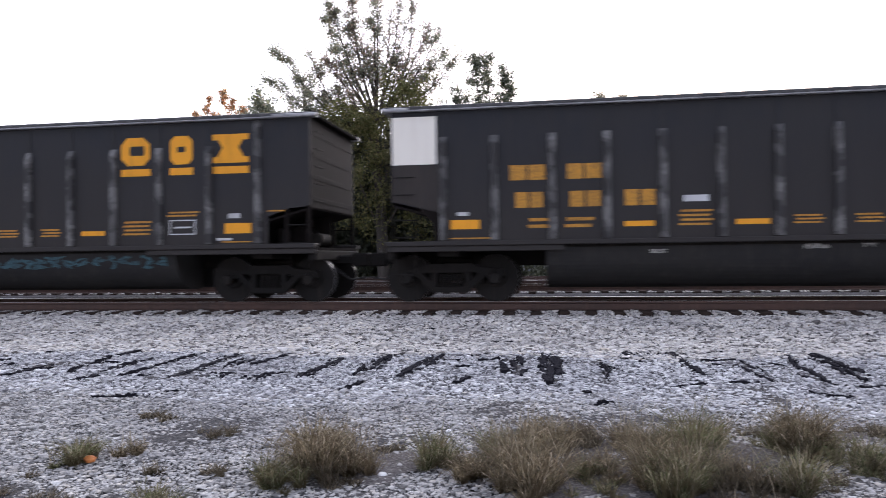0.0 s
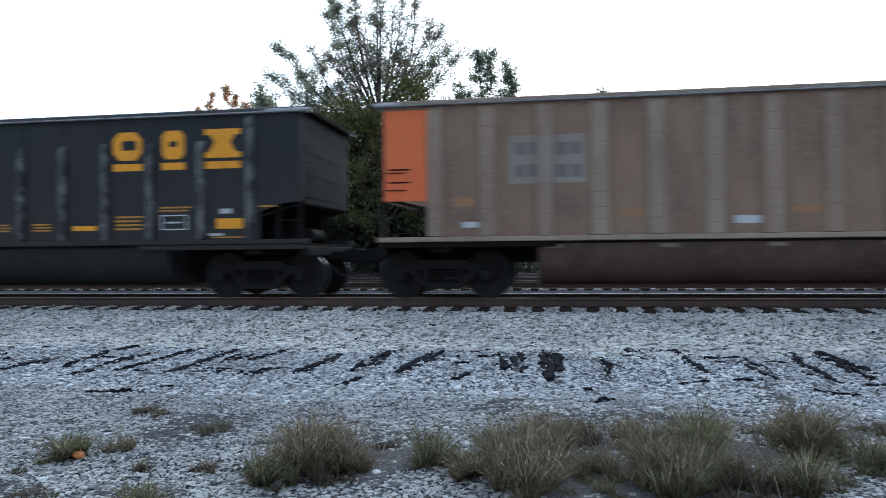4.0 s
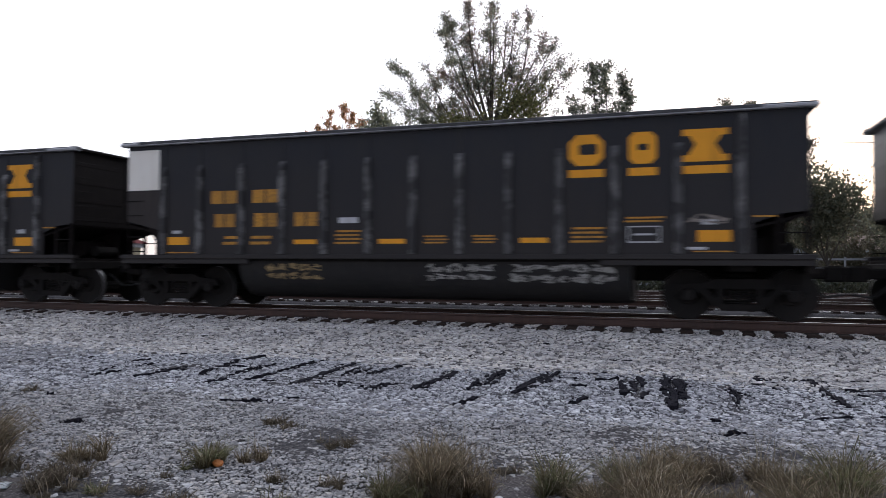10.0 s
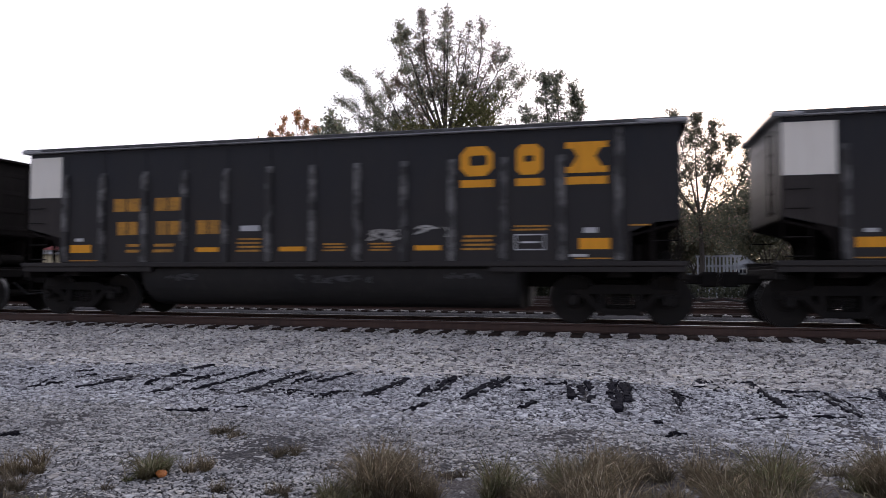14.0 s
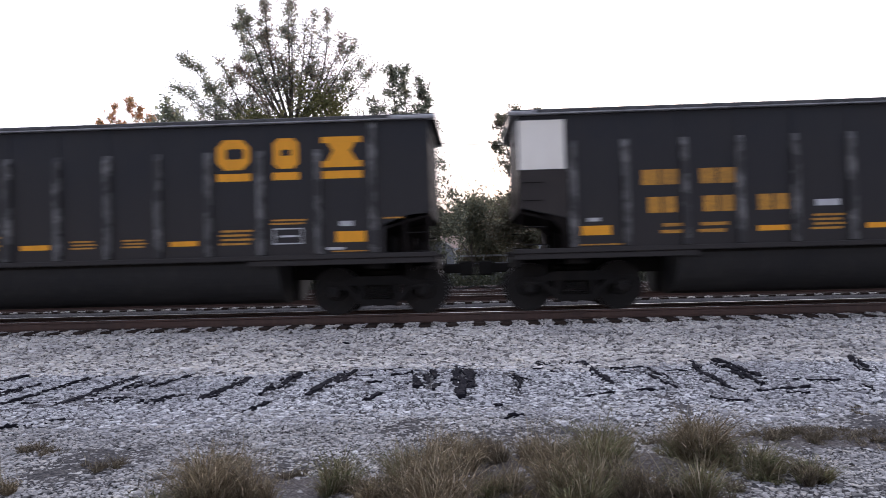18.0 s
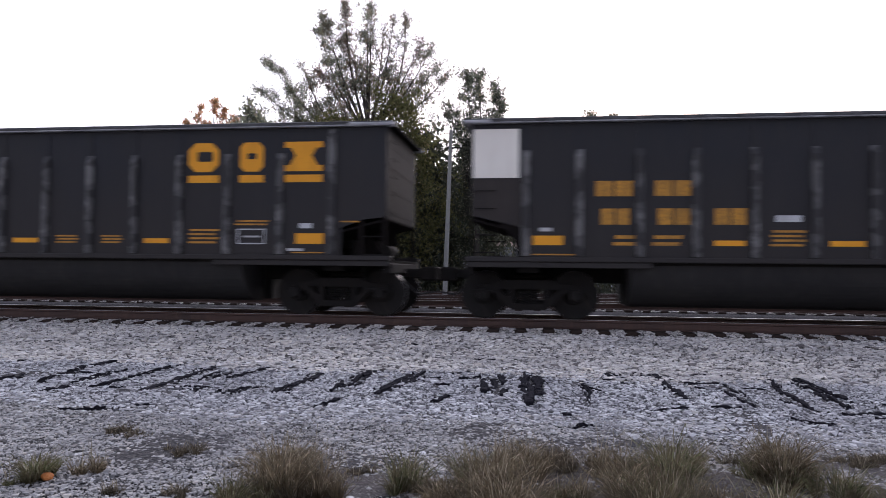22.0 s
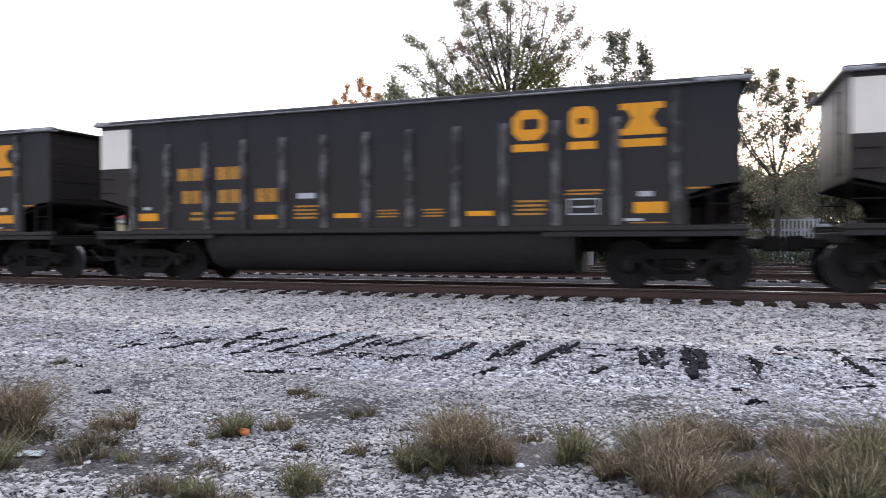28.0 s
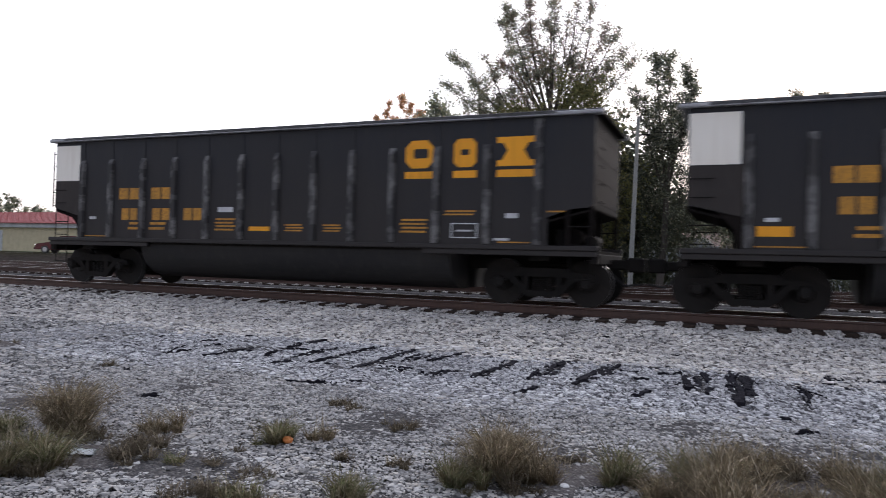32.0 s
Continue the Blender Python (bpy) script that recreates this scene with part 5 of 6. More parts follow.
GRASS_STALK = leaf_material("pale_dry_stalks", (0, (0.16, 0.135, 0.09)), (1, (0.36, 0.32, 0.24)))
TAN, GREEN, DULL = (GRASS_TAN, "tall tuft of dry tan grass in gravel"), (GRASS_GREEN, "spiky tuft of grey-green grass in gravel"), (GRASS_DULL, "low withered brown weed in gravel")
TUFTS = [
    (-3.12, 5.3, 0.26, 0.08, DULL, 130), (-2.3, 3.05, 0.24, 0.12, DULL, 130), (-1.52, 3.8, 0.26, 0.24, GREEN, 300), (-1.62, 3.95, 0.2, 0.16, GREEN, 130), (-1.36, 4.06, 0.46, 0.42, TAN, 620), (-1.2, 4.15, 0.34, 0.34, TAN, 300), (-1.5, 4.4, 0.4, 0.3, TAN, 260), (-1.18, 3.85, 0.24, 0.2, DULL, 200),
    (-1.57, 4.92, 0.27, 0.16, TAN, 150), (-1.05, 4.55, 0.36, 0.12, DULL, 180), (1.78, 5.15, 0.36, 0.24, GREEN, 240), (1.5, 5.2, 0.5, 0.12, DULL, 200), (-6.72, 5.95, 0.24, 0.1, DULL, 150), (-9.4, 6.6, 0.6, 0.1, DULL, 190), (-0.71, 4.31, 0.28, 0.26, GREEN, 301), (-0.49, 4.13, 0.32, 0.22, TAN, 298),
    (-0.34, 4.48, 0.32, 0.28, GREEN, 351), (-0.15, 4.19, 0.4, 0.41, TAN, 572), (-0.07, 4.82, 0.55, 0.32, TAN, 617), (-0.06, 3.86, 0.5, 0.35, TAN, 600), (0.24, 4.95, 0.35, 0.22, DULL, 312), (0.23, 4.21, 0.24, 0.17, GREEN, 211), (0.36, 4.25, 0.35, 0.22, TAN, 323), (0.65, 4.89, 0.45, 0.32, TAN, 530),
    (0.58, 4.11, 0.49, 0.34, TAN, 567), (0.87, 4.54, 0.42, 0.37, GREEN, 560), (0.75, 3.95, 0.42, 0.36, GREEN, 540), (1.1, 4.91, 0.29, 0.27, TAN, 319), (1.01, 4.13, 0.29, 0.3, DULL, 357), (0.28, 3.92, 0.41, 0.12, GREEN, 237), (1.15, 4.16, 0.35, 0.27, TAN, 369), (1.51, 4.96, 0.29, 0.28, GREEN, 333),
    (1.63, 4.81, 0.41, 0.38, TAN, 554), (1.69, 4.83, 0.47, 0.25, GREEN, 434), (1.4, 4.1, 0.35, 0.31, GREEN, 411), (1.89, 4.56, 0.38, 0.26, GREEN, 387), (1.25, 4.0, 0.35, 0.19, DULL, 275), (1.0, 3.97, 0.38, 0.15, DULL, 251), (1.56, 4.21, 0.31, 0.16, DULL, 233), (-4.05, 2.93, 0.52, 0.33, GREEN, 1003),
    (-4.52, 3.59, 0.47, 0.41, TAN, 888), (-4.92, 3.34, 0.41, 0.26, GREEN, 459), (-5.73, 3.49, 0.6, 0.18, GREEN, 380), (-3.97, 4.0, 0.39, 0.22, TAN, 381), (-3.65, 3.33, 0.37, 0.17, DULL, 296), (-3.76, 3.59, 0.3, 0.18, DULL, 219), (-3.31, 3.4, 0.17, 0.12, GREEN, 93), (-3.1, 3.48, 0.17, 0.11, DULL, 93),
    (-3.11, 4.14, 0.39, 0.2, GREEN, 384), (-2.85, 4.34, 0.2, 0.21, TAN, 189), (-3.18, 3.83, 0.1, 0.06, DULL, 55), (-3.95, 2.86, 0.68, 0.17, DULL, 246), (-4.27, 3.56, 0.34, 0.14, DULL, 121), (-2.48, 3.99, 0.13, 0.1, DULL, 96), (-2.03, 4.01, 0.19, 0.11, DULL, 148), (-2.5, 4.91, 0.35, 0.12, DULL, 187),
    (-3.27, 5.43, 0.45, 0.11, DULL, 210), (-2.05, 3.32, 0.38, 0.19, GREEN, 321), (-2.74, 3.45, 0.24, 0.1, DULL, 105), (-2.68, 3.06, 0.21, 0.16, DULL, 158), (-2.53, 3.04, 0.22, 0.18, GREEN, 197), (-2.87, 2.99, 0.35, 0.13, DULL, 152), (2.36, 5.49, 0.45, 0.10, DULL, 284), (2.56, 5.39, 0.60, 0.12, DULL, 451),
    (2.87, 5.4, 0.46, 0.08, DULL, 259), (2.97, 5.22, 0.43, 0.10, DULL, 284), (3.14, 5.12, 0.46, 0.09, DULL, 273), (3.53, 6.18, 1.21, 0.06, DULL, 468), (3.54, 4.95, 0.49, 0.10, DULL, 329), (3.76, 4.92, 0.59, 0.12, DULL, 413), (2.69, 4.19, 0.31, 0.11, GREEN, 205), (2.89, 3.97, 0.15, 0.07, DULL, 107),
    (2.03, 3.8, 0.31, 0.09, GREEN, 178), (2.3, 3.74, 0.14, 0.05, GREEN, 97), (2.09, 4.47, 0.51, 0.18, GREEN, 443), (2.17, 4.38, 0.31, 0.13, DULL, 225),
    (2.45, 5.62, 0.57, 0.07, DULL, 260), (2.75, 5.55, 0.57, 0.07, DULL, 260), (3.05, 5.5, 0.57, 0.07, DULL, 260), (3.3, 5.42, 0.57, 0.07, DULL, 260), (3.35, 5.2, 0.52, 0.06, DULL, 230), (3.6, 5.35, 0.57, 0.07, DULL, 250), (3.9, 5.3, 0.57, 0.07, DULL, 250), (4.15, 5.15, 0.57, 0.08, DULL, 250), (2.7, 5.28, 0.46, 0.06, DULL, 220),
]
for n, (x, y, w, h, (mat, label), count) in enumerate(TUFTS):
    tuft(x, y, w * 1.1, h * 1.05, mat, label, n, int(count * 2.7))


# ---- litter ----
def litter():
    paper = Nodes("white_paper", 0.7)
    paper.color(paper.ramp(paper.noise(12), (0.3, (0.6, 0.66, 0.68)), (0.7, (0.78, 0.8, 0.8))))
    rng = random.Random(3)
    bm = bmesh.new()
    n = 6
    vs = [[bm.verts.new((0.2 * (i / n - 0.5), 0.1 * (j / 3 - 0.5), rng.uniform(0.0, 0.022))) for j in range(4)] for i in range(n + 1)]
    for i in range(n):
        for j in range(3):
            bm.faces.new((vs[i][j], vs[i + 1][j], vs[i + 1][j + 1], vs[i][j + 1]))
    bmesh.ops.solidify(bm, geom=list(bm.faces), thickness=0.002)
    ob = new("paper_scrap", finish(bm, "paper_scrap", paper.mat, True))
    ob.matrix_world = pose(-3.97, 3.26, 0.03, 6, 0, 12)
    tagged(ob, "crumpled pale blue-white paper scrap on gravel", "litter")
    orange = Nodes("orange_rind", 0.6)
    orange.color(orange.ramp(orange.noise(20), (0.3, (0.4, 0.12, 0.03)), (0.7, (0.54, 0.2, 0.045))))
    bm = bmesh.new()
    bmesh.ops.create_icosphere(bm, subdivisions=2, radius=0.036)
    for v in bm.verts:
        v.co *= 1 + 0.35 * noise.noise(v.co * 30)
        v.co.z *= 0.7
    ob = new("orange_peel", finish(bm, "orange_peel", orange.mat))
    ob.matrix_world = pose(-2.99, 4.13, 0.035)
    tagged(ob, "crumpled bright orange scrap beside a weed", "litter")
    red = Nodes("red_can_paint", 0.35)
    red.color(red.ramp(red.noise(14), (0.58, (0.6, 0.03, 0.03)), (0.7, (0.75, 0.7, 0.68))))
    can = thing("drink_can", "crushed red and white drink can among grass", "can", at=pose(0.69, 3.62, 0.04, 80, 10, 60))
    body = bmesh.new()
    last = None
    for z, r in ((-0.06, 0.024), (-0.052, 0.032), (-0.01, 0.027), (0.03, 0.032), (0.05, 0.031), (0.06, 0.026)):
        row = [body.verts.new((r * math.cos(i * math.tau / 14) * (1 + 0.15 * math.sin(3 * z * 40 + i)), r * math.sin(i * math.tau / 14) * 0.8, z)) for i in range(14)]
        if last:
            for i in range(14):
                body.faces.new((last[i], last[(i + 1) % 14], row[(i + 1) % 14], row[i]))
        last = row
    part("can_body", body, red.mat, can)
    part("can_lid", tube(bmesh.new(), (0, 0, 0.058), (0, 0, 0.062), 0.026, sides=14), RAIL_TOP, can, "bare metal lid")
    white = Nodes("white_stone", 0.85)
    white.color(white.ramp(white.noise(9), (0.3, g(0.6)), (0.7, g(0.8))))
    for x, y, s in ((1.45, 5.05, 0.06), (-0.75, 5.2, 0.05), (-1.0, 4.1, 0.06), (-2.4, 4.95, 0.045), (0.9, 5.1, 0.05)):
        bm = bmesh.new()
        bmesh.ops.create_icosphere(bm, subdivisions=2, radius=s * 0.5)
        for v in bm.verts:
            v.co *= 1 + 0.5 * noise.noise(v.co * 12 + Vector((x, y, 0)))
            v.co.z *= 0.6
        ob = new("pale_stone", finish(bm, "pale_stone", white.mat))
        ob.location = (x, y, s * 0.25)
        tagged(ob, "single large white limestone lump on gravel", "stone", "pale stones in the gravel")


litter()


# ---- trees ----
def leaf_quads(centres, size, rng):
    n = len(centres)
    u = rng.normal(0, 1, (n, 3))
    u /= np.linalg.norm(u, axis=1)[:, None]
    w = np.cross(u, rng.normal(0, 1, (n, 3)))
    w /= np.linalg.norm(w, axis=1)[:, None]
    s = (size * rng.uniform(0.6, 1.3, n))[:, None]
    v = np.stack([centres - u * s, centres + w * s * 0.5, centres + u * s, centres - w * s * 0.5], 1).reshape(-1, 3)
    return v, np.arange(4 * n).reshape(-1, 4)


def tree(name, label, base, limbs, blobs, size, material, seed, trunk_r=0.25, other=None, twigs=10, share=0.15):
    """limbs: start, tip, radius, leaves, spread and, at will, the other leaves' share. blobs: centre, half sizes, leaves."""
    rng = np.random.default_rng(seed)
    t = thing(name, label, "tree", at=pose(*base))
    bm, spots, turn = bmesh.new(), [], []
    if limbs:
        fork = np.mean([l[0] for l in limbs], axis=0)
        tube(bm, (0, 0, -0.3), tuple(fork * 0.5 + (0.1, 0, 0)), trunk_r, trunk_r * 0.8, 8)
        tube(bm, tuple(fork * 0.5 + (0.1, 0, 0)), tuple(fork), trunk_r * 0.8, trunk_r * 0.6, 8)
    for start, tip, r, leaves, spread, *own in limbs:
        a, b = np.array(start, float), np.array(tip, float)
        bend = rng.normal(0, 0.22, 3) * (1, 1, 0.3) + (0.06 * (b[0] - a[0]), 0, -0.05 * abs(b[0] - a[0]))
        along = lambda k: a + (b - a) * k + bend * math.sin(k * math.pi)
        pts = [along(k) for k in np.linspace(0, 1, 7)]
        for i in range(6):
            tube(bm, pts[i], pts[i + 1], r * (1 - i / 6.5), r * (1 - (i + 1) / 6.5), 5)
        up = (b - a) / np.linalg.norm(b - a)
        tips = []
        for k in rng.uniform(0.2, 1.0, twigs * 2) ** 0.75:
            p = along(k)
            reach = spread * (1.6 - 1.05 * k)
            q = p + rng.normal(0, 1.0, 3) * reach * (1, 1, 0.55) + (up * 0.6 + (0, 0, 0.5)) * reach * rng.uniform(0.3, 1.3)
            if k > 0.8:
                q[2] = min(q[2], b[2] + 0.15)
            tube(bm, p, q, 0.016, 0.006, 3)
            tips.append((p, q))
        tips += [(pts[5], b)] * 3
        # leaves sit in small tufts on the twigs
        tufts = [p + (q - p) * rng.uniform(0.25, 1.05) + rng.normal(0, 0.05, 3) for p, q in (tips[i] for i in rng.integers(len(tips), size=max(8, leaves // 5)))]
        at = np.array(tufts)[rng.integers(len(tufts), size=int(leaves * 0.17 / size))]
        spots.append(at + rng.normal(0, 0.115, at.shape))
        turn.append(rng.uniform(0, 1, len(at)) < (own[0] if own else share))
    for c, h, n in blobs:
        m = max(6, n // 14)
        d = rng.normal(0, 1, (m, 3))
        d *= (rng.uniform(0.15, 1, m) ** 0.5 / np.linalg.norm(d, axis=1))[:, None]
        lump = 1 + 0.35 * np.sin(d[:, 0] * 5 + seed) * np.sin(d[:, 2] * 6 + 1)
        at = (np.array(c) + d * lump[:, None] * h)[rng.integers(m, size=n)]
        spots.append(at + rng.normal(0, 2.2 * size, at.shape))
        turn.append(rng.uniform(0, 1, n) < share)
    if limbs:
        part("trunk", bm, BARK, t, "grey bark trunk and limbs")
    else:
        bm.free()
    spots, turn = np.concatenate(spots), np.concatenate(turn) & bool(other)
    v, f = leaf_quads(spots[~turn], size, rng)
    part("crown", mesh_from("crown", v, f, material), material, t)
    if turn.any():
        v, f = leaf_quads(spots[turn], size, rng)
        part("turning_leaves", mesh_from("turning_leaves", v, f, other), other, t, "leaves turning brown and orange")
    return t


LEAF_BROWN = leaf_material("turning_brown_leaves", (0, (0.22, 0.18, 0.165)), (0.6, (0.33, 0.26, 0.23)), (1, (0.44, 0.29, 0.17)))


def grove():
    hub, low = (-0.3, 0, 8.3), (-1.2, 0, 7.6)
    limbs = [
        (low, (-5.95, 0.3, 12.6), 0.08, 1150, 0.55, 0.1), (low, (-6.0, -0.4, 10.8), 0.07, 900, 0.55, 0.05), (low, (-4.6, 0.2, 10.9), 0.07, 800, 0.55, 0.1), (low, (-4.1, 0.3, 12.4), 0.07, 380, 0.42, 0.3), (low, (-3.2, -0.3, 11.9), 0.07, 620, 0.42, 0.8), (low, (-2.6, 0.3, 10.5), 0.06, 420, 0.5, 0.15),
        (hub, (-3.2, 0.6, 14.3), 0.09, 1000, 0.42, 0.12), (hub, (-2.55, -0.6, 14.45), 0.09, 1000, 0.42, 0.15), (hub, (-2.0, 0.3, 14.1), 0.08, 600, 0.42, 0.3), (hub, (-1.5, -0.4, 15.3), 0.1, 900, 0.4, 0.65), (hub, (-0.5, 0.4, 15.35), 0.1, 820, 0.38, 0.25), (hub, (-0.05, -0.6, 15.0), 0.08, 420, 0.38, 0.3),
        (hub, (0.35, 0.5, 14.1), 0.07, 240, 0.42, 0.5), (hub, (1.1, -0.2, 14.7), 0.08, 330, 0.38, 0.5), (hub, (1.5, 0.4, 14.75), 0.08, 320, 0.38, 0.5), (hub, (1.85, -0.5, 14.0), 0.07, 260, 0.4, 0.4), (hub, (2.4, 0.3, 13.2), 0.08, 460, 0.45, 0.75), (hub, (3.05, -0.3, 12.7), 0.08, 420, 0.42, 0.3), (hub, (3.4, 0.4, 12.2), 0.08, 620, 0.45, 0.2), (hub, (3.9, -0.2, 11.3), 0.07, 420, 0.45, 0.2),
        (hub, (2.5, 0.4, 11.4), 0.06, 420, 0.5, 0.3), (hub, (0.9, -0.5, 11.6), 0.06, 460, 0.5, 0.2), (hub, (-0.9, 0.6, 12.4), 0.07, 330, 0.5, 0.6), (hub, (-1.9, 0.4, 12.2), 0.07, 380, 0.5, 0.4),
    ]
    olive = [((-3.6, 0, 8.0), (1.5, 1.0, 1.0), 1500), ((-1.6, -0.3, 8.0), (1.8, 1.2, 1.3), 2300), ((1.3, -0.4, 8.9), (1.5, 1.1, 1.8), 3000), ((2.2, 0.2, 7.2), (1.4, 1.0, 1.6), 1800), ((-0.5, -0.6, 5.2), (3.4, 1.6, 3.0), 5600), ((2.8, -0.5, 4.2), (2.0, 1.4, 3.2), 3200)]
    tree("young_tree", "low young tree with olive leaves under the tall tree", (-8.5, 34.2, 0), [((0, 0, 2.5), (x, 0, z), 0.06, 300, 0.6) for x, z in ((-2.6, 8.4), (-0.6, 8.6), (1.4, 10.0), (2.6, 8.6))], olive, 0.085, LEAF_OLIVE, 44, 0.14)
    blobs = [((-4.4, 0, 8.6), (1.5, 1.2, 1.1), 1900), ((2.5, 0, 8.9), (1.3, 1.0, 1.0), 900), ((-4.5, -0.3, 5.0), (2.0, 1.4, 3.0), 3000), ((-3.2, 0.1, 11.4), (0.45, 0.4, 0.5), 420)]
    tree("broadleaf_tree", "tall many-stemmed tree, leaves thinning and turning", (-8.5, 35, 0), limbs, blobs, 0.058, LEAF_GREEN, 11, 0.35, LEAF_BROWN, 22, 0.2)
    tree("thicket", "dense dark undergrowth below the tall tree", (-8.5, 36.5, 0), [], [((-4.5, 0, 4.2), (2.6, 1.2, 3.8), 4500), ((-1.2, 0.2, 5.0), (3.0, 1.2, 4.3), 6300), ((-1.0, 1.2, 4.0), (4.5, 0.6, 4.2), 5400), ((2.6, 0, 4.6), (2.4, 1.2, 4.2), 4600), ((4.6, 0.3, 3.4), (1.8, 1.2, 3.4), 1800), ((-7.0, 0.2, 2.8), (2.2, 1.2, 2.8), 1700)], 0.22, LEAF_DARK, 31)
    limbs = [((0.3, 0, 4.5), (x, y, z), 0.08, n, 0.5, 0.4) for x, y, z, n in ((-0.35, 0, 11.35, 950), (0.2, 0.3, 11.2, 800), (-0.2, -0.4, 10.6, 600), (1.15, 0, 10.7, 800), (1.45, 0.4, 9.8, 600), (-1.6, 0, 9.7, 520), (-0.9, 0.3, 9.9, 420))]
    blobs = [((0.35, 0, 7.4), (1.75, 1.1, 2.0), 4600), ((0.3, 0, 4.4), (1.8, 1.2, 3.4), 7000), ((2.1, 0.3, 3.9), (1.3, 1.0, 3.0), 4200), ((-1.2, 0, 4.0), (1.2, 1.0, 3.0), 1800)]
    tree("broadleaf_tree", "slender dark green tree behind the tracks", (-3.3, 34.5, 0), limbs, blobs, 0.065, LEAF_GREEN, 12, 0.2, LEAF_DARK, 12, 0.72)
    blobs = [((0.2, 0, 10.7), (0.6, 0.45, 0.9), 420), ((0.2, 0, 9.8), (1.4, 0.9, 0.8), 1300), ((0.3, 0, 8.9), (2.0, 1.2, 0.8), 1600), ((0.2, 0, 7.0), (2.0, 1.3, 1.8), 2300), ((0, 0, 4), (2.2, 1.6, 2.6), 2500)]
    tree("cedar_tree", "dark evergreen tree with a pointed top", (-17.5, 40, 0), [((0, 0, 3), (0, 0, 11.6), 0.12, 300, 0.3)], blobs, 0.13, LEAF_GREEN, 13, 0.18)
    limbs = [((0, 0, 7), (x, 0, z), 0.09, 700, 0.6) for x, z in ((-2.2, 13.9), (-0.9, 15.0), (0.4, 15.5), (1.4, 14.9), (-3.3, 13.3), (2.4, 14.0), (3.2, 13.4))]
    tree("maple_tree", "autumn tree with orange-red leaves", (-27.6, 55, 0), limbs, [((-0.1, 0, 12.2), (3.0, 1.6, 1.3), 1500), ((0, 0, 9.0), (2.6, 1.8, 3.0), 1800)], 0.1, LEAF_ORANGE, 14, 0.25, LEAF_GREEN, 9, 0.15)
    limbs = [((0, 0, 4.5), (x, 0, z), 0.07, n, 0.55) for x, z, n in ((-2.3, 10.0, 900), (-1.4, 10.5, 940), (-0.2, 10.3, 940), (0.7, 9.8, 900), (1.8, 9.0, 860), (2.6, 8.2, 760), (-2.6, 8.4, 700))]
    tree("broadleaf_tree", "thin-leaved tree with sky showing through", (4.3, 41, 0), limbs, [((0, 0, 4.9), (2.8, 1.6, 1.4), 3300), ((0.4, 0.4, 3.6), (2.2, 1.2, 0.9), 1800)], 0.075, LEAF_YARD, 15, 0.16, LEAF_BROWN, 14, 0.15)
    limbs = [((0, 0, 4.0), (x, 0, z), 0.07, 330, 0.55) for x, z in ((-1.8, 8.4), (-0.7, 8.9), (0.6, 8.2), (1.6, 7.2))]
    tree("broadleaf_tree", "small sparse tree behind the yard", (13.5, 45, 0), limbs, [((0, 0, 4.6), (2.6, 1.5, 1.4), 2600)], 0.09, LEAF_GREEN, 16, 0.16)
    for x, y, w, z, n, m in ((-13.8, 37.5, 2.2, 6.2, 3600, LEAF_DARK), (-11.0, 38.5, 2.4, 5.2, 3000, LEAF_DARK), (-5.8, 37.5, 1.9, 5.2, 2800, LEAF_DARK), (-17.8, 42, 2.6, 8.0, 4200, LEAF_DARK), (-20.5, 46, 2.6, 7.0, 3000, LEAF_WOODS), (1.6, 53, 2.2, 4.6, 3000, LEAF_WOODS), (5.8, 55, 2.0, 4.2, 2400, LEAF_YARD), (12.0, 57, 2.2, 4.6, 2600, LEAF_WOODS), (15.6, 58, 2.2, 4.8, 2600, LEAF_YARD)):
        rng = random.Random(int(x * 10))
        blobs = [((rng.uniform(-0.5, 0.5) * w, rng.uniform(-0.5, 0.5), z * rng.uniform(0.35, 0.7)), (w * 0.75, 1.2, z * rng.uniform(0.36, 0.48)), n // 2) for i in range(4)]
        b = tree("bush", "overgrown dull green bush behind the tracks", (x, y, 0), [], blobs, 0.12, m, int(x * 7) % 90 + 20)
        b["category"], b["group"] = "bush", "bushes behind the yard"
    for x, y, w, z, n, m in ((4.5, 47, 3.0, 6.2, 4400, LEAF_WOODS), (8.8, 46, 3.0, 7.0, 5400, LEAF_YARD), (13.6, 48, 3.2, 6.4, 4600, LEAF_YARD), (18.5, 49, 3.6, 6.2, 4400, LEAF_WOODS), (22.5, 47, 3.4, 6.0, 3600, LEAF_YARD), (26, 52, 3.6, 6.4, 3000, LEAF_DARK), (31, 55, 4.5, 6.8, 3000, LEAF_DARK), (0.2, 50, 2.6, 6.4, 3600, LEAF_YARD)):
        rng = random.Random(int(x * 10))
        blobs = [((rng.uniform(-0.5, 0.5) * w, rng.uniform(-0.5, 0.5), 3.0 + (z - 3.0) * rng.uniform(0.2, 0.65)), (w * 0.72, 1.3, (z - 2.7) * rng.uniform(0.4, 0.55)), n // 2) for i in range(4)]
        limbs = [((0, 0, 1.6), (w * dx, 0.3 * dx, z * 0.8), 0.06, 120, 0.5) for dx in (-0.6, -0.15, 0.3, 0.65)]
        b = tree("yard_tree", "low spreading dark tree shading the back yards", (x, y, 0), limbs, blobs, 0.12, m, int(x * 7) % 90 + 20, 0.16)
        b["group"] = "yard trees"


grove()


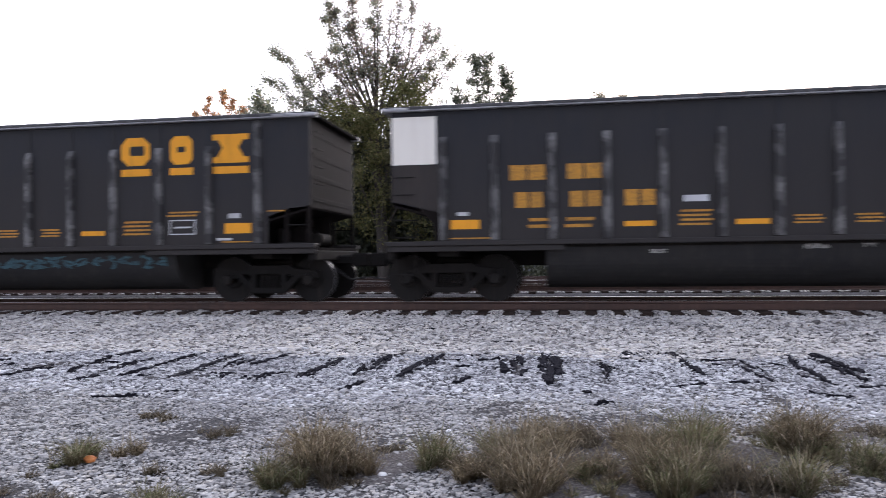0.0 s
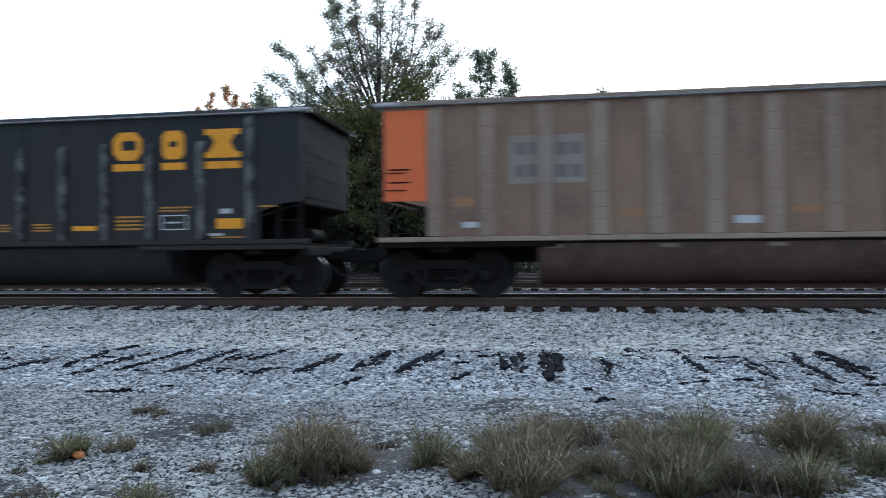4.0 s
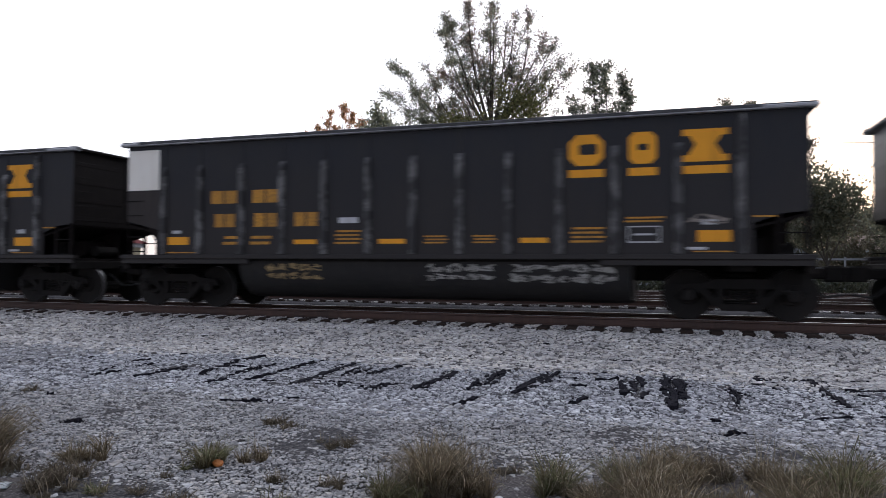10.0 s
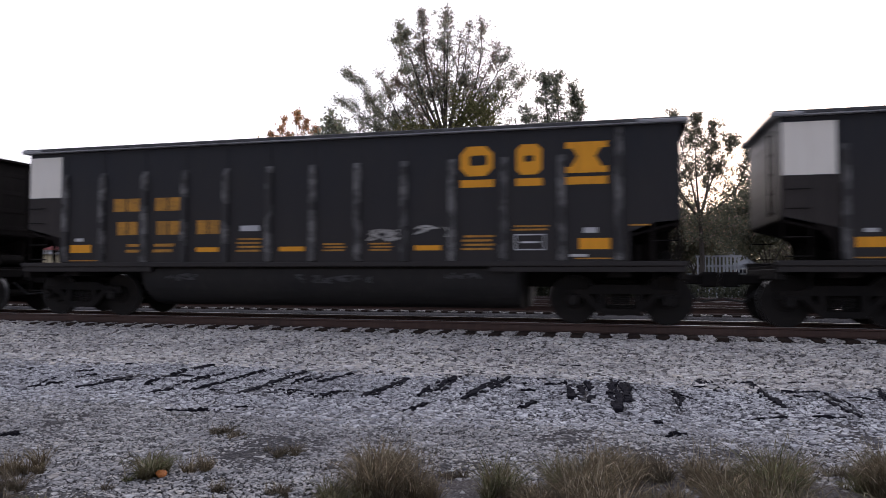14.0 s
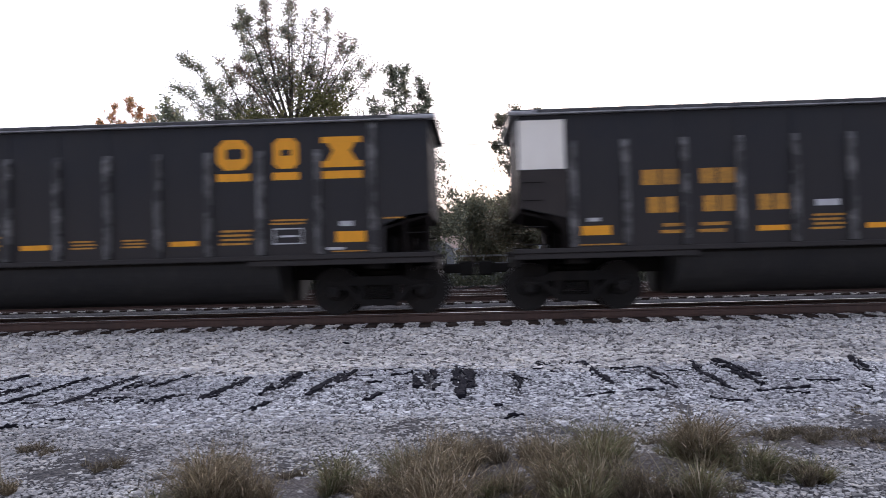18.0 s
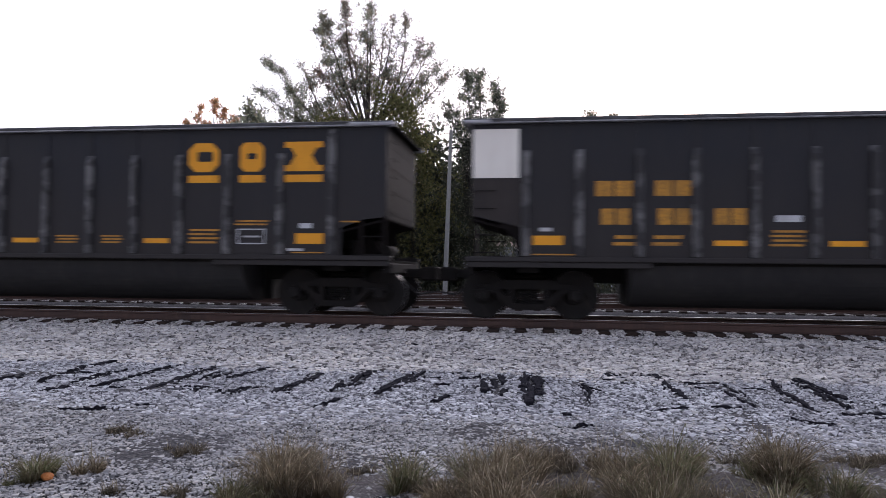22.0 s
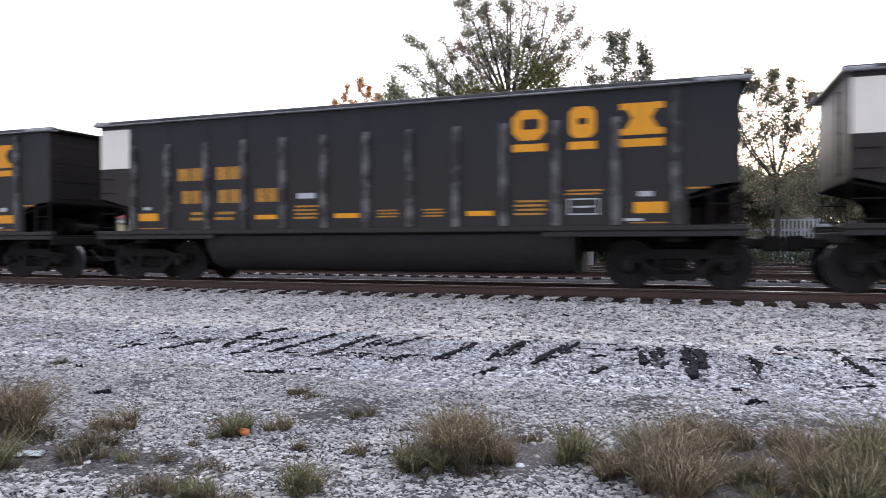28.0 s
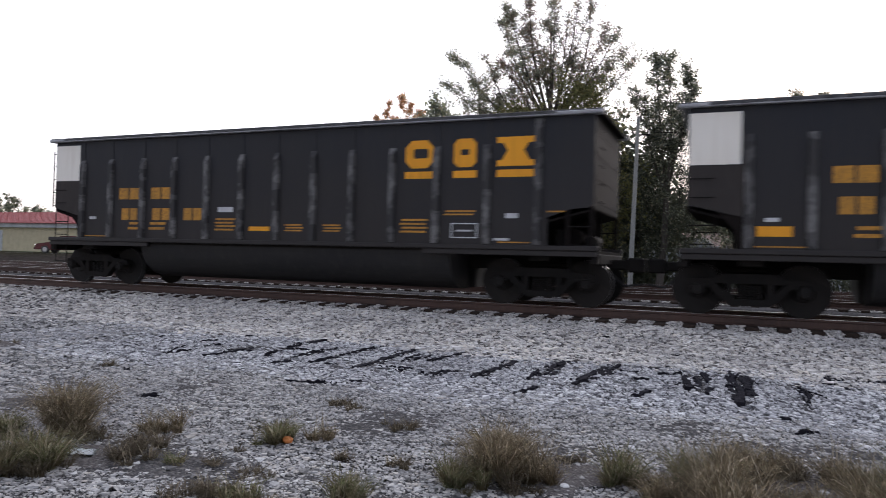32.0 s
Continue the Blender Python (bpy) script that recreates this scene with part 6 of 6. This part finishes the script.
# ---- wooded skyline far off ----
def far_woods():
    rng = np.random.default_rng(5)
    n = 16000
    x = rng.uniform(-20, 240, n)
    top = 5.5 + 2.2 * np.sin(x * 0.11) + 1.4 * np.sin(x * 0.37 + 1)
    c = np.stack([x, 170 + rng.uniform(-4, 4, n), top * rng.uniform(0, 1, n) ** 0.7], -1)
    n = 76000
    x = rng.uniform(-46, 84, n)
    top = 11.8 + 1.2 * np.sin(x * 0.35) + 0.8 * np.sin(x * 0.9 + 1) + rng.normal(0, 0.5, n) - 2.2 * np.exp(-((x - 31) / 6) ** 2)
    c = np.concatenate([c, np.stack([x, 122 + rng.uniform(-5, 5, n), top * rng.uniform(0, 1, n) ** 0.6], -1)])
    v, f = leaf_quads(c, 0.42, rng)
    tagged(new("far_woods", mesh_from("far_woods", v, f, LEAF_WOODS)), "distant line of dark green woods", "woods", kind="stuff")


far_woods()


def yard_weeds():
    """A low belt of weeds along the back of the yard, added to darken the view under the couplers."""
    rng = np.random.default_rng(23)
    n = 26000
    x = rng.uniform(-24, 34, n)
    top = 1.12 + 0.12 * np.sin(x * 1.9) + 0.1 * np.sin(x * 4.7 + 1) + rng.normal(0, 0.05, n)
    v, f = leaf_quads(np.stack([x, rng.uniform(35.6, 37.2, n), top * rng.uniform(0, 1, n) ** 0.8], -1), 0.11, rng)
    tagged(new("yard_weeds", mesh_from("yard_weeds", v, f, LEAF_DARK)), "added low dark weed belt behind the far track", "weeds", kind="stuff")


yard_weeds()


# ---- poles and masts ----
def utility_pole():
    p = thing("utility_pole", "weathered grey wooden utility pole with small insulators", "pole", at=pose(-4.02, 30, 0, 0, 1.6, 0))
    part("shaft", tube(bmesh.new(), (0, 0, -0.3), (0, 0, 7.5), 0.11, 0.075, 12), POLE_WOOD, p)
    part("bracket", bevel(boxes((-0.14, 0.5, -0.03, 0.03, 6.7, 6.76)), 0.008), CAST_IRON, p)
    for x in (-0.12, 0.46):
        part("insulator", tube(bmesh.new(), (x, 0, 6.76), (x, 0, 6.9), 0.035, 0.02, 8), WHITE_PANEL, p, "white porcelain insulator")
    part("guy_plate", tube(bmesh.new(), (0, 0, 1.1), (0, 0, 1.5), 0.115, 0.113, 12), RAIL_TOP, p, "thin metal band")
    wire = thing("overhead_wire", "thin overhead wire strung from the pole", "wire")
    bm = bmesh.new()
    pts = [Vector((-3.6 + 40 * k, 30 + 4 * k, 6.85 - 3.2 * k * (1 - k) + 0.6 * k)) for k in np.linspace(0, 1, 14)]
    for a, b in zip(pts, pts[1:]):
        tube(bm, a, b, 0.012, sides=4)
    part("strand", bm, CAST_IRON, wire)


utility_pole()


def masts():
    m = thing("radio_mast", "tall thin grey radio mast", "mast", at=pose(-92.2, 60, 0.8))
    part("lower_mast", tube(bmesh.new(), (0, 0, -0.5), (0, 0, 14), 0.17, 0.14, 8), CAST_IRON, m)
    part("upper_mast", tube(bmesh.new(), (0, 0, 14), (0, 0, 24.0), 0.13, 0.08, 8), CAST_IRON, m)
    part("cap", tube(bmesh.new(), (-0.3, 0, 23.9), (0.3, 0, 23.9), 0.04, sides=6), CAST_IRON, m)
    s = thing("floodlight_pole", "slim pole carrying two grey lamp heads", "lamp post", at=pose(-104.4, 60, 0.8))
    part("shaft", tube(bmesh.new(), (0, 0, -0.5), (0, 0, 17.8), 0.13, 0.1, 8), CAST_IRON, s)
    for z in (15.8, 17.4):
        part("lamp_head", bevel(boxes((-0.35, 0.35, -0.4, 0.2, z, z + 0.55)), 0.1), CAST_IRON, s, "grey floodlight head")


masts()


# ---- buildings and what stands by them ----
def plain(name, base, dark, scale=2.0, rough=0.8):
    n = Nodes(name, rough)
    a, b = n.noise(scale, 5), n.noise(scale * 9, 4)
    c = n.mix(n.ramp(a, (0.35, g(0)), (0.7, g(1))), base, dark)
    c = n.mix(n.ramp(b, (0.55, g(0)), (0.8, g(0.5))), c, dark)
    return n.color(c).bump(b, 0.2, 0.01).mat


WHITE_SIDING = plain("white_siding", (0.5, 0.52, 0.54), (0.36, 0.38, 0.41))
TAN_WALL = plain("tan_metal_wall", (0.52, 0.46, 0.31), (0.42, 0.37, 0.25))
RED_ROOF = plain("red_metal_roof", (0.34, 0.1, 0.1), (0.25, 0.08, 0.08))
BROWN_ROOF = plain("brown_shingle_roof", (0.2, 0.13, 0.1), (0.13, 0.09, 0.075), 4)
GREY_ROOF = plain("grey_shingle_roof", (0.22, 0.22, 0.24), (0.15, 0.15, 0.16), 4)
DARK_GLASS = Nodes("dark_window_glass", 0.08).mat
DARK_GLASS.node_tree.nodes["Principled BSDF"].inputs["Base Color"].default_value = (0.02, 0.025, 0.03, 1)
ROAD = plain("pale_worn_asphalt", (0.34, 0.335, 0.33), (0.26, 0.255, 0.25), 3)
LAWN = plain("short_green_grass", (0.1, 0.13, 0.045), (0.07, 0.09, 0.035), 5)


def window(parent, x0, x1, z0, z1, y):
    w = part("window", boxes((x0, x1, y - 0.02, y + 0.02, z0, z1)), DARK_GLASS, parent, "dark glass window")
    for r in ((x0 - 0.06, x1 + 0.06, z0 - 0.08, z0), (x0 - 0.06, x1 + 0.06, z1, z1 + 0.08), (x0 - 0.08, x0, z0, z1), (x1, x1 + 0.08, z0, z1)):
        part("window_frame", boxes((r[0], r[1], y - 0.05, y + 0.03, r[2], r[3])), WHITE_PANEL, w)


def gable_house(x, y, w, d, eave, ridge, label, roof=GREY_ROOF, walls=WHITE_SIDING):
    h = thing("house", label, "house", "houses beyond the yard", pose(x, y, 0))
    bm = prism(bmesh.new(), [(-w / 2, 0), (w / 2, 0), (w / 2, eave), (0, ridge - 0.12), (-w / 2, eave)], 0, d)
    part("wall", bm, walls, h)
    for s in (-1, 1):
        out = [(0, ridge), (s * (w / 2 + 0.35), eave - 0.18), (s * (w / 2 + 0.35), eave - 0.3), (0, ridge - 0.12)]
        part("roof", prism(bmesh.new(), out, -0.35, d + 0.35), roof, h)
    window(h, -w * 0.32, -w * 0.14, 1.0, 2.2, 0)
    window(h, w * 0.1, w * 0.3, 1.0, 2.2, 0)
    window(h, -0.35, 0.35, eave + 0.1, eave + 0.8, 0)
    part("door", boxes((-0.45, 0.45, -0.05, 0.02, 0.1, 2.15)), BROWN_ROOF, h)
    part("porch_roof", bevel(boxes((-w * 0.55, w * 0.2, -2.0, 0.05, 2.5, 2.65)), 0.03), roof, h)
    for px in (-w * 0.53, -w * 0.17, w * 0.18):
        part("porch_post", boxes((px - 0.06, px + 0.06, -1.95, -1.83, 0, 2.5)), walls, h)
    return h


gable_house(-2.4, 95, 4.6, 7, 3.4, 5.6, "small white house with a gabled grey roof")
gable_house(6.5, 98, 6.5, 8, 3.0, 5.4, "white house half hidden by branches")
gable_house(-13.5, 100, 6.0, 8, 3.0, 5.2, "pale house with a grey gabled roof")
gable_house(33, 110, 7.5, 8, 3.0, 5.6, "distant pale house among trees")


def ranch_house(x, y, w, label, walls, doors=(0.1,)):
    """A long low house: wall, white fascia under a low roof, framed windows, a porch on thin posts."""
    h = thing("house", label, "house", "houses beyond the yard", pose(x, y, 0))
    part("wall", boxes((-w / 2, w / 2, 0, 7, 0, 2.65)), walls, h)
    part("fascia", boxes((-w / 2 - 0.5, w / 2 + 0.5, -1.3, -1.2, 2.72, 2.95)), WHITE_SIDING, h, "white eave board")
    part("roof", prism(bmesh.new(), [(-1.25, 2.9), (3.5, 4.3), (8.25, 2.9), (8.25, 2.78), (-1.25, 2.78)], -w / 2 - 0.5, w / 2 + 0.5, "x"), BROWN_ROOF, h)
    for k in range(int(w / 2.2)):
        x0 = -w / 2 + 0.7 + 2.2 * k
        if any(abs((x0 + 0.5) / w - d) < 1.1 / w for d in doors):
            part("door", boxes((x0, x0 + 0.9, -0.05, 0.02, 0.1, 2.15)), WHITE_SIDING, h, "white door")
        else:
            window(h, x0, x0 + 1.1, 0.9, 2.1, -0.01)
    for k in range(int(w / 2.4) + 1):
        px = -w / 2 + 0.1 + 2.4 * k
        part("porch_post", boxes((px - 0.05, px + 0.05, -1.28, -1.18, 0, 2.72)), WHITE_SIDING, h)
    return h


ranch_house(1.6, 66, 11, "long low grey house with white eaves and porch", plain("grey_house_wall", (0.2, 0.2, 0.2), (0.14, 0.14, 0.14)))
ranch_house(22, 64, 15, "long low brown house with white porch posts", plain("brown_house_wall", (0.16, 0.13, 0.11), (0.11, 0.09, 0.08)), (-0.2, 0.25))
gable_house(26, 95, 5.0, 7, 3.3, 5.6, "small gabled house beyond the long house")
gable_house(15, 104, 6.0, 7, 3.0, 5.4, "pale house with a grey gabled roof")


def store():
    b = thing("store_building", "low white store with brown hip roof and cupola", "building", at=pose(-38, 60, 0.85))
    part("wall", boxes((-4.6, 4.6, 0, 9, 0, 3.2)), plain("grey_store_wall", (0.3, 0.29, 0.29), (0.2, 0.19, 0.19)), b)
    part("fascia", bevel(boxes((-5.2, 5.2, -1.6, 9.6, 3.2, 3.85)), 0.03), plain("pale_blue_fascia", (0.36, 0.39, 0.44), (0.26, 0.28, 0.32)), b, "pale blue-grey fascia band")
    bm = bmesh.new()
    lo = [bm.verts.new(p) for p in ((-5.0, -1.3, 3.86), (5.0, -1.3, 3.86), (5.0, 9.3, 3.86), (-5.0, 9.3, 3.86))]
    hi = [bm.verts.new(p) for p in ((-1.6, 3.2, 4.85), (1.6, 3.2, 4.85), (1.6, 4.8, 4.85), (-1.6, 4.8, 4.85))]
    for i in range(4):
        bm.faces.new((lo[i], lo[(i + 1) % 4], hi[(i + 1) % 4], hi[i]))
    bm.faces.new(hi)
    part("roof", bm, BROWN_ROOF, b)
    part("cupola", bevel(boxes((-0.8, 0.8, 3.2, 4.8, 4.8, 5.25)), 0.03), WHITE_SIDING, b)
    for x in (-4.0, -2.2, -0.4, 2.4):
        window(b, x, x + 1.3, 0.8, 2.3, 0)
    part("door", boxes((1.2, 2.1, -0.05, 0.03, 0, 2.2)), BROWN_ROOF, b)
    part("annex_wall", boxes((-13.5, -4.7, 1.0, 8, 0, 3.3)), plain("annex_siding", (0.34, 0.34, 0.35), (0.22, 0.22, 0.23)), b, "grey sided annex")
    part("annex_roof", prism(bmesh.new(), [(0.4, 3.3), (4.5, 4.5), (8.6, 3.3), (8.6, 3.2), (0.4, 3.2)], -13.8, -4.7, "x"), GREY_ROOF, b, "grey shingle annex roof")
    for x in (-12.6, -10.4, -8.2, -6.4):
        window(b, x, x + 1.2, 0.9, 2.3, 1.0)
    for x in (-5.0, -2.5, 0.0, 2.5, 5.0):
        part("post", boxes((x - 0.07, x + 0.07, -1.5, -1.36, 0, 3.2)), WHITE_SIDING, b)


store()


def red_roofed():
    b = thing("warehouse", "long tan metal building with a red roof", "building", at=pose(-66, 50, 0.85))
    part("wall", boxes((-14, 11, 0, 12, 0, 2.5)), TAN_WALL, b)
    part("eave_band", boxes((-14.3, 11.3, -0.35, 12.35, 2.5, 3.0)), WHITE_SIDING, b, "white eave band")
    part("roof", prism(bmesh.new(), [(-0.6, 3.0), (6, 4.5), (12.6, 3.0), (12.6, 2.92), (-0.6, 2.92)], -14.5, 11.5, "x"), RED_ROOF, b, "red ribbed metal roof")
    for x in np.arange(-14.2, 11.4, 0.9):
        bm = bmesh.new()
        tube(bm, (x, -0.6, 3.03), (x, 6, 4.53), 0.03, sides=4)
        part("roof_seam", bm, RED_ROOF, b)
    part("loading_door", boxes((-8.0, -5.2, -0.06, 0.02, 0, 2.2)), WHITE_SIDING, b, "white roll-up door")
    window(b, -12.6, -11.4, 0.9, 1.9, 0)
    rng = random.Random(4)
    for x, y, z in ((-95, 67, 8.6), (-90.5, 68, 7.0)):
        t = tree("broadleaf_tree", "small distant tree behind the warehouse", (x, y, 0.85), [((0, 0, 3.5), (dx, 0, z - 0.8 - 0.3 * abs(dx)), 0.08, 260, 0.7) for dx in (-3.0, -1.5, 0.2, 1.6, 3.0)], [], 0.2, LEAF_GREEN, int(-x), 0.15)


red_roofed()


def parked_car(x, y, z, turn):
    paint = Nodes("dark_red_car_paint", 0.25)
    paint.color(paint.ramp(paint.noise(2), (0.3, (0.075, 0.011, 0.016)), (0.7, (0.11, 0.016, 0.021))))
    c = thing("car", "dark red parked car with a lit headlight", "car", at=pose(x, y, z, 0, 0, turn))
    low = [(-2.2, 0.3), (2.2, 0.3), (2.22, 0.62), (2.1, 0.78), (1.1, 0.92), (-1.5, 0.95), (-2.15, 0.88), (-2.25, 0.6)]
    part("body", bevel(prism(bmesh.new(), low, -0.86, 0.86), 0.05, 2), paint.mat, c)
    part("cabin", bevel(prism(bmesh.new(), [(1.05, 0.9), (0.35, 1.4), (-1.1, 1.44), (-1.8, 0.95)], -0.74, 0.74), 0.06, 2), DARK_GLASS, c, "dark glazed cabin")
    part("roof", bevel(boxes((-1.05, 0.3, -0.7, 0.7, 1.41, 1.47)), 0.02), paint.mat, c)
    lamp = bpy.data.materials.new("lit_headlight")
    lamp.use_nodes = True
    lb = lamp.node_tree.nodes["Principled BSDF"]
    lb.inputs["Emission Color"].default_value, lb.inputs["Emission Strength"].default_value = (1, 0.95, 0.85, 1), 6
    for s in (-1, 1):
        part("headlight", bevel(boxes((2.12, 2.24, s * 0.62 - 0.16, s * 0.62 + 0.16, 0.58, 0.74)), 0.03), lamp, c, "lit white headlight")
        for wx in (-1.35, 1.35):
            w = part("wheel", tube(bmesh.new(), (wx, s * 0.68, 0.32), (wx, s * 0.88, 0.32), 0.32, sides=18), COAL, c)
            part("rim", tube(bmesh.new(), (wx, s * 0.885, 0.32), (wx, s * 0.895, 0.32), 0.19, sides=12), RAIL_TOP, w)
    part("bumper", bevel(boxes((2.15, 2.3, -0.8, 0.8, 0.32, 0.5)), 0.03), paint.mat, c)


parked_car(-51.2, 41.5, 0.87, 205)


def road():
    tagged(new("road", finish(boxes((-140, -33, 39.8, 46.6, 0.6, 0.87)), "road", ROAD)), "pale worn asphalt road in front of the warehouse", "road", kind="structure")
    tagged(new("lawn", finish(boxes((-140, -40, 46.6, 50.0, 0.6, 0.9)), "lawn", LAWN)), "short green grass strip along the warehouse", "lawn", kind="structure")


road()


def shed():
    s = thing("slat_fence", "white slatted screen fence beside a back yard", "fence", at=pose(5.4, 42.5, 0))
    for i in range(12):
        part("slat", boxes((-1.15 + 0.2 * i, -1.05 + 0.2 * i, -0.02, 0.02, 0.1, 2.5)), WHITE_SIDING, s)
    for z in (0.6, 2.42):
        part("rail", boxes((-1.2, 1.3, 0.021, 0.08, z, z + 0.1)), WHITE_SIDING, s)
    p = thing("panel_fence", "white board fence around a back yard", "fence", at=pose(-3.0, 40.5, 0))
    for i in range(9):
        part("board", bevel(boxes((-1.4 + 0.31 * i, -1.11 + 0.31 * i, -0.02, 0.02, 0.1, 2.0)), 0.008), WHITE_SIDING, p)
    for i in range(3):
        part("post", boxes((-1.45 + 1.4 * i, -1.33 + 1.4 * i, 0.02, 0.14, -0.1, 2.08)), WHITE_SIDING, p)
    b = thing("barn_shed", "grey barn-shaped garden shed with white trim", "shed", at=pose(-2.0, 46, 0))
    outline = [(-1.05, 0.1), (1.05, 0.1), (1.05, 1.9), (0.7, 2.65), (0, 3.05), (-0.7, 2.65), (-1.05, 1.9)]
    part("wall", prism(bmesh.new(), outline, 0, 2.4), plain("grey_shed_siding", (0.3, 0.31, 0.33), (0.22, 0.23, 0.25)), b)
    for (xa, za), (xb, zb) in zip(outline[2:6], outline[3:7]):
        part("roof", prism(bmesh.new(), [(xa * 1.08, za), (xb * 1.08, zb + 0.02), (xb * 1.1, zb + 0.1), (xa * 1.1, za + 0.08)], 0.04, 2.5), GREY_ROOF, b)
        part("trim", prism(bmesh.new(), [(xa * 1.1, za), (xb * 1.1, zb + 0.02), (xb * 1.1, zb + 0.14), (xa * 1.12, za + 0.12)], -0.06, 0.04), WHITE_PANEL, b, "white edge board")
    for x in (-1.08, 1.0):
        part("corner_board", boxes((x, x + 0.08, -0.03, 0.03, 0.1, 1.92)), WHITE_PANEL, b)
    part("door", boxes((-0.5, 0.5, -0.04, 0.0, 0.15, 1.95)), DARK_GLASS, b, "dark open doorway")
    f = thing("fence", "white post and rail fence beyond the yard", "fence", at=pose(2, 52, 0))
    for i in range(17):
        part("post", boxes((-11 + 2 * i - 0.06, -11 + 2 * i + 0.06, -0.06, 0.06, -0.1, 2.2)), WHITE_SIDING, f)
        if i < 16:
            for z in (0.7, 1.4, 1.98):
                part("rail", boxes((-11 + 2 * i + 0.06, -9 + 2 * i - 0.06, -0.03, 0.03, z, z + 0.13)), WHITE_SIDING, f)


shed()


# ---- the train rolls by ----
def motions():
    times = [i * 0.5 for i in range(65)]
    spins = [(i / FPS, travelled(i / FPS) / 0.483) for i in range(32 * FPS + 1)]
    for k, car in enumerate(TRAIN):
        walk(car, [(t, pose(travelled(t) - k * PITCH, TRACK_Y, RAIL_Z)) for t in times])
        for w in [o for o in car.children_recursive if o.name.startswith("wheelset")]:
            at = Matrix.Translation(w.location)
            walk(w, [(t, at @ Matrix.Rotation(a, 4, "Y")) for t, a in spins])


motions()
